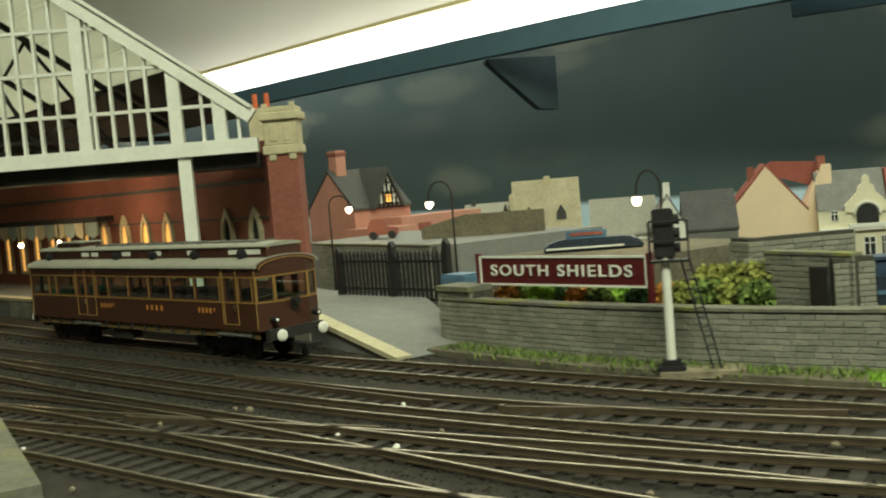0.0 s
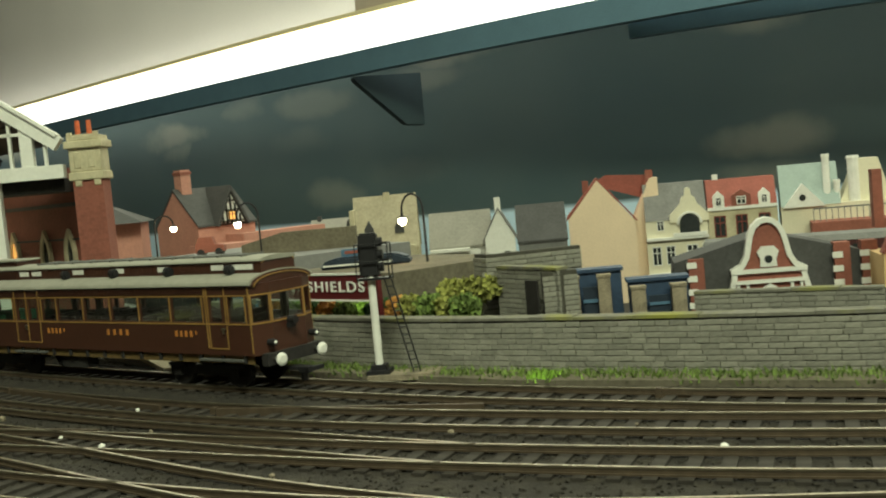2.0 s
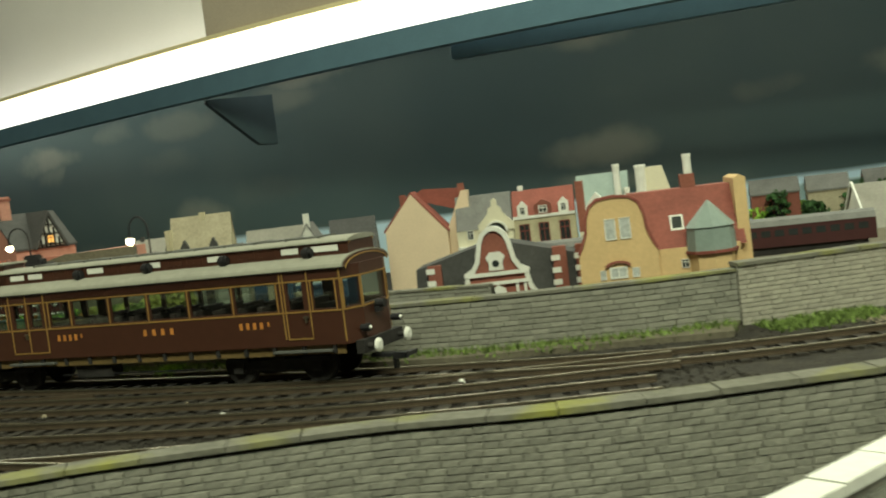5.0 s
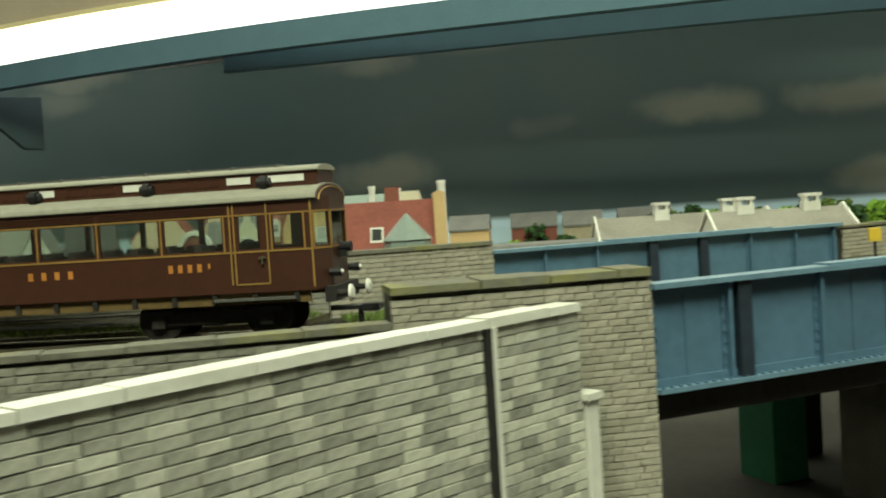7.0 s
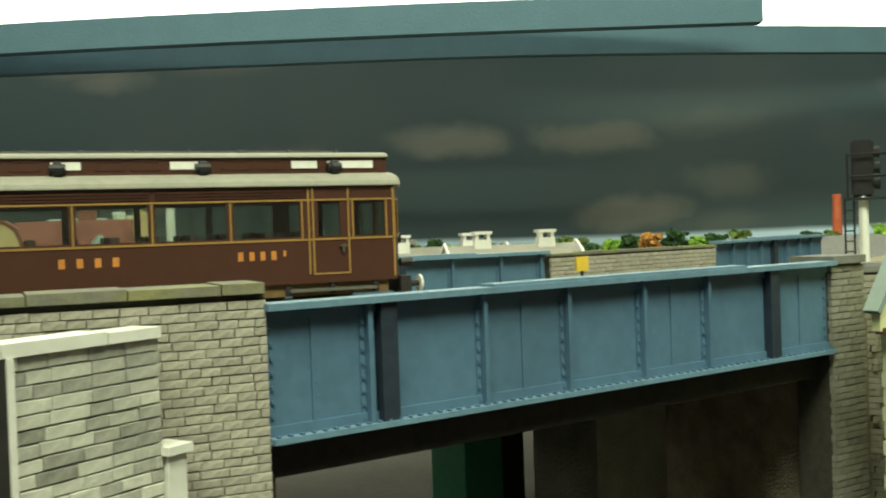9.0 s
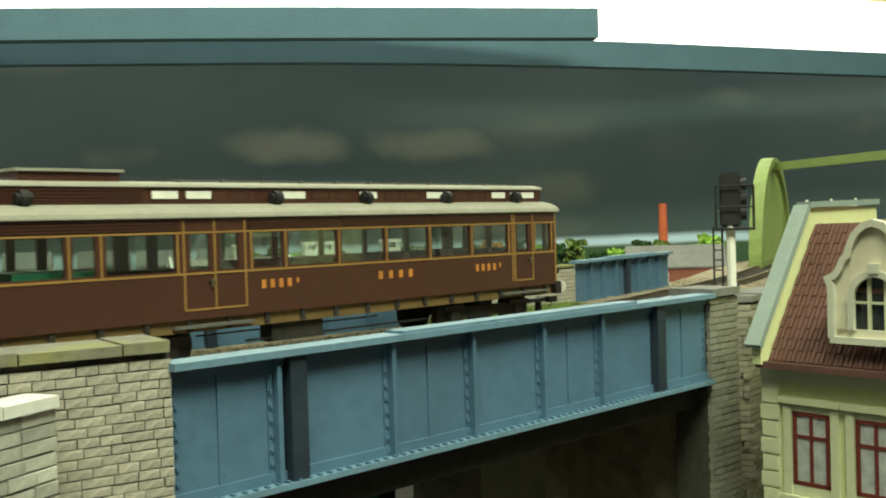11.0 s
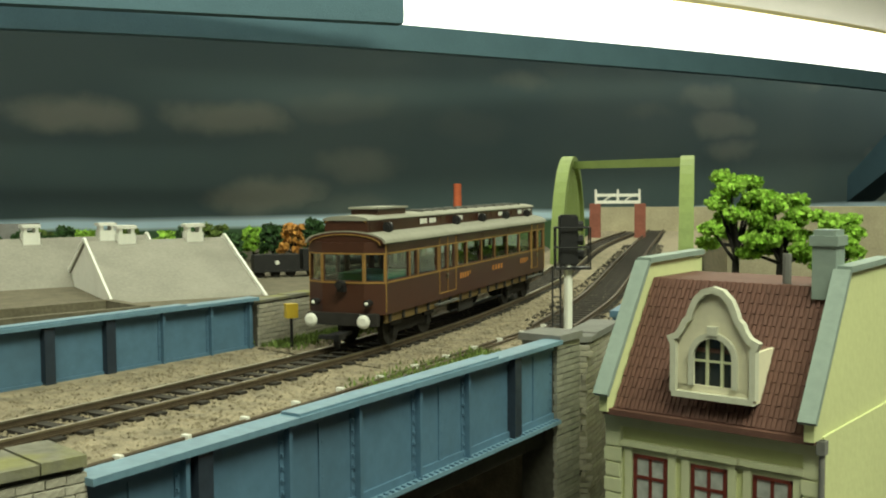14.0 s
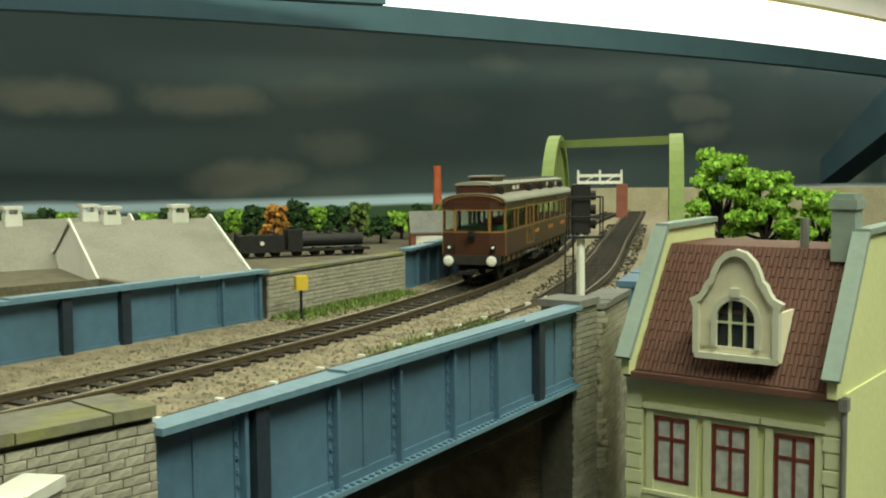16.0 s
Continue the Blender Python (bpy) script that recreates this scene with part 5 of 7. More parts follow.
def pub_house():
    root = plain_house("house", pose(-0.582, 0.7483, 0, 0, 0, 70), 0.066, 0.072, -0.06, 0.052, 0.0865, M_PINKBR, M_SLATED, "pink brick house with a half-timbered gable", "x")
    g0, g1, gz, ga = 0.020, 0.052, 0.052, 0.084
    gm = (g0 + g1) / 2
    bm = bmesh.new()
    prism(bm, [(g0, gz), (g1, gz), (gm, ga)], -0.004, 0.034, "y")
    part("timbered_gable", bm, M_WHITE, root)
    bm = bmesh.new()
    band(bm, [(g0 - 0.002, gz - 0.002), (gm, ga + 0.002), (g1 + 0.002, gz - 0.002)], -0.008, 0.034, 0.0025)
    part("gable_roof", bm, M_SLATED, root)
    for x in (-0.010, -0.005, 0.0, 0.005, 0.010):
        bx("timber", (gm + x - 0.0007, gm + x + 0.0007, -0.0055, -0.004, gz, ga - abs(x) * 2.05 - 0.003), M_SOOT, root, "black timber stud")
    for z, h in ((gz + 0.001, 0.014), (gz + 0.012, 0.009), (gz + 0.021, 0.005)):
        bx("timber", (gm - h, gm + h, -0.0057, -0.004, z, z + 0.0013), M_SOOT, root, "black timber rail")
    window(root, gm - 0.004, -0.006, gz + 0.0025, 0.008, 0.009, M_SOOT, M_WINGLOW)
    bx("chimney", (0.006, 0.017, 0.030, 0.042, 0.076, 0.107), M_PINKBR, root)
    bx("chimney_cap", (0.005, 0.018, 0.029, 0.043, 0.1025, 0.105), M_REDBRICK, root)
    bx("annexe", (-0.012, 0.03, -0.05, 0, -0.06, 0.034), M_PINKBR, root)
    bx("annexe", (0.03, 0.13, -0.03, 0, -0.06, 0.041), M_PINKBR, root)
    bx("red_door", (0.05, 0.064, -0.0312, -0.03, 0.022, 0.034), M_REDROOF, root)
    r2 = thing("house", pose(-0.58, 0.665, 0, 0, 0, 33), "pink brick goods building with a dark hipped roof", "house")
    bx("wall", (-0.085, 0.0, 0.0, 0.06, -0.05, 0.062), M_PINKBR, r2)
    bm = bmesh.new()
    tube(bm, (-0.0425, 0.03, 0.062), (-0.0425, 0.03, 0.082), 0.066, 0.01, 4)
    part("roof", bm, M_SLATED, r2)


pink_house()
dutch_house()
red_roof_house()
white_gable_house()
red_gable_house()
ochre_house()
pub_house()
h = plain_house("house", pose(-0.4661, 0.841, 0, 0, 0, 22), 0.062, 0.05, -0.06, 0.014, 0.062, M_CREAM, M_TAN, "tan stone-slated cottage with two small dormers")
for x in (0.010, 0.040):
    d = new("dormer")
    d.parent = h
    bm = bmesh.new()
    prism(bm, [(x, 0.026), (x + 0.009, 0.026), (x + 0.009, 0.032), (x + 0.0045, 0.040), (x, 0.032)], 0.004, 0.02, "y")
    part("dormer_front", bm, M_SLATED, d)
bx("bay", (0.036, 0.06, -0.008, 0, -0.05, 0.014), M_CREAM, h)
window(h, 0.042, -0.0085, -0.006, 0.012, 0.013, M_CREAM, M_PANE)
bx("chimney", (0.03, 0.036, 0.022, 0.028, 0.058, 0.067), M_CREAM, h)
bx("gable_coping", (-0.003, 0.001, -0.002, 0.05, 0.014, 0.052), M_CREAM, h)
h = plain_house("house", pose(-0.412, 0.90, 0, 0, 0, 20), 0.062, 0.05, -0.06, 0.006, 0.038, M_WHITE, M_PALEROOF, "white house with a pale grey roof")
window(h, 0.012, -0.0003, -0.008, 0.012, 0.008, M_WHITE, M_PANE, (2, 1))
bx("canopy", (0.0, 0.04, -0.012, 0, 0.001, 0.004), M_WHITE, h)
h = plain_house("house", pose(-0.352, 0.90, 0, 0, 0, 20), 0.03, 0.06, -0.06, 0.012, 0.040, M_WHITE, M_SLATE, "white house end with a chimney", "y")
bx("chimney", (0.012, 0.018, 0.0, 0.006, 0.035, 0.052), M_WHITE, h)
window(h, 0.018, -0.0003, -0.008, 0.006, 0.007, M_WHITE, M_PANE)
plain_house("house", pose(-0.335, 0.95, 0, 0, 0, 20), 0.05, 0.05, -0.06, 0.004, 0.038, M_SLATE, M_SLATED, "dark slated house in the town")
h = plain_house("house", pose(-0.525, 0.855, 0, 0, 0, 22), 0.042, 0.05, -0.06, 0.0255, 0.0425, M_SLATE, M_PALEROOF, "low grey-roofed house with a white canopy")
bx("canopy", (-0.002, 0.054, -0.012, 0.0, 0.019, 0.0225), M_WHITE, h)
bx("chimney", (0.006, 0.010, 0.022, 0.027, 0.038, 0.048), M_SLATED, h)
bm = bmesh.new()
prism(bm, [(0.034, 0.0225), (0.046, 0.0225), (0.040, 0.043)], 0.0, 0.026, "y")
part("cross_gable", bm, M_SLATED, h)


# ---------------------------------------------------------------- yard: more tracks, grass, platform
YARD = [
    ([(-0.7836, 0.3783), (-0.4704, 0.3), (-0.3347, 0.2635), (-0.2094, 0.2363), (-0.0945, 0.2264), (0.0307, 0.229), (0.1247, 0.2541)], True),
    ([(-0.7314, 0.2635), (-0.5226, 0.2238), (-0.3869, 0.2029), (-0.2094, 0.1935), (-0.0841, 0.1883), (0.0307, 0.1935), (0.1247, 0.2165)], True),
    ([(-0.627, 0.1956), (-0.4391, 0.182), (-0.3242, 0.1695), (-0.2094, 0.1486), (-0.0841, 0.1403), (0.0307, 0.1591), (0.1038, 0.1799)], True),
    ([(-0.5748, 0.3052), (-0.4182, 0.2572), (-0.2825, 0.2222), (-0.1989, 0.206), (-0.0841, 0.1883)], False),
    ([(-0.5226, 0.2374), (-0.3764, 0.2165), (-0.2511, 0.1862), (-0.1259, 0.1507), (-0.0215, 0.1361)], False),
]
for pts, full in YARD:
    ln = Line(curve(pts))
    track(ln, 0.0, ln.length, "yard_track", "weathered yard track sunk in dark cinders", shine=True, sleepers=full)
for p, q in (((-0.1989, 0.2368), (-0.0991, 0.2457)), ((-0.3243, 0.2047), (-0.2248, 0.207)), ((-0.0465, 0.266), (0.0537, 0.2636)), ((-0.3315, 0.2707), (-0.2263, 0.2413)), ((0.0203, 0.2979), (0.1038, 0.2992))):
    ln = Line([p, q])
    bm = bmesh.new()
    box(bm, 0, ln.length, -0.0006, 0.0006, 0.0, 0.0028)
    box(bm, -0.001, 0.001, -0.0012, 0.0012, 0.0, 0.0032)
    single("check_rail", bm, M_RAIL, "short rusty check rail beside the track", "rail", group="check rails", m=ln.place(0, BED))
rng = random.Random(5)
for i in range(26):
    x = rng.uniform(-0.36, 0.06)
    y = rng.uniform(0.135, 0.245)
    bm = bmesh.new()
    bmesh.ops.create_icosphere(bm, subdivisions=1, radius=rng.uniform(0.0007, 0.0014))
    for v in bm.verts:
        v.co *= rng.uniform(0.7, 1.2)
    single("stone", bm, M_WHITE if i % 2 else M_BALLAST2, "small pale stone lying in the ballast", "stone", group="loose stones", m=pose(x, y, BED + 0.0008))


def scatter_stones(name, pts, w, n, material, label, seed, size=(0.0005, 0.0011), z=0.0):
    """Loose ballast as one sheet of many small stones along a line."""
    r = random.Random(seed)
    ln = Line(curve(pts, 4))
    verts, faces = [], []
    tet = [(1, 1, 1), (-1, -1, 1), (-1, 1, -1), (1, -1, -1)]
    for _ in range(n):
        m = ln.place(r.uniform(0, ln.length), z + BED, r.uniform(-w, w)) @ Matrix.Rotation(r.uniform(0, 6.28), 4, "Z") @ Matrix.Rotation(r.uniform(0, 6.28), 4, "X")
        s = r.uniform(*size)
        o = len(verts)
        verts += [m @ (Vector(v) * s * 0.6) for v in tet]
        faces += [[o, o + 1, o + 2], [o, o + 3, o + 1], [o, o + 2, o + 3], [o + 1, o + 3, o + 2]]
    me = bpy.data.meshes.new(name)
    me.from_pydata(verts, [], faces)
    me.materials.append(material)
    return tagged(new(name, me), label, "ballast", kind="stuff")


def tufts(name, pts, w, n, material, label, seed, h=(0.001, 0.003), z=0.0):
    r = random.Random(seed)
    ln = Line(curve(pts, 4))
    verts, faces = [], []
    for _ in range(n):
        m = ln.place(r.uniform(0, ln.length), z, r.gauss(0, w / 2))
        q = m.translation
        a, hh, b = r.uniform(0, 6.28), r.uniform(*h), r.uniform(0.0003, 0.0008)
        u = Vector((math.cos(a), math.sin(a), 0))
        o = len(verts)
        tip = q + Vector((r.uniform(-1, 1), r.uniform(-1, 1), 0)) * hh * 0.6 + Vector((0, 0, hh))
        verts += [q - u * b, q + u * b, tip]
        faces.append([o, o + 1, o + 2])
    me = bpy.data.meshes.new(name)
    me.from_pydata(verts, [], faces)
    me.materials.append(material)
    return tagged(new(name, me), label, "grass", kind="stuff")


CEN = [(-0.6, 0.397), (-0.36, 0.328), (-0.135, 0.277), (-0.02, 0.266), (0.08, 0.267), (0.192, 0.292)]
scatter_stones("ballast_stones", [(-0.5, 0.27), (-0.3, 0.215), (-0.1, 0.19), (0.05, 0.2), (0.15, 0.235)], 0.055, 8000, M_BALLAST, "dark cinder stones over the yard", 3)
scatter_stones("ballast_stones", CEN, 0.03, 3500, M_BALLAST, "brown ballast stones along the main line", 4)
scatter_stones("ballast_stones", [(0.2, 0.285), (0.284, 0.335), (0.345, 0.375), (0.467, 0.47), (0.6, 0.63)], 0.05, 9000, M_BALLAST2, "pale ballast stones over the bridge", 6)
scatter_stones("ballast_stones", [(0.2, 0.296), (0.276, 0.338), (0.338, 0.379), (0.467, 0.482), (0.6, 0.65)], 0.008, 2000, M_BALLAST, "dark ballast stones between the rails", 7)
tufts("grass", [(-0.27, 0.340), (-0.21, 0.316), (-0.14, 0.299), (-0.04, 0.290), (0.04, 0.2895), (0.1, 0.299), (0.14, 0.314)], 0.009, 5200, M_GRASS, "short green and straw grass at the wall's foot", 8, (0.001, 0.0036))
tufts("grass", [(0.345, 0.430), (0.386, 0.460), (0.425, 0.490)], 0.012, 2400, M_GRASS, "green grass below the stone wall", 9, z=BED)
tufts("grass", [(0.352, 0.330), (0.385, 0.352), (0.42, 0.38)], 0.012, 1200, M_GRASS, "patch of grass beside the track", 10, z=BED)
tufts("grass", [(0.15, 0.312), (0.19, 0.333)], 0.012, 1500, M_GRASS, "green grass below the stone wall", 11, z=BED)
tufts("weed", [(-0.098, 0.289), (-0.088, 0.288)], 0.006, 260, M_LEAF, "bright green weed clump by the wall", 12, (0.001, 0.004))
bm = bmesh.new()
ribbon(bm, grid_pts([(-0.28, 0.334), (-0.2, 0.303), (-0.1, 0.283), (0.04, 0.2785), (0.14, 0.298)]), grid_pts([(-0.28, 0.352), (-0.21, 0.324), (-0.1, 0.303), (0.04, 0.2955), (0.141, 0.322)]), -0.004, 0.0008)
bmesh.ops.remove_doubles(bm, verts=bm.verts, dist=0.0001)
single("verge", bm, M_DIRT, "sandy earth verge between track and wall", "verge", kind="structure")

# platform with its ramp
PLAT = thing("platform", pose(0, 0, 0), "tarmac station platform with pale stone edging and ramp", "platform", kind="structure")
front = grid_pts([(-1.0, 0.57), (-0.7, 0.464), (-0.5, 0.398), (-0.40, 0.369), (-0.355, 0.355)])
back = grid_pts([(-1.0, 0.72), (-0.7, 0.62), (-0.5, 0.52), (-0.40, 0.455), (-0.33, 0.425)])
bm = bmesh.new()
ribbon(bm, front, back, -0.004, 0.0115)
vs = [bm.verts.new(p) for p in ((-0.355, 0.355, 0.0115), (-0.285, 0.3185, -0.0012), (-0.262, 0.350, -0.0002), (-0.33, 0.425, 0.0115), (-0.355, 0.355, -0.004), (-0.33, 0.425, -0.004))]
for f in ((0, 1, 2, 3), (4, 1, 0), (5, 3, 2)):
    bm.faces.new([vs[i] for i in f])
part("surface", bm, M_TARMAC, PLAT)
for k in range(len(front) - 1):
    ln = Line([front[k], front[k + 1]])
    n = max(1, int(ln.length / 0.012))
    for i in range(n):
        bm = bmesh.new()
        box(bm, 0.0002, ln.length / n - 0.0002, -0.0012, 0.0065, 0.0105, 0.0128)
        part("edging_stone", bm, M_CREAM, PLAT).matrix_basis = ln.place(ln.length * i / n)
ln = Line([(-0.355, 0.355), (-0.285, 0.3185)])
for i in range(7):
    bm = bmesh.new()
    box(bm, 0.0002, ln.length / 7 * 1.01, -0.0012, 0.0065, -0.001, 0.0013)
    part("edging_stone", bm, M_CREAM, PLAT).matrix_basis = ln.place(ln.length * i / 7, 0.0115 - 0.0127 * i / 7) @ Matrix.Rotation(math.radians(9.0), 4, "Y")
stone_wall("platform_wall", [(-0.7, 0.463), (-0.5, 0.397), (-0.355, 0.354)], -0.004, 0.0105, 0.002, 0.0017, 0.005, M_PIER, M_MORTAR, "dark stone face of the platform", near=(-0.37, 0.36), limit=250)
stone_wall("side_wall", [(-0.52, 0.585), (-0.37, 0.505)], 0.0, 0.032, 0.005, 0.0021, 0.006, M_STONE, M_MORTAR, "grey stone wall behind the platform", coping=(0.0012, 0.0008, M_COPING), near=(-0.42, 0.53), limit=200)

# gate post and corner of the yard wall
stone_wall("wall_pier", [(-0.283, 0.354), (-0.262, 0.3445)], 0.0, 0.0235, 0.011, 0.0021, 0.006, M_STONE, M_MORTAR, "square stone pier at the wall's end", coping=(0.0022, 0.0014, M_COPING), near=(-0.27, 0.35))
bm = bmesh.new()
box(bm, 0, 0.016, 0, 0.014, 0.0, 0.0285)
bmesh.ops.bevel(bm, geom=list(bm.edges), offset=0.001, segments=2, affect="EDGES")
single("grit_bin", bm, M_BLUE, "dusty blue storage bin behind the wall pier", "bin", m=pose(-0.292, 0.372, 0.0, 0, 0, -20))


def fence():
    ln = Line([(-0.395, 0.443), (-0.312, 0.418)])
    root = thing("fence", ln.place(0, 0.011), "black spiked iron fence across the platform end", "fence")
    for z in (0.004, 0.019):
        bx("rail", (0, ln.length, -0.0006, 0.0006, z, z + 0.0013), M_BLACK, root)
    n = 26
    for i in range(n + 1):
        x = ln.length * i / n
        bm = bmesh.new()
        r = 0.0006
        box(bm, x - r, x + r, -r, r, 0, 0.0225)
        prism(bm, [(x - r * 1.6, 0.0225), (x + r * 1.6, 0.0225), (x, 0.0255)], -r, r, "y")
        part("spike_bar", bm, M_BLACK, root)
    for x, h in ((0, 0.0245), (ln.length * 0.52, 0.0275), (ln.length, 0.0285)):
        bm = bmesh.new()
        box(bm, x - 0.0017, x + 0.0017, -0.0017, 0.0017, -0.002, h)
        prism(bm, [(x - 0.002, h), (x + 0.002, h), (x, h + 0.003)], -0.0016, 0.0016, "y")
        part("post", bm, M_BLACK, root)


fence()


# ---------------------------------------------------------------- sign, signals, lamps
def station_sign():
    ln = Line([(-0.2634, 0.3582), (-0.1798, 0.3321)])
    root = thing("station_sign", ln.place(0), "maroon enamel station sign with white letters, SOUTH SHIELDS", "sign")
    L = ln.length
    bx("board", (0, L, 0.0, 0.0012, 0.02503, 0.03757), M_MAROON, root)
    bm = bmesh.new()
    for d in ((0, L, 0.02503, 0.02587), (0, L, 0.03673, 0.03757), (0, 0.0009, 0.02503, 0.03757), (L - 0.0009, L, 0.02503, 0.03757)):
        box(bm, d[0], d[1], -0.0005, 0.0002, d[2], d[3])
    part("white_border", bm, M_WHITE, root)
    for x in (-0.0019, L):
        bx("post", (x, x + 0.0019, -0.0006, 0.0016, 0.0, 0.03861), M_MAROON, root)
    cu = bpy.data.curves.new("letters", "FONT")
    cu.body, cu.size, cu.align_x, cu.align_y, cu.extrude = "SOUTH SHIELDS", 0.0066, "CENTER", "CENTER", 0.0002
    cu.space_character, cu.offset = 1.2, 0.00008
    tmp = new("letters", cu)
    bpy.context.view_layer.update()
    me = bpy.data.meshes.new_from_object(tmp.evaluated_get(bpy.context.evaluated_depsgraph_get()))
    bpy.data.objects.remove(tmp)
    me.materials.clear()
    me.materials.append(M_WHITE)
    w = max(v.co.x for v in me.vertices) - min(v.co.x for v in me.vertices)
    k = L * 0.845 / w
    for v in me.vertices:
        v.co.x *= k
    ob = new("letters", me)
    ob.parent = root
    ob.matrix_basis = Matrix.Translation((L / 2, -0.0004, 0.03130)) @ Matrix.Rotation(math.radians(90), 4, "X")
    tagged(ob, "white raised capital letters")


station_sign()


def colour_light(m, post, head0, head1, wide, label, ladder_side, lean):
    """A colour light signal on a white post, with its cage, hood and ladder."""
    root = thing("signal", m, label, "railway signal", group="colour light signals")
    bm = bmesh.new()
    box(bm, -0.0046, 0.0046, -0.004, 0.004, 0, 0.0022)
    box(bm, -0.0030, 0.0030, -0.0026, 0.0026, 0.0022, 0.0042)
    part("base", bm, M_BLACK, root)
    bm = bmesh.new()
    tube(bm, (0, 0, 0.003), (0, 0, post), 0.0016, 0.0015, 10)
    part("post", bm, M_WHITE, root, "white post")
    hd = bmesh.new()
    box(hd, -wide / 2, wide / 2, -0.0018, 0.0024, head0, head1)
    bmesh.ops.bevel(hd, geom=list(hd.edges), offset=0.0006, segments=2, affect="EDGES")
    head = part("head", hd, M_BLACK, root, "black lamp housing")
    for i in range(3):
        z = head0 + (head1 - head0) * (0.22 + 0.28 * i)
        bm = bmesh.new()
        tube(bm, (wide / 2, -0.0, z), (wide / 2 + 0.0018, 0, z), 0.0017, 0.0019, 10)
        part("hood", bm, M_BLACK, head)
    bm = bmesh.new()
    box(bm, -wide * 0.7, wide * 1.15, -0.0032, 0.0036, head0 - 0.0012, head0 - 0.0004)
    part("platform", bm, M_BLACK, root)
    bm = bmesh.new()
    for x, y in ((-wide * 0.68, -0.003), (wide * 1.1, -0.003), (wide * 1.1, 0.0034), (-wide * 0.68, 0.0034)):
        tube(bm, (x, y, head0 - 0.0004), (x, y, head0 + (head1 - head0) * 0.75), 0.00028, seg=6)
    for z in (0.36, 0.75):
        zz = head0 + (head1 - head0) * z
        for a, b in (((-wide * 0.68, -0.003), (wide * 1.1, -0.003)), ((wide * 1.1, -0.003), (wide * 1.1, 0.0034)), ((-wide * 0.68, 0.0034), (wide * 1.1, 0.0034)), ((-wide * 0.68, -0.003), (-wide * 0.68, 0.0034))):
            tube(bm, (*a, zz), (*b, zz), 0.00028, seg=6)
    part("cage", bm, M_BLACK, root)
    lad = new("ladder")
    lad.parent = root
    lad.empty_display_size = 0.003
    for g in (-0.0014, 0.0014):
        bm = bmesh.new()
        tube(bm, (ladder_side + lean + g, -0.001, 0), (ladder_side + g, -0.001, head0), 0.00035, seg=6)
        part("stile", bm, M_BLACK, lad)
    n = int(head0 / 0.0032)
    for i in range(n):
        t = (i + 0.7) / n
        x = ladder_side + lean * (1 - t)
        bm = bmesh.new()
        tube(bm, (x - 0.0014, -0.001, head0 * t), (x + 0.0014, -0.001, head0 * t), 0.00025, seg=5)
        part("rung", bm, M_BLACK, lad)
    return root


colour_light(pose(-0.1612, 0.2935, 0.0012, 0, 0, 15), 0.040, 0.0385, 0.0555, 0.0072, "black colour light signal on a white post with ladder", 0.0065, 0.0085)
bx_ = bmesh.new()
box(bx_, -0.004, 0.024, -0.006, 0.006, -0.0005, 0.0018)
single("signal_plinth", bx_, M_BALLAST2, "rough concrete plinth under the signal", "plinth", m=pose(-0.1612, 0.2935, 0.0, 0, 0, 15))
colour_light(pose(0.4300, 0.3385, BED, 0, 0, -25), 0.037, 0.0365, 0.0545, 0.0068, "black colour light signal on a short white post", -0.0042, 0.0)


def street_lamp(globe, rise, reach, base_z, rz):
    gx, gy, gz = globe
    root = thing("street_lamp", pose(gx, gy, 0, 0, 0, rz), "tall black swan-neck lamp with a lit globe", "street lamp", group="swan-neck lamps")
    bm = bmesh.new()
    tube(bm, (reach, 0, base_z), (reach, 0, base_z + 0.012), 0.0011, 0.0009, 8)
    tube(bm, (reach, 0, base_z + 0.012), (reach, 0, gz + rise * 0.35), 0.0007, 0.0006, 8)
    pts = arc(reach / 2, gz + rise * 0.35, reach / 2, 0, 180, 10, rise * 0.65)
    for (a, b), (c, d) in zip(pts, pts[1:]):
        tube(bm, (a, 0, b), (c, 0, d), 0.0006, seg=6)
    part("post", bm, M_BLACK, root)
    bm = bmesh.new()
    tube(bm, (0, 0, gz + 0.0018), (0, 0, gz + rise * 0.35), 0.0008, 0.0006, 8)
    tube(bm, (0, 0, gz + 0.0014), (0, 0, gz + 0.0026), 0.0034, 0.0008, 12)
    part("shade", bm, M_BLACK, root)
    bm = bmesh.new()
    ball(bm, Vector((0, 0, gz)), 0.0024, 10, 1.15)
    part("globe", bm, M_GLOW, root, "glowing warm white globe", smooth=True)


street_lamp((-0.2172, 0.4408, 0.0546), 0.0140, 0.0115, 0.0, 18)
street_lamp((-0.371, 0.510, 0.0577), 0.0135, 0.014, 0.0, 22)
street_lamp((-0.4677, 0.5667, 0.0567), 0.010, -0.014, 0.0, 22)

bm = bmesh.new()
tube(bm, (0, 0, BED), (0, 0, 0.011), 0.0006, seg=6)
bt = thing("marker_post", pose(0.3535, 0.4275, 0.0), "small yellow box on a dark post by the track", "marker post")
part("post", bm, M_BLACK, bt)
bm = bmesh.new()
box(bm, -0.0024, 0.0024, -0.002, 0.002, 0.0105, 0.0162)
part("box", bm, M_YELLOW, bt, "yellow box")


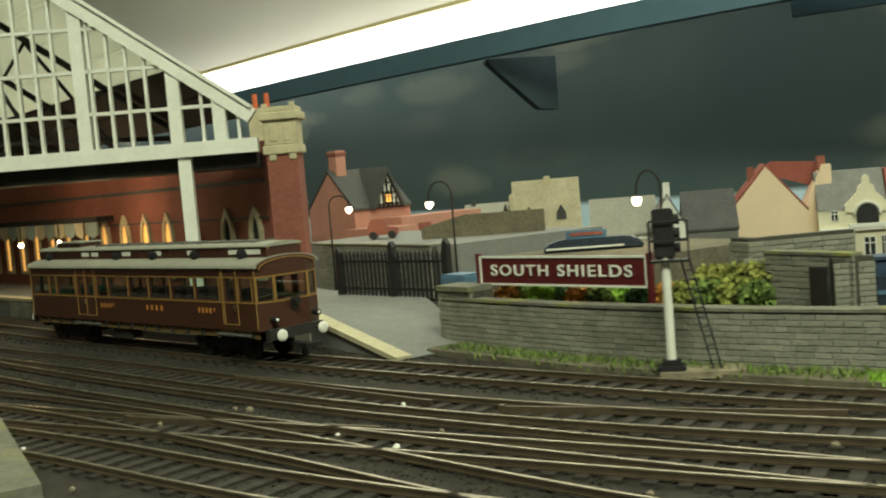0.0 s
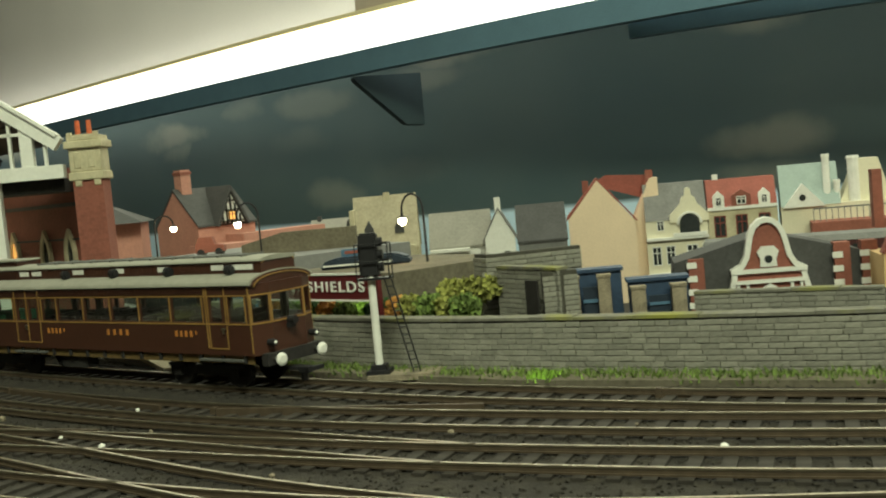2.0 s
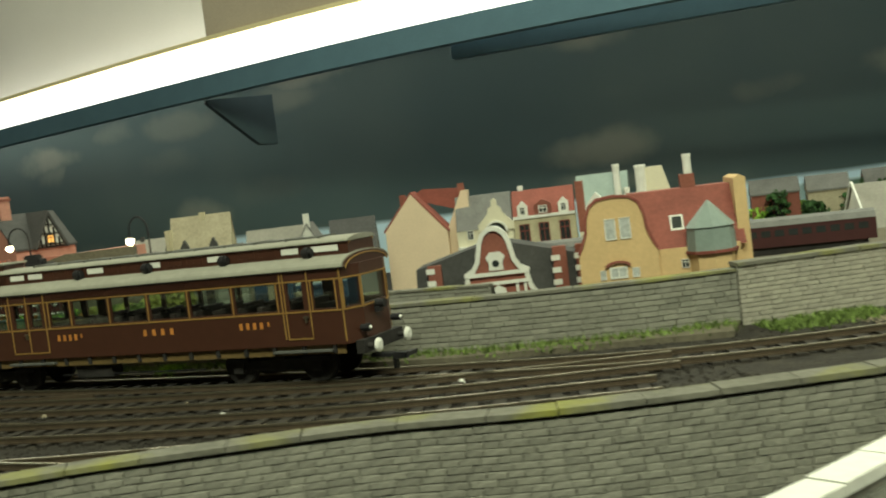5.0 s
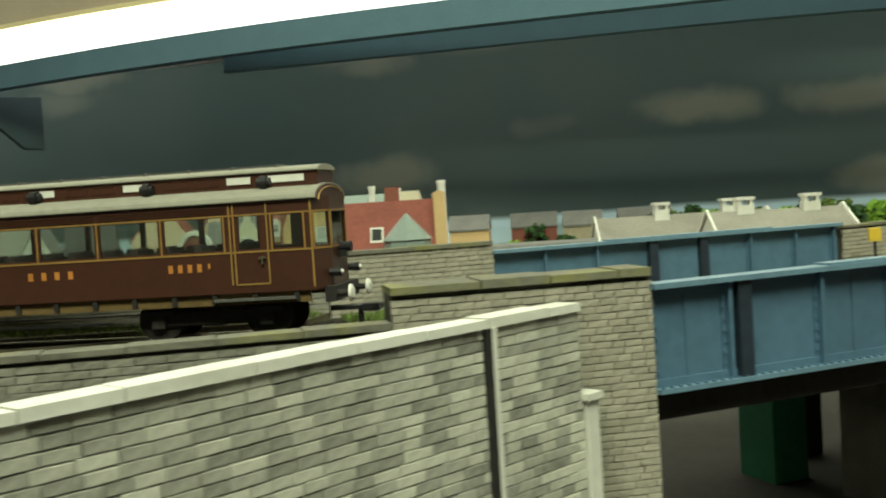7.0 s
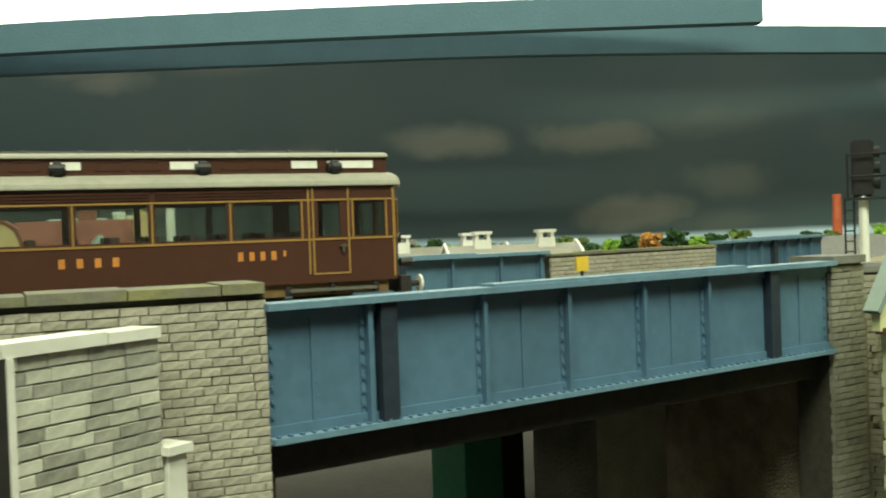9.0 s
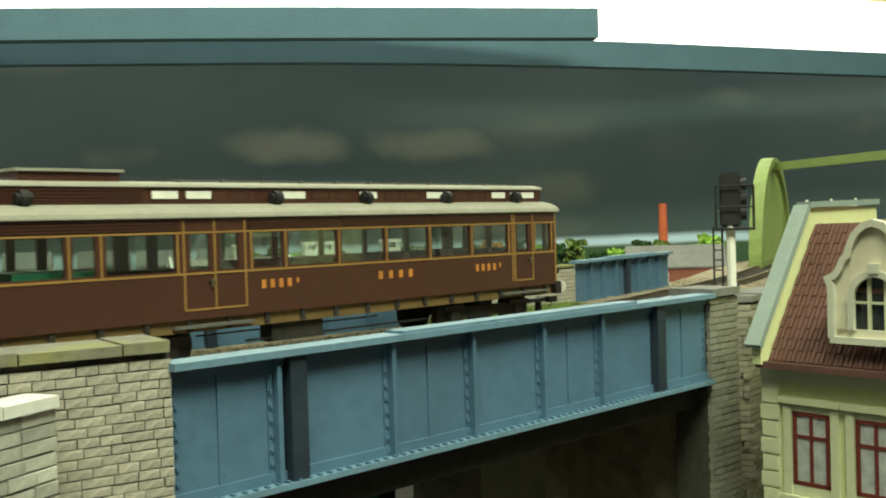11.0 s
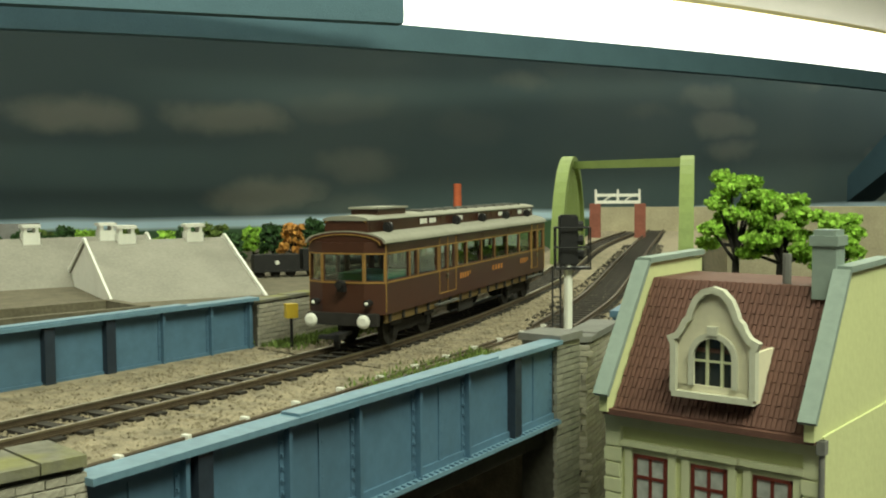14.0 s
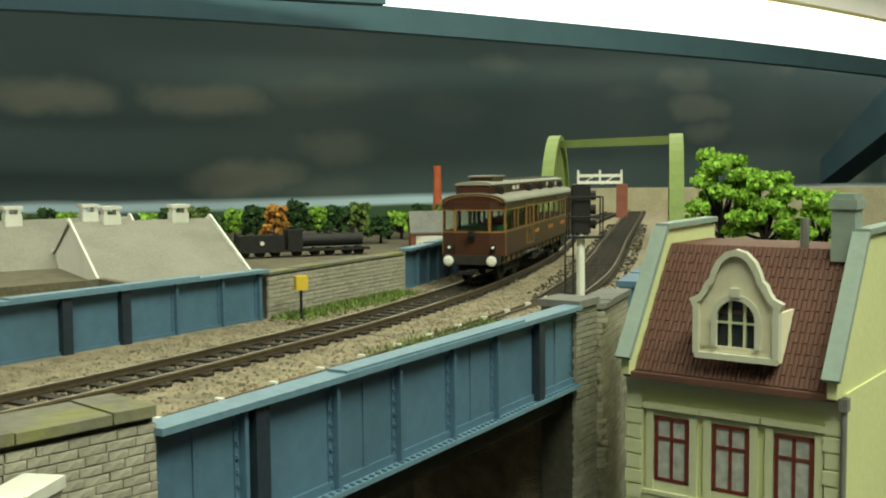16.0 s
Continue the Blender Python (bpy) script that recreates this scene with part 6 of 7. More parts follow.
# ---------------------------------------------------------------- things on the terrace behind the yard wall
def bush(name, c, r, n, material, label, seed, cat="bush"):
    rr = random.Random(seed)
    verts, faces = [], []
    for _ in range(n):
        d = Vector((rr.gauss(0, 1), rr.gauss(0, 1), rr.gauss(0, 0.8))).normalized() * (rr.uniform(0.55, 1.05))
        p = Vector(c) + Vector((d.x * r[0], d.y * r[1], d.z * r[2]))
        s = rr.uniform(0.0006, 0.0016)
        q = Euler((rr.uniform(0, 6), rr.uniform(0, 6), rr.uniform(0, 6))).to_matrix()
        o = len(verts)
        verts += [p + q @ Vector(v) * s for v in ((-1, -0.6, 0), (1, -0.6, 0.2), (0.8, 0.7, 0), (-0.8, 0.6, 0.3))]
        faces.append([o, o + 1, o + 2, o + 3])
    me = bpy.data.meshes.new(name)
    me.from_pydata(verts, [], faces)
    me.materials.append(material)
    return tagged(new(name, me), label, cat)


rng = random.Random(8)
for i in range(13):
    t = i / 12
    m = (M_LEAFO, M_LEAFD, M_LEAF, M_GRASS)[(i * 3) % 4] if i < 9 else (M_GRASS, M_YGREEN)[i % 2]
    bush("bush", (-0.253 + t * 0.112, 0.366 - t * 0.028 + rng.uniform(-0.004, 0.004), 0.0185 + (0.002 if i > 8 else 0)), (0.007, 0.006, 0.006), 420, m, "low autumn-coloured shrub behind the stone wall", 30 + i)
for i in range(4):
    bush("bush", (-0.170 + i * 0.011, 0.395 + 0.005 * i, 0.021), (0.009, 0.008, 0.006), 500, M_YGREEN, "pale yellow-green shrub behind the wall", 60 + i)

stone_wall("ruin_wall", [(-0.150, 0.400), (-0.112, 0.376)], 0.0, 0.030, 0.005, 0.0023, 0.007, M_STONE, M_MORTAR, "broken grey stone yard wall", coping=(0.0012, 0.0008, M_COPING), near=(-0.12, 0.38), limit=120)
stone_wall("ruin_wall", [(-0.168, 0.416), (-0.158, 0.408), (-0.118, 0.434)], 0.0, 0.036, 0.005, 0.0023, 0.007, M_STONE, M_MORTAR, "broken grey stone yard wall", near=(-0.14, 0.42), limit=120)
stone_wall("ruin_wall", [(-0.119, 0.3745), (-0.105, 0.3815)], 0.0, 0.0295, 0.005, 0.0023, 0.007, M_STONE, M_MORTAR, "short stone wall with a dark doorway", near=(-0.11, 0.38), limit=60)
bm = bmesh.new()
box(bm, 0, 0.0085, -0.001, 0.0, 0.0, 0.026)
single("doorway", bm, M_SOOT, "dark plank door in the stone wall", "door", m=pose(-0.1285, 0.3795, 0, 0, 0, -32))
stone_wall("back_lane_wall", [(-0.058, 0.400), (-0.02, 0.399), (0.02, 0.394)], 0.0, 0.0138, 0.005, 0.0023, 0.007, M_STONE, M_MORTAR, "long grey stone wall behind the yard wall", coping=(0.0012, 0.0008, M_COPING), near=(0.0, 0.39), limit=250)
for x, y, w in ((-0.1105, 0.3835, 0.0052), (-0.0975, 0.3872, 0.0055), (-0.0835, 0.3905, 0.0062), (-0.0665, 0.3955, 0.0062)):
    bm = bmesh.new()
    box(bm, 0, w, 0, w, 0, 0.0246 if x < -0.09 else 0.0182)
    box(bm, -0.0004, w + 0.0004, -0.0004, w + 0.0004, 0.0246 if x < -0.09 else 0.0182, 0.0258 if x < -0.09 else 0.0194)
    single("gate_pier", bm, M_BALLAST2, "square grey concrete gate pier", "gate pier", group="gate piers", m=pose(x, y, 0, 0, 0, 18))
for x, y, h in ((-0.1035, 0.3900, 0.0262), (-0.0752, 0.3965, 0.0205)):
    root = thing("gate", pose(x, y, 0, 0, 0, 18), "blue painted yard gate with a shed behind", "gate")
    bx("gate_leaf", (-0.002, 0.007, 0, 0.001, 0, h - 0.006), M_NAVY, root)
    bx("gate_rail", (-0.002, 0.007, -0.0006, 0.0, h * 0.5, h * 0.56), M_BLUE, root)
    bx("shed", (-0.010, 0.016, 0.006, 0.016, 0, h), M_SHED, root)
    bx("shed_roof", (-0.011, 0.017, 0.005, 0.017, h, h + 0.0014), M_SHED, root)
bm = bmesh.new()
prism(bm, [(0, 0), (0.050, 0), (0.049, 0.0035), (0.042, 0.0062), (0.010, 0.0062), (0.002, 0.004)], 0, 0.014, "y")
bmesh.ops.bevel(bm, geom=list(bm.edges), offset=0.001, segments=2, affect="EDGES")
vn = thing("delivery_van", pose(-0.262, 0.425, 0.0315, 0, 0, 20), "blue delivery vehicle roof seen over the sign", "van")
part("body", bm, M_NAVY, vn)
bx("white_stripe", (0.002, 0.040, -0.0004, 0, 0.0015, 0.0024), M_WHITE, vn)
bx("roof_board", (0.012, 0.032, 0.004, 0.006, 0.0062, 0.0102), M_BLUE, vn)
bx("lettering_bars", (0.014, 0.030, 0.0036, 0.004, 0.0076, 0.0092), M_REDROOF, vn)
bm = bmesh.new()
ribbon(bm, grid_pts([(-0.29, 0.42), (-0.2, 0.39)]), grid_pts([(-0.24, 0.50), (-0.16, 0.46)]), 0.0, 0.0315)
single("terrace", bm, M_DIRT, "raised stone terrace behind the sign", "terrace", kind="structure")
car = thing("motor_car", pose(-0.475, 0.600, 0.032, 0, 0, 25), "small vintage red and black motor car", "car")
bm = bmesh.new()
prism(bm, [(0, 0.003), (0.022, 0.003), (0.022, 0.008), (0.015, 0.009), (0.013, 0.015), (0.003, 0.015), (0.0, 0.009)], 0, 0.010, "y")
part("body", bm, M_REDBRICK, car)
for x in (0.004, 0.018):
    bm = bmesh.new()
    tube(bm, (x, -0.001, 0.003), (x, 0.011, 0.003), 0.003, seg=12)
    part("wheel", bm, M_BLACK, car)
bm = bmesh.new()
ribbon(bm, grid_pts([(-0.54, 0.59), (-0.36, 0.52)]), grid_pts([(-0.50, 0.70), (-0.30, 0.62)]), 0.0, 0.032)
single("forecourt", bm, M_TARMAC, "raised station forecourt", "forecourt", kind="structure")
bm = bmesh.new()
prism(bm, [(0, 0), (0.085, 0), (0.085, 0.022), (0.03, 0.022), (0.0, 0.015)], 0, 0.006, "y")
single("ramp_wall", bm, M_DIRT, "brown concrete ramp wall by the forecourt", "wall", kind="structure", m=pose(-0.415, 0.575, 0.025, 0, 0, 20))


# ---------------------------------------------------------------- station
def station():
    rz = 211.8
    root = thing("train_shed", pose(-0.428, 0.418, 0, 0, 0, rz), "white glazed train shed gable with iron roof behind", "train shed")
    Z, S, W = 0.1005, 0.74, 0.36
    def top(x):
        return 0.1165 + S * min(x, W - x)
    def bar(name, a, b, w, y0=-0.004, y1=0.0015, material=M_WHITE):
        bm = bmesh.new()
        band(bm, [a, b], y0, y1, w)
        return part(name, bm, material, root)
    bx("tie_beam", (-0.002, W, -0.006, 0.003, Z - 0.004, Z + 0.004), M_WHITE, root, "white tie beam")
    bar("rafter", (0, top(0)), (W / 2, top(W / 2)), 0.0085, -0.006, 0.003)
    bar("rafter", (W / 2, top(W / 2)), (W, top(0)), 0.0085, -0.006, 0.003)
    bar("rafter_moulding", (0, top(0) + 0.005), (W / 2, top(W / 2) + 0.005), 0.002, -0.007, 0.0045)
    for x in (0.018, 0.042, 0.092, 0.15, 0.21, 0.268, 0.318):
        bx("mullion", (x - 0.0035, x + 0.0035, -0.005, 0.002, Z, top(x)), M_WHITE, root)
    for i in range(1, 40):
        x = i * 0.0098 - 0.002
        if min(abs(x - q) for q in (0.018, 0.042, 0.092, 0.15, 0.21, 0.268, 0.318)) > 0.005 and top(x) - Z > 0.014:
            bx("glazing_bar", (x - 0.0008, x + 0.0008, -0.003, 0.001, Z, top(x) - 0.003), M_WHITE, root)
    for k in range(1, 6):
        z = Z + 0.0235 * k
        x0 = (z - 0.1165) / S + 0.004
        bx("transom", (max(0.004, x0), W - max(0.004, x0), -0.003, 0.001, z - 0.0009, z + 0.0009), M_WHITE, root)
    bx("column", (0.036, 0.043, -0.006, 0.001, 0.0115, Z - 0.004), M_WHITE, root, "white iron column")
    # added black slab that stands for the shade below the white beam
    bx("valance", (0.0, W, -0.05, -0.006, Z - 0.012, Z - 0.004), M_SOOT, root, "black slab for the shade under the tie beam")
    def recede(bm):
        for v in bm.verts:
            v.co.x -= 0.75 * v.co.y
    # roof slopes with glazed strips, seen from below through the gable
    D = 0.75
    for sgn in (0, 1):
        x0, x1 = (0.0, W / 2) if sgn == 0 else (W, W / 2)
        for k in range(9):
            a0, a1 = k / 9, (k + 0.93) / 9
            bm = bmesh.new()
            pa, pb = (x0 + (x1 - x0) * a0, 0.1165 + S * W / 2 * a0), (x0 + (x1 - x0) * a1, 0.1165 + S * W / 2 * a1)
            prism(bm, [pa, pb, (pb[0], pb[1] + 0.002), (pa[0], pa[1] + 0.002)], -D, -0.006, "y")
            recede(bm)
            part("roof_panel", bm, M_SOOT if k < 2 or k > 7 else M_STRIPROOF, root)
    for i in range(9):
        y = -0.07 - i * 0.08
        bm = bmesh.new()
        band(bm, [(0, 0.112), (W / 2, 0.112 + S * W / 2)], y, y + 0.003, 0.003)
        band(bm, [(W / 2, 0.112 + S * W / 2), (W, 0.112)], y, y + 0.003, 0.003)
        band(bm, [(0, 0.112), (W, 0.125)], y, y + 0.002, 0.002)
        for q in range(8):
            xa, xb = W * q / 8, W * (q + 1) / 8
            band(bm, [(xa, 0.113), (xb, top(xb) - 0.006)], y, y + 0.002, 0.0016)
            band(bm, [(xb, 0.113), (xa, top(xa) - 0.006)], y, y + 0.002, 0.0016)
        recede(bm)
        part("truss", bm, M_SOOT, root, "dark iron roof truss")
    # brick pier with its stone cap
    pr = thing("brick_pier", pose(-0.4155, 0.432, 0, 0, 0, 25) @ Matrix.Diagonal((0.66, 0.66, 1, 1)), "red brick pier with a carved buff stone cap", "pier")
    bx("shaft", (-0.0165, 0.010, -0.012, 0.012, 0.0, 0.096), M_REDBRICK, pr)
    bm = bmesh.new()
    for i in range(42):
        z = 0.005 + i * 0.00215
        for j in range(5):
            x = -0.0165 + (j + (0.5 if i % 2 else 0)) * 0.0053
            if x + 0.0048 < 0.0102:
                box(bm, x + 0.0002, x + 0.0049, -0.0123, -0.0118, z, z + 0.0018)
    tagged(part("brick_courses", bm, M_REDBRICK, pr), kind="stuff")
    for d in ((-0.019, 0.0125, -0.0145, 0.0145, 0.094, 0.099), (-0.0175, 0.011, -0.013, 0.013, 0.099, 0.113), (-0.0205, 0.014, -0.016, 0.016, 0.113, 0.1175), (-0.018, 0.0115, -0.0135, 0.0135, 0.1175, 0.1205), (-0.014, -0.008, -0.0138, -0.012, 0.0905, 0.095), (0.003, 0.009, -0.0138, -0.012, 0.0905, 0.095), (-0.013, -0.0065, -0.0138, -0.012, 0.101, 0.111), (-0.0005, 0.006, -0.0138, -0.012, 0.101, 0.111)):
        bm = bmesh.new()
        box(bm, *d)
        bmesh.ops.bevel(bm, geom=list(bm.edges), offset=0.0006, segments=1, affect="EDGES")
        part("cap_stone", bm, M_CREAM, pr)
    for x in (-0.015, 0.0085):
        bx("cap_block", (x - 0.002, x + 0.002, -0.014, -0.010, 0.1205, 0.1225), M_CREAM, pr)
    # brick station wall with arched windows
    wl = thing("station_wall", pose(-0.432, 0.4425, 0, 0, 0, 161.5), "red brick station wall with pointed arched windows", "wall", kind="structure")
    L = 0.62
    bx("brickwork", (0, L, -0.012, 0, 0.0115, 0.104), M_REDBRICK, wl)
    bx("string_course", (0, L, -0.0002, 0.0014, 0.0795, 0.082), M_SLATED, wl)
    bx("string_course", (0, L, -0.0002, 0.0012, 0.058, 0.0592), M_SLATED, wl)
    for i in range(15):
        x = 0.022 + i * 0.032 + (0.012 if i > 1 else 0)
        arch = [(x, 0.022), (x + 0.011, 0.022), (x + 0.011, 0.051), (x + 0.0095, 0.057), (x + 0.0055, 0.063), (x + 0.0015, 0.057), (x, 0.051)]
        bm = bmesh.new()
        band(bm, arch + [arch[0]], -0.0005, 0.0022, 0.0028)
        w_ = new("window")
        w_.parent = wl
        w_.empty_display_size = 0.004
        part("stone_surround", bm, M_CREAM, w_)
        bm = bmesh.new()
        prism(bm, arch, 0.0001, 0.0007, "y")
        part("pane", bm, M_WINGLOW if i >= 2 else M_PANE, w_, "warmly lit pane" if i >= 2 else "dark pane")
    bx("drainpipe", (0.006, 0.009, 0, 0.003, 0.0115, 0.1), M_REDROOF, wl)
    # platform canopy with its lamps, on the far left
    cn = thing("platform_canopy", pose(-0.62, 0.47, 0, 0, 0, 161.5), "cream platform canopy with a fretted valance", "canopy")
    bx("roof", (0.03, 0.5, -0.10, -0.02, 0.062, 0.066), M_SOOT, cn)
    for i in range(24):
        x = 0.03 + i * 0.019
        bm = bmesh.new()
        prism(bm, [(x, 0.062), (x + 0.0175, 0.062), (x + 0.0175, 0.0535), (x + 0.00875, 0.050), (x, 0.0535)], -0.021, -0.0195, "y")
        part("valance_board", bm, M_CREAM if i % 2 else M_GREYG, cn)
    for x in (0.05, 0.16, 0.28):
        bx("column", (x, x + 0.003, -0.06, -0.057, 0.0115, 0.062), M_SOOT, cn)
    bx("warm_back_wall", (0.0, 0.5, -0.103, -0.100, 0.0115, 0.062), M_PEACH, cn)
    for x, z in ((0.03, 0.047), (0.075, 0.048), (0.15, 0.047)):
        lp = thing("platform_lamp", pose(-0.62, 0.47, 0, 0, 0, 161.5) @ Matrix.Translation((x, -0.01, 0)), "small hanging platform lamp, lit", "lamp", "platform lamps")
        bm = bmesh.new()
        tube(bm, (0, 0, z), (0, 0, 0.064), 0.0005, seg=6)
        part("rod", bm, M_BLACK, lp)
        bm = bmesh.new()
        ball(bm, Vector((0, 0, z)), 0.0022, 8)
        part("globe", bm, M_GLOW, lp, "glowing globe", smooth=True)
    ch = thing("chimney_stack", pose(-0.50, 0.52, 0.10, 0, 0, 25), "buff chimney stack with two orange pots", "chimney")
    bx("stack", (-0.008, 0.008, -0.006, 0.006, -0.10, 0.030), M_CREAM, ch)
    for x in (-0.004, 0.004):
        bm = bmesh.new()
        tube(bm, (x, 0, 0.030), (x, 0, 0.040), 0.002, 0.0017, 8)
        part("pot", bm, M_ORCHIM, ch)


M_STRIPROOF = mat("obscured_roof_glazing", (0.7, 0.7, 0.62), 0.6, var=0.15, scale=60)
nt = M_STRIPROOF.node_tree
tl, mix = nt.nodes.new("ShaderNodeBsdfTranslucent"), nt.nodes.new("ShaderNodeMixShader")
tl.inputs[0].default_value = (0.85, 0.86, 0.78, 1)
mix.inputs[0].default_value = 0.65
nt.links.new(nt.nodes["Principled BSDF"].outputs[0], mix.inputs[1])
nt.links.new(tl.outputs[0], mix.inputs[2])
nt.links.new(mix.outputs[0], nt.nodes["Material Output"].inputs[0])
station()
# low platform end near the camera
bm = bmesh.new()
prism(bm, [(-0.335, 0.163), (-0.257, 0.1115), (-0.270, 0.088), (-0.40, 0.10), (-0.47, 0.16), (-0.43, 0.215)], -0.004, 0.0105, "z")
single("island_platform", bm, M_COPING, "weathered buff stone end of a second platform", "platform", kind="structure")


# ---------------------------------------------------------------- beyond the bridge
def warehouse(m, w, d, eave, ridge, vents):
    root = plain_house("warehouse", m, w, d, -0.08, eave, ridge, M_WHITE, M_PALEROOF, "whitewashed warehouse with a weathered pale grey roof")
    for x in vents:
        v = new("roof_vent")
        v.parent = root
        v.empty_display_size = 0.004
        bm = bmesh.new()
        box(bm, x, x + 0.016, d / 2 - 0.008, d / 2 + 0.008, ridge - 0.004, ridge + 0.008)
        box(bm, x + 0.001, x + 0.004, d / 2 - 0.007, d / 2 + 0.007, ridge + 0.008, ridge + 0.013)
        box(bm, x + 0.012, x + 0.015, d / 2 - 0.007, d / 2 + 0.007, ridge + 0.008, ridge + 0.013)
        part("vent_body", bm, M_WHITE, v)
        bm = bmesh.new()
        box(bm, x - 0.001, x + 0.017, d / 2 - 0.009, d / 2 + 0.009, ridge + 0.013, ridge + 0.016)
        part("vent_cap", bm, M_WHITE, v)
    s = d / 2
    band_pts = [(-0.002, eave), (s, ridge + 0.002), (d + 0.002, eave)]
    for (a, b), (c, e) in zip(band_pts, band_pts[1:]):
        l = math.hypot(c - a, e - b)
        for x in (-0.002, w):
            mm = Matrix.Translation((x, a, b)) @ Matrix.Rotation(math.atan2(e - b, c - a), 4, "X")
            bm = bmesh.new()
            box(bm, 0, 0.002, 0, l, 0, 0.004, mm)
            part("bargeboard", bm, M_WHITE, root)
    return root


warehouse(pose(0.336, 0.902, 0, 0, 0, 6), 0.130, 0.25, -0.042, 0.0105, (0.028, 0.092))
warehouse(pose(0.225, 1.03, 0, 0, 0, 10), 0.19, 0.20, -0.066, 0.009, (0.065, 0.14))
bm = bmesh.new()
box(bm, 0, 0.12, 0, 0.05, -0.08, -0.018)
box(bm, -0.002, 0.122, -0.002, 0.002, -0.018, -0.0125)
box(bm, -0.002, 0.122, 0.048, 0.052, -0.018, -0.0125)
box(bm, 0.116, 0.122, 0.0, 0.05, -0.018, -0.0125)
single("coal_bunker", bm, M_DIRT, "weathered brown timber coal stage", "coal stage", m=pose(0.22, 0.66, 0, 0, 0, 20))

bm = bmesh.new()
ribbon(bm, grid_pts([(-0.15, 0.80), (0.30, 0.80), (0.50, 0.72), (0.68, 0.90), (0.95, 1.25)]), grid_pts([(-0.15, 0.98), (0.30, 1.5), (0.5, 1.58), (0.8, 1.6), (1.1, 1.6)]), -0.08, -0.034)
single("siding_ground", bm, M_DIRT, "earth level with carriage sidings", "ground", kind="structure")


M_COACH = mat("dull_maroon_paint", (0.05, 0.012, 0.012), 0.6, var=0.2)


def coach(m, label):
    root = thing("railway_coach", m, label, "railway coach", "maroon coaches")
    bx("body", (0, 0.24, 0, 0.034, 0.010, 0.036), M_COACH, root)
    bm = bmesh.new()
    prism(bm, [(-0.001, 0.036), (0.035, 0.036), (0.030, 0.043), (0.017, 0.046), (0.004, 0.043)], 0, 0.24, "x")
    part("roof", bm, M_SLATE, root)
    for i in range(14):
        bx("window", (0.008 + i * 0.0163, 0.019 + i * 0.0163, -0.0004, 0, 0.023, 0.031), M_PANE, root)
    bx("underframe", (0.01, 0.23, 0.004, 0.03, 0.0, 0.010), M_SOOT, root)


coach(pose(0.045, 0.885, -0.034, 0, 0, 3) @ Matrix.Scale(0.72, 4), "maroon railway coach standing in the sidings")
coach(pose(-0.135, 0.876, -0.034, 0, 0, 3) @ Matrix.Scale(0.72, 4), "maroon railway coach standing in the sidings")


def engine(m):
    root = thing("steam_engine", m, "black steam engine and tender in the sidings", "steam engine")
    bm = bmesh.new()
    tube(bm, (0.10, 0, 0.026), (0.205, 0, 0.026), 0.0105, 0.0105, 16)
    part("boiler", bm, M_BLACK, root)
    bx("cab", (0.078, 0.102, -0.016, 0.016, 0.010, 0.044), M_BLACK, root)
    bx("tender", (0.0, 0.072, -0.016, 0.016, 0.010, 0.036), M_BLACK, root)
    bx("running_plate", (0.0, 0.215, -0.017, 0.017, 0.009, 0.012), M_BLACK, root)
    bm = bmesh.new()
    tube(bm, (0.19, 0, 0.034), (0.19, 0, 0.045), 0.004, 0.0045, 10)
    part("chimney", bm, M_BLACK, root)
    bm = bmesh.new()
    ball(bm, Vector((0.15, 0, 0.036)), 0.0055, 10)
    part("dome", bm, M_BLACK, root)
    bm = bmesh.new()
    tube(bm, (0.036, -0.0164, 0.024), (0.036, -0.0158, 0.024), 0.0035, 0.0035, 12)
    part("tender_emblem", bm, M_WHITE, root, "small pale emblem")
    for x in (0.01, 0.035, 0.06, 0.095, 0.125, 0.15, 0.18, 0.2):
        for y in (-0.0085, 0.007):
            bm = bmesh.new()
            tube(bm, (x, y, 0.007), (x, y + 0.0016, 0.007), 0.007, seg=16)
            part("wheel", bm, M_SOOT, root)


engine(pose(0.495, 1.10, -0.034, 0, 0, -3) @ Matrix.Scale(0.66, 4))
h = plain_house("house", pose(0.71, 1.14, -0.012, 0, 0, -20), 0.11, 0.05, -0.03, -0.004, 0.018, M_REDBRICK, M_SLATE, "low brick signal works with a grey roof")
window(h, 0.006, -0.0004, -0.024, 0.04, 0.016, M_WHITE, M_PANE, (5, 1))

bm = bmesh.new()
tube(bm, (0, 0, -0.06), (0, 0, 0.0625), 0.0085, 0.0058, 16)
tube(bm, (0, 0, 0.058), (0, 0, 0.061), 0.0068, 0.0066, 16)
single("factory_chimney", bm, M_ORCHIM, "tall orange brick factory chimney", "chimney", smooth=False, m=pose(0.9228, 1.5255, 0))


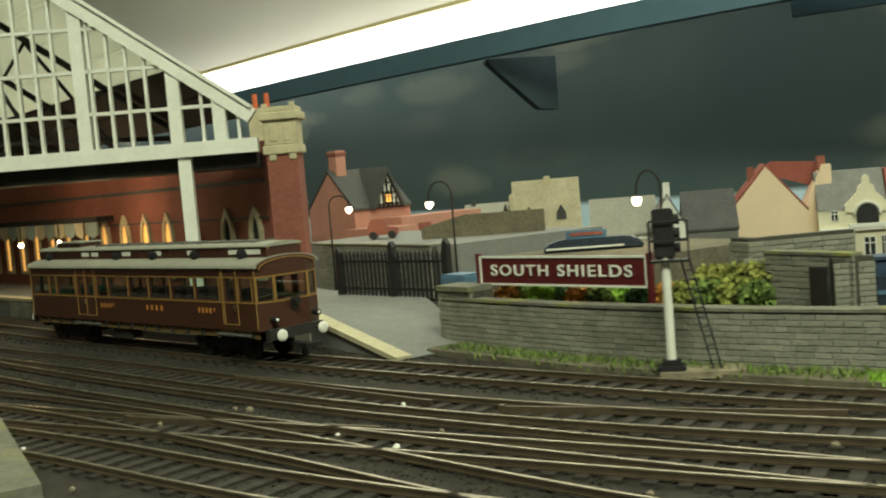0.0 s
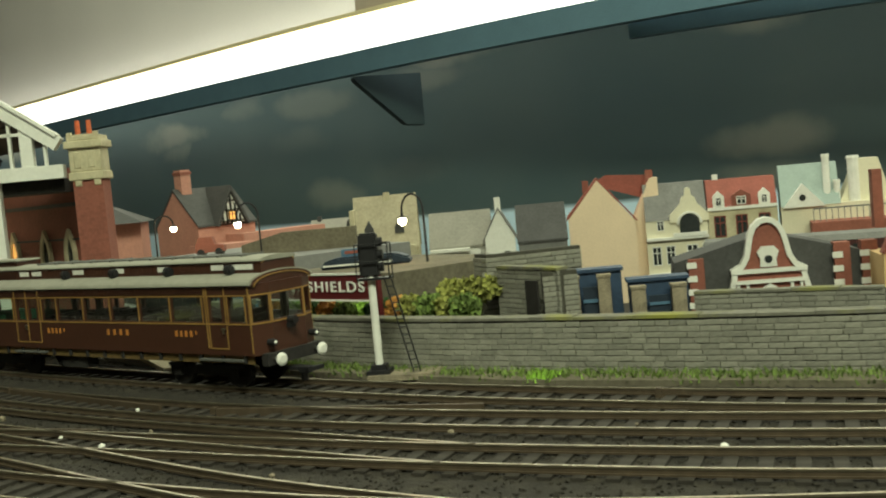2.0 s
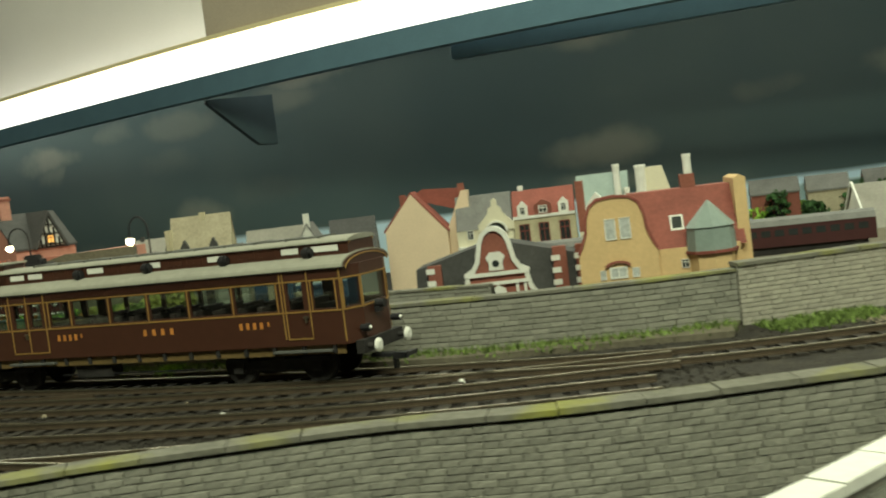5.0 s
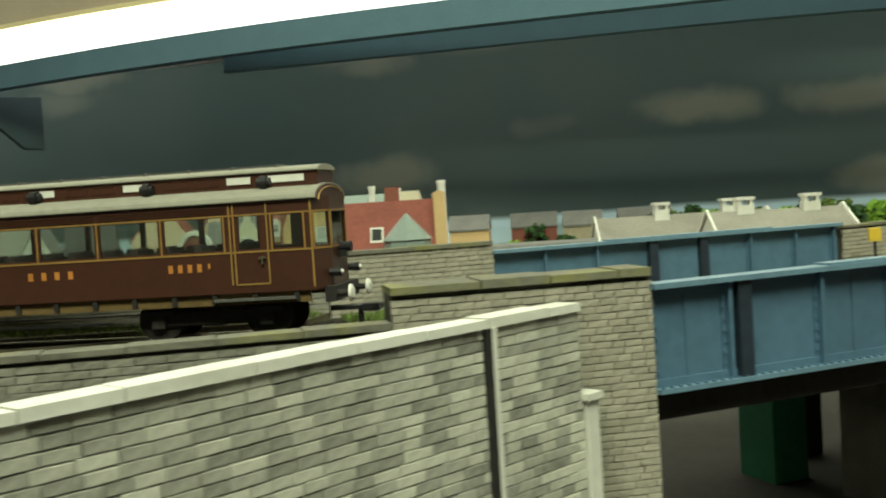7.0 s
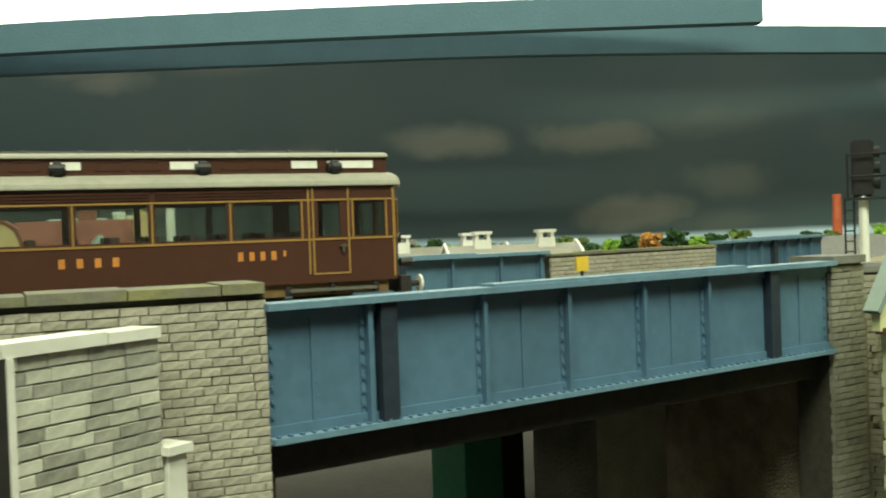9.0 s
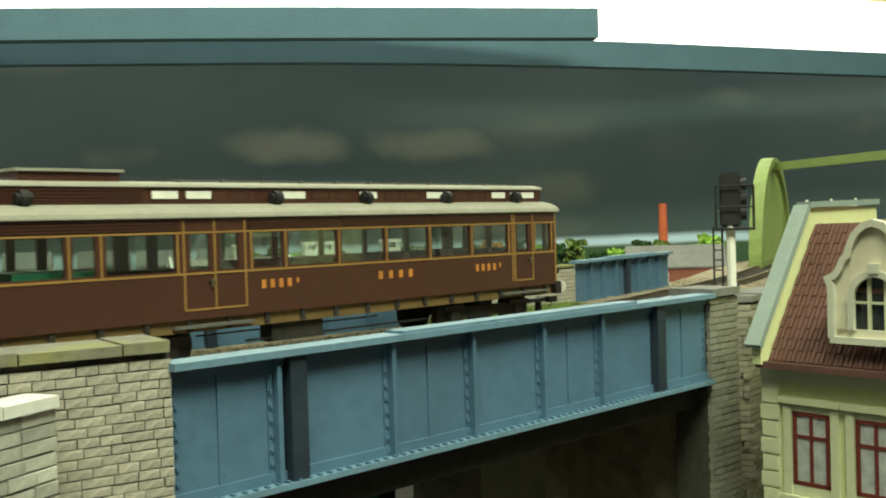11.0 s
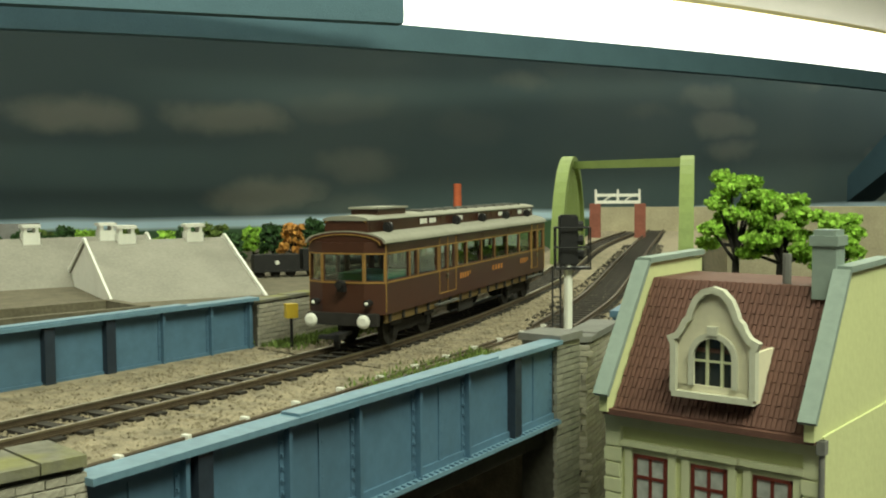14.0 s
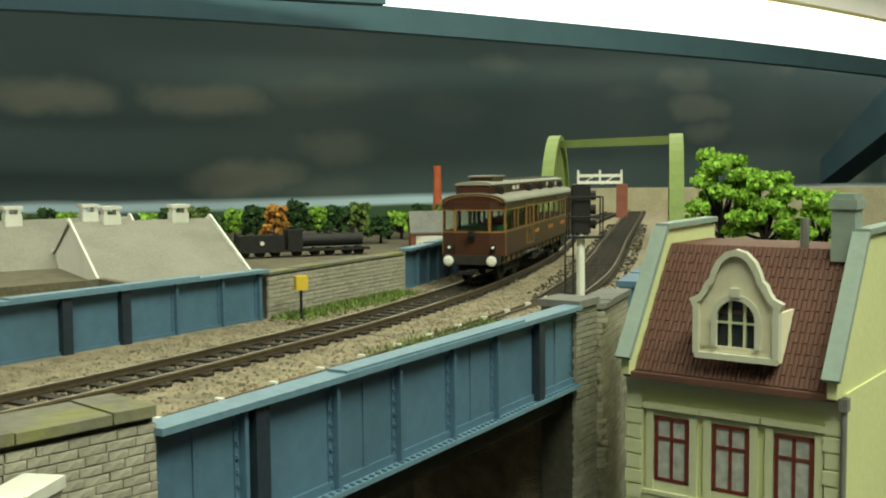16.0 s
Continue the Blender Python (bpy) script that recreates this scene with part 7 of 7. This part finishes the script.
def arch_bridge():
    root = thing("arch_bridge", pose(0, 0, 0), "pale green bowstring arch bridge over the line", "bridge")
    for cx, cy, zt in ((0.7226, 0.6635, 0.0815), (0.711, 0.817, 0.0846)):
        m = Matrix.Translation((cx, cy, 0)) @ Matrix.Rotation(math.radians(53), 4, "Z")
        pts = arc(0, -0.004, 0.085, 0, 180, 22, zt + 0.002)
        rib = bmesh.new()
        for (a, b), (c, d) in zip(pts, pts[1:]):
            l = math.hypot(c - a, d - b)
            mm = m @ Matrix.Translation((a, 0, b)) @ Matrix.Rotation(-math.atan2(d - b, c - a), 4, "Y")
            box(rib, -0.0005, l + 0.0005, -0.005, 0.005, -0.004, 0.003, mm)
        part("arch_rib", rib, M_ARCH, root)
        for i in range(1, 22):
            x, z = pts[i]
            bm = bmesh.new()
            box(bm, x - 0.0028, x + 0.0028, -0.002, 0.002, -0.004, z - 0.003, m)
            part("hanger", bm, M_ARCH, root)
        bm = bmesh.new()
        box(bm, -0.09, 0.09, -0.004, 0.004, -0.02, 0.004, m)
        part("bottom_chord", bm, M_ARCH, root)
    bm = bmesh.new()
    ln = Line([(0.7226, 0.6635), (0.711, 0.817)])
    box(bm, 0, ln.length, -0.003, 0.003, 0.0755, 0.082, ln.place(0))
    part("cross_brace", bm, M_ARCH, root)


arch_bridge()
fb = thing("footbridge", pose(0.898, 1.077, 0.0, 0, 0, -33.7), "white lattice footbridge far along the line", "footbridge")
for x, z in ((0.0, 0.030), (0.0255, 0.0385), (0.0505, 0.030)):
    bx("post", (x, x + 0.0026, -0.0014, 0.0014, z, 0.055), M_WHITE, fb)
for z in (0.0385, 0.0465):
    bx("beam", (0.0, 0.053, -0.0015, 0.0015, z, z + 0.0035), M_WHITE, fb)
for x in (-0.006, 0.046):
    bx("abutment", (x, x + 0.013, -0.006, 0.006, -0.02, 0.0385), M_REDBRICK, fb, "red brick abutment")
for x in (0.005, 0.029):
    bm = bmesh.new()
    band(bm, [(x, 0.038), (x + 0.018, 0.050)], -0.001, 0.001, 0.0015)
    part("brace", bm, M_WHITE, fb)

# second track and parapets on the right of the line
ln = Line(curve([(0.47, 0.42), (0.54, 0.50), (0.61, 0.59), (0.70, 0.71), (0.86, 0.92), (1.05, 1.17)]))
track(ln, 0, ln.length, "side_track", "second railway track beside the line", shine=False)
scatter_stones("ballast_stones", [(0.48, 0.43), (0.61, 0.59), (0.86, 0.92)], 0.02, 2500, M_BALLAST, "dark ballast of the side track", 21, (0.0006, 0.0016))
ln = Line([(0.455, 0.352), (0.53, 0.43), (0.62, 0.535), (0.70, 0.63)])
for i in range(9):
    s = ln.length * (0.08 + 0.1 * i)
    bm = bmesh.new()
    box(bm, 0, ln.length * 0.085, -0.004, 0.004, BED, 0.010)
    box(bm, -0.001, ln.length * 0.088, -0.005, 0.005, 0.010, 0.0125)
    single("parapet_girder", bm, M_BLUE, "low pale blue parapet girder beside the track", "girder", group="parapet girders", m=ln.place(s))
bm = bmesh.new()
for p, q in (((0.25, 0.262), (0.33, 0.318)), ((0.33, 0.318), (0.47, 0.432))):
    tube(bm, (*p, -0.0006), (*q, -0.0006), 0.0006, seg=6)
    q2 = Vector(p) + Vector((0.0022, -0.003))
    q3 = Vector(q) + Vector((0.0022, -0.003))
    tube(bm, (*q2, -0.0006), (*q3, -0.0006), 0.0006, seg=6)
rd = single("point_rodding", bm, M_RAIL, "rusty point rodding along the bridge", "point rodding")
for i in range(13):
    t = i / 12
    p = Vector((0.25, 0.262)).lerp(Vector((0.47, 0.432)), t) + Vector((0.001, -0.0015 + 0.004 * math.sin(t * 3.14) * -0.3))
    bm = bmesh.new()
    box(bm, -0.0007, 0.0007, -0.0012, 0.0012, BED, 0.0004)
    single("rodding_stool", bm, M_WHITE, "small pale rodding stool", "rodding stool", group="rodding stools", m=pose(p.x, p.y, 0, 0, 0, 40))


# ---------------------------------------------------------------- trees
def tree(c, h, r, material, label, seed, leaves=1500, size=0.0022):
    rr = random.Random(seed)
    root = thing("tree", pose(*c), label, "tree", "")
    bm = bmesh.new()
    tube(bm, (0, 0, -0.01), (0.001, 0, h * 0.4), r * 0.1, r * 0.07, 8)
    tips = []
    for i in range(15):
        a = i * 2.4 + rr.uniform(-0.3, 0.3)
        u = 0.34 + 0.56 * i / 14
        e = Vector((math.cos(a) * r * rr.uniform(0.45, 0.95) * (1.15 - 0.75 * u), math.sin(a) * r * rr.uniform(0.45, 0.95) * (1.15 - 0.75 * u), h * u))
        tube(bm, (0.001, 0, h * rr.uniform(0.22, 0.4)), e, r * 0.05, r * 0.02, 6)
        tips.append(e)
    tips.append(Vector((0, 0, h * 0.86)))
    part("trunk", bm, M_SOOT, root)
    verts, faces = [], []
    for _ in range(leaves):
        e = rr.choice(tips)
        d = Vector((rr.gauss(0, 1), rr.gauss(0, 1), rr.gauss(0, 0.7)))
        d = d.normalized() * rr.uniform(0.45, 1.0) * r * 0.30
        d.z *= 0.62
        p = e + d
        s = size * rr.uniform(0.5, 1.2)
        q = Euler((rr.uniform(0, 6), rr.uniform(0, 6), rr.uniform(0, 6))).to_matrix()
        o = len(verts)
        verts += [p + q @ Vector(v) * s for v in ((-1, -0.5, 0), (0.2, -0.9, 0.3), (1, 0.1, 0), (0.3, 0.8, -0.2), (-0.7, 0.6, 0.2))]
        faces.append([o, o + 1, o + 2, o + 3, o + 4])
    me = bpy.data.meshes.new("crown")
    me.from_pydata(verts, [], faces)
    me.materials.append(material)
    ob = new("crown", me)
    ob.parent = root


tree((0.826, 0.735, -0.03), 0.108, 0.036, M_LEAF, "bright green leafy tree beside the line", 1, 5500)
tree((0.850, 0.708, -0.03), 0.090, 0.036, M_LEAF, "bright green leafy tree beside the line", 2, 5500)
tree((0.868, 0.662, -0.035), 0.078, 0.030, M_LEAF, "bright green leafy tree beside the line", 3, 4500)
rng = random.Random(77)
for i in range(26):
    t = i / 25
    a = -0.46 + 0.50 * t
    fx, fy = 0.423 + a * 0.9028, 0.9028 - a * 0.423
    rr_ = rng.uniform(1.22, 1.38) / math.hypot(fx, fy)
    x, y = 0.2273 + fx * rr_, 0.0221 + fy * rr_
    m = M_LEAFO if i == 15 else (M_LEAFD, M_LEAF, M_LEAFD, M_GRASS)[i % 4]
    tree((x, y, -0.036), rng.uniform(0.036, 0.058), rng.uniform(0.018, 0.028), m, "orange autumn tree at the layout's back" if i == 15 else "small green tree at the layout's back", 100 + i, 500, 0.003)
for i in range(10):
    x = 0.10 + i * 0.022
    tree((x, 1.30 + rng.uniform(-0.03, 0.07), -0.06), rng.uniform(0.05, 0.075), 0.024, (M_LEAF, M_LEAFD)[i % 2], "green tree behind the sidings", 200 + i, 500, 0.003)
for x, y, w, hh, mt in ((0.02, 1.25, 0.05, 0.02, M_ORANGE), (0.09, 1.32, 0.06, 0.018, M_REDBRICK), (0.16, 1.30, 0.05, 0.017, M_TAN), (0.23, 1.36, 0.07, 0.016, M_REDBRICK)):
    plain_house("house", pose(x, y, 0, 0, 0, 5), w, 0.04, -0.08, hh - 0.016, hh, mt, M_SLATE, "small distant brick house with a grey roof")
bm = bmesh.new()
box(bm, 0, 0.9, 0, 0.02, -0.08, 0.030)
single("fiddle_board", bm, M_TAN, "tan board edging the far end of the layout", "board", kind="structure", m=pose(0.98, 1.22, 0, 0, 0, -32))
h = plain_house("house", pose(1.02, 0.70, 0, 0, 0, -30), 0.11, 0.05, -0.08, 0.005, 0.022, M_WHITE, M_SLATE, "white low building with a grey roof")
plain_house("house", pose(1.14, 0.78, 0, 0, 0, -30), 0.11, 0.06, -0.08, 0.022, 0.036, M_LIME, M_ARCH, "green-roofed building at the layout's edge")
bm = bmesh.new()
prism(bm, [(0.56, 0.36), (0.75, 0.55), (0.95, 0.72), (1.3, 0.9), (1.4, 0.5), (0.9, 0.2)], -0.08, -0.045, "z")
single("garden_ground", bm, M_GRASS, "rough green ground below the line", "ground", kind="structure")
for i in range(14):
    bush("bush", (0.55 + i * 0.03 + rng.uniform(-0.01, 0.01), 0.34 + i * 0.022, -0.036), (0.014, 0.014, 0.010), 260, (M_LEAF, M_GRASS, M_LEAFD)[i % 3], "green scrub on the slope", 300 + i)
# under the bridge
# thin dark slab added to keep the ground below the deck in shade
bm = bmesh.new()
prism(bm, [(0.20, 0.235), (0.40, 0.34), (0.44, 0.56), (0.20, 0.56)], -0.0796, -0.076, "z")
single("underbridge_shade", bm, M_STREET, "dark slab for the shade on the street under the bridge", "street", kind="structure")
bm = bmesh.new()
box(bm, 0, 0.03, 0, 0.03, -0.08, -0.009)
single("bridge_column", bm, M_STONE, "grey concrete pier under the bridge", "pier", kind="structure", m=pose(0.338, 0.32, 0, 0, 0, 33))
for x, y, mt in ((0.300, 0.36, M_GREEN_IN), (0.312, 0.40, M_SOOT)):
    bm = bmesh.new()
    box(bm, 0, 0.016, 0, 0.02, -0.08, -0.022)
    box(bm, -0.001, 0.017, -0.001, 0.021, -0.022, -0.020)
    single("kiosk", bm, mt, "dark green kiosk under the bridge", "kiosk", m=pose(x, y, 0, 0, 0, 33))

RUN = [(0, 0.5425), (1.5, 0.650), (3, 0.7535), (5.5, 0.9335), (6.5, 1.006), (7, 1.039), (8, 1.1005), (9.5, 1.196), (12.5, 1.3955), (13.5, 1.4615), (16, 1.6245)]


def motions():
    """The railcar runs along the curved track."""
    rows = []
    for t, s in RUN:
        m1, m2 = TRACK.place(s - 0.072).translation, TRACK.place(s + 0.072).translation
        d = m2 - m1
        mid = (m1 + m2) / 2
        rows.append((t, pose(mid.x, mid.y, RAIL_Z, 0, 0, math.degrees(math.atan2(d.y, d.x)))))
    walk(CAR, rows)


motions()
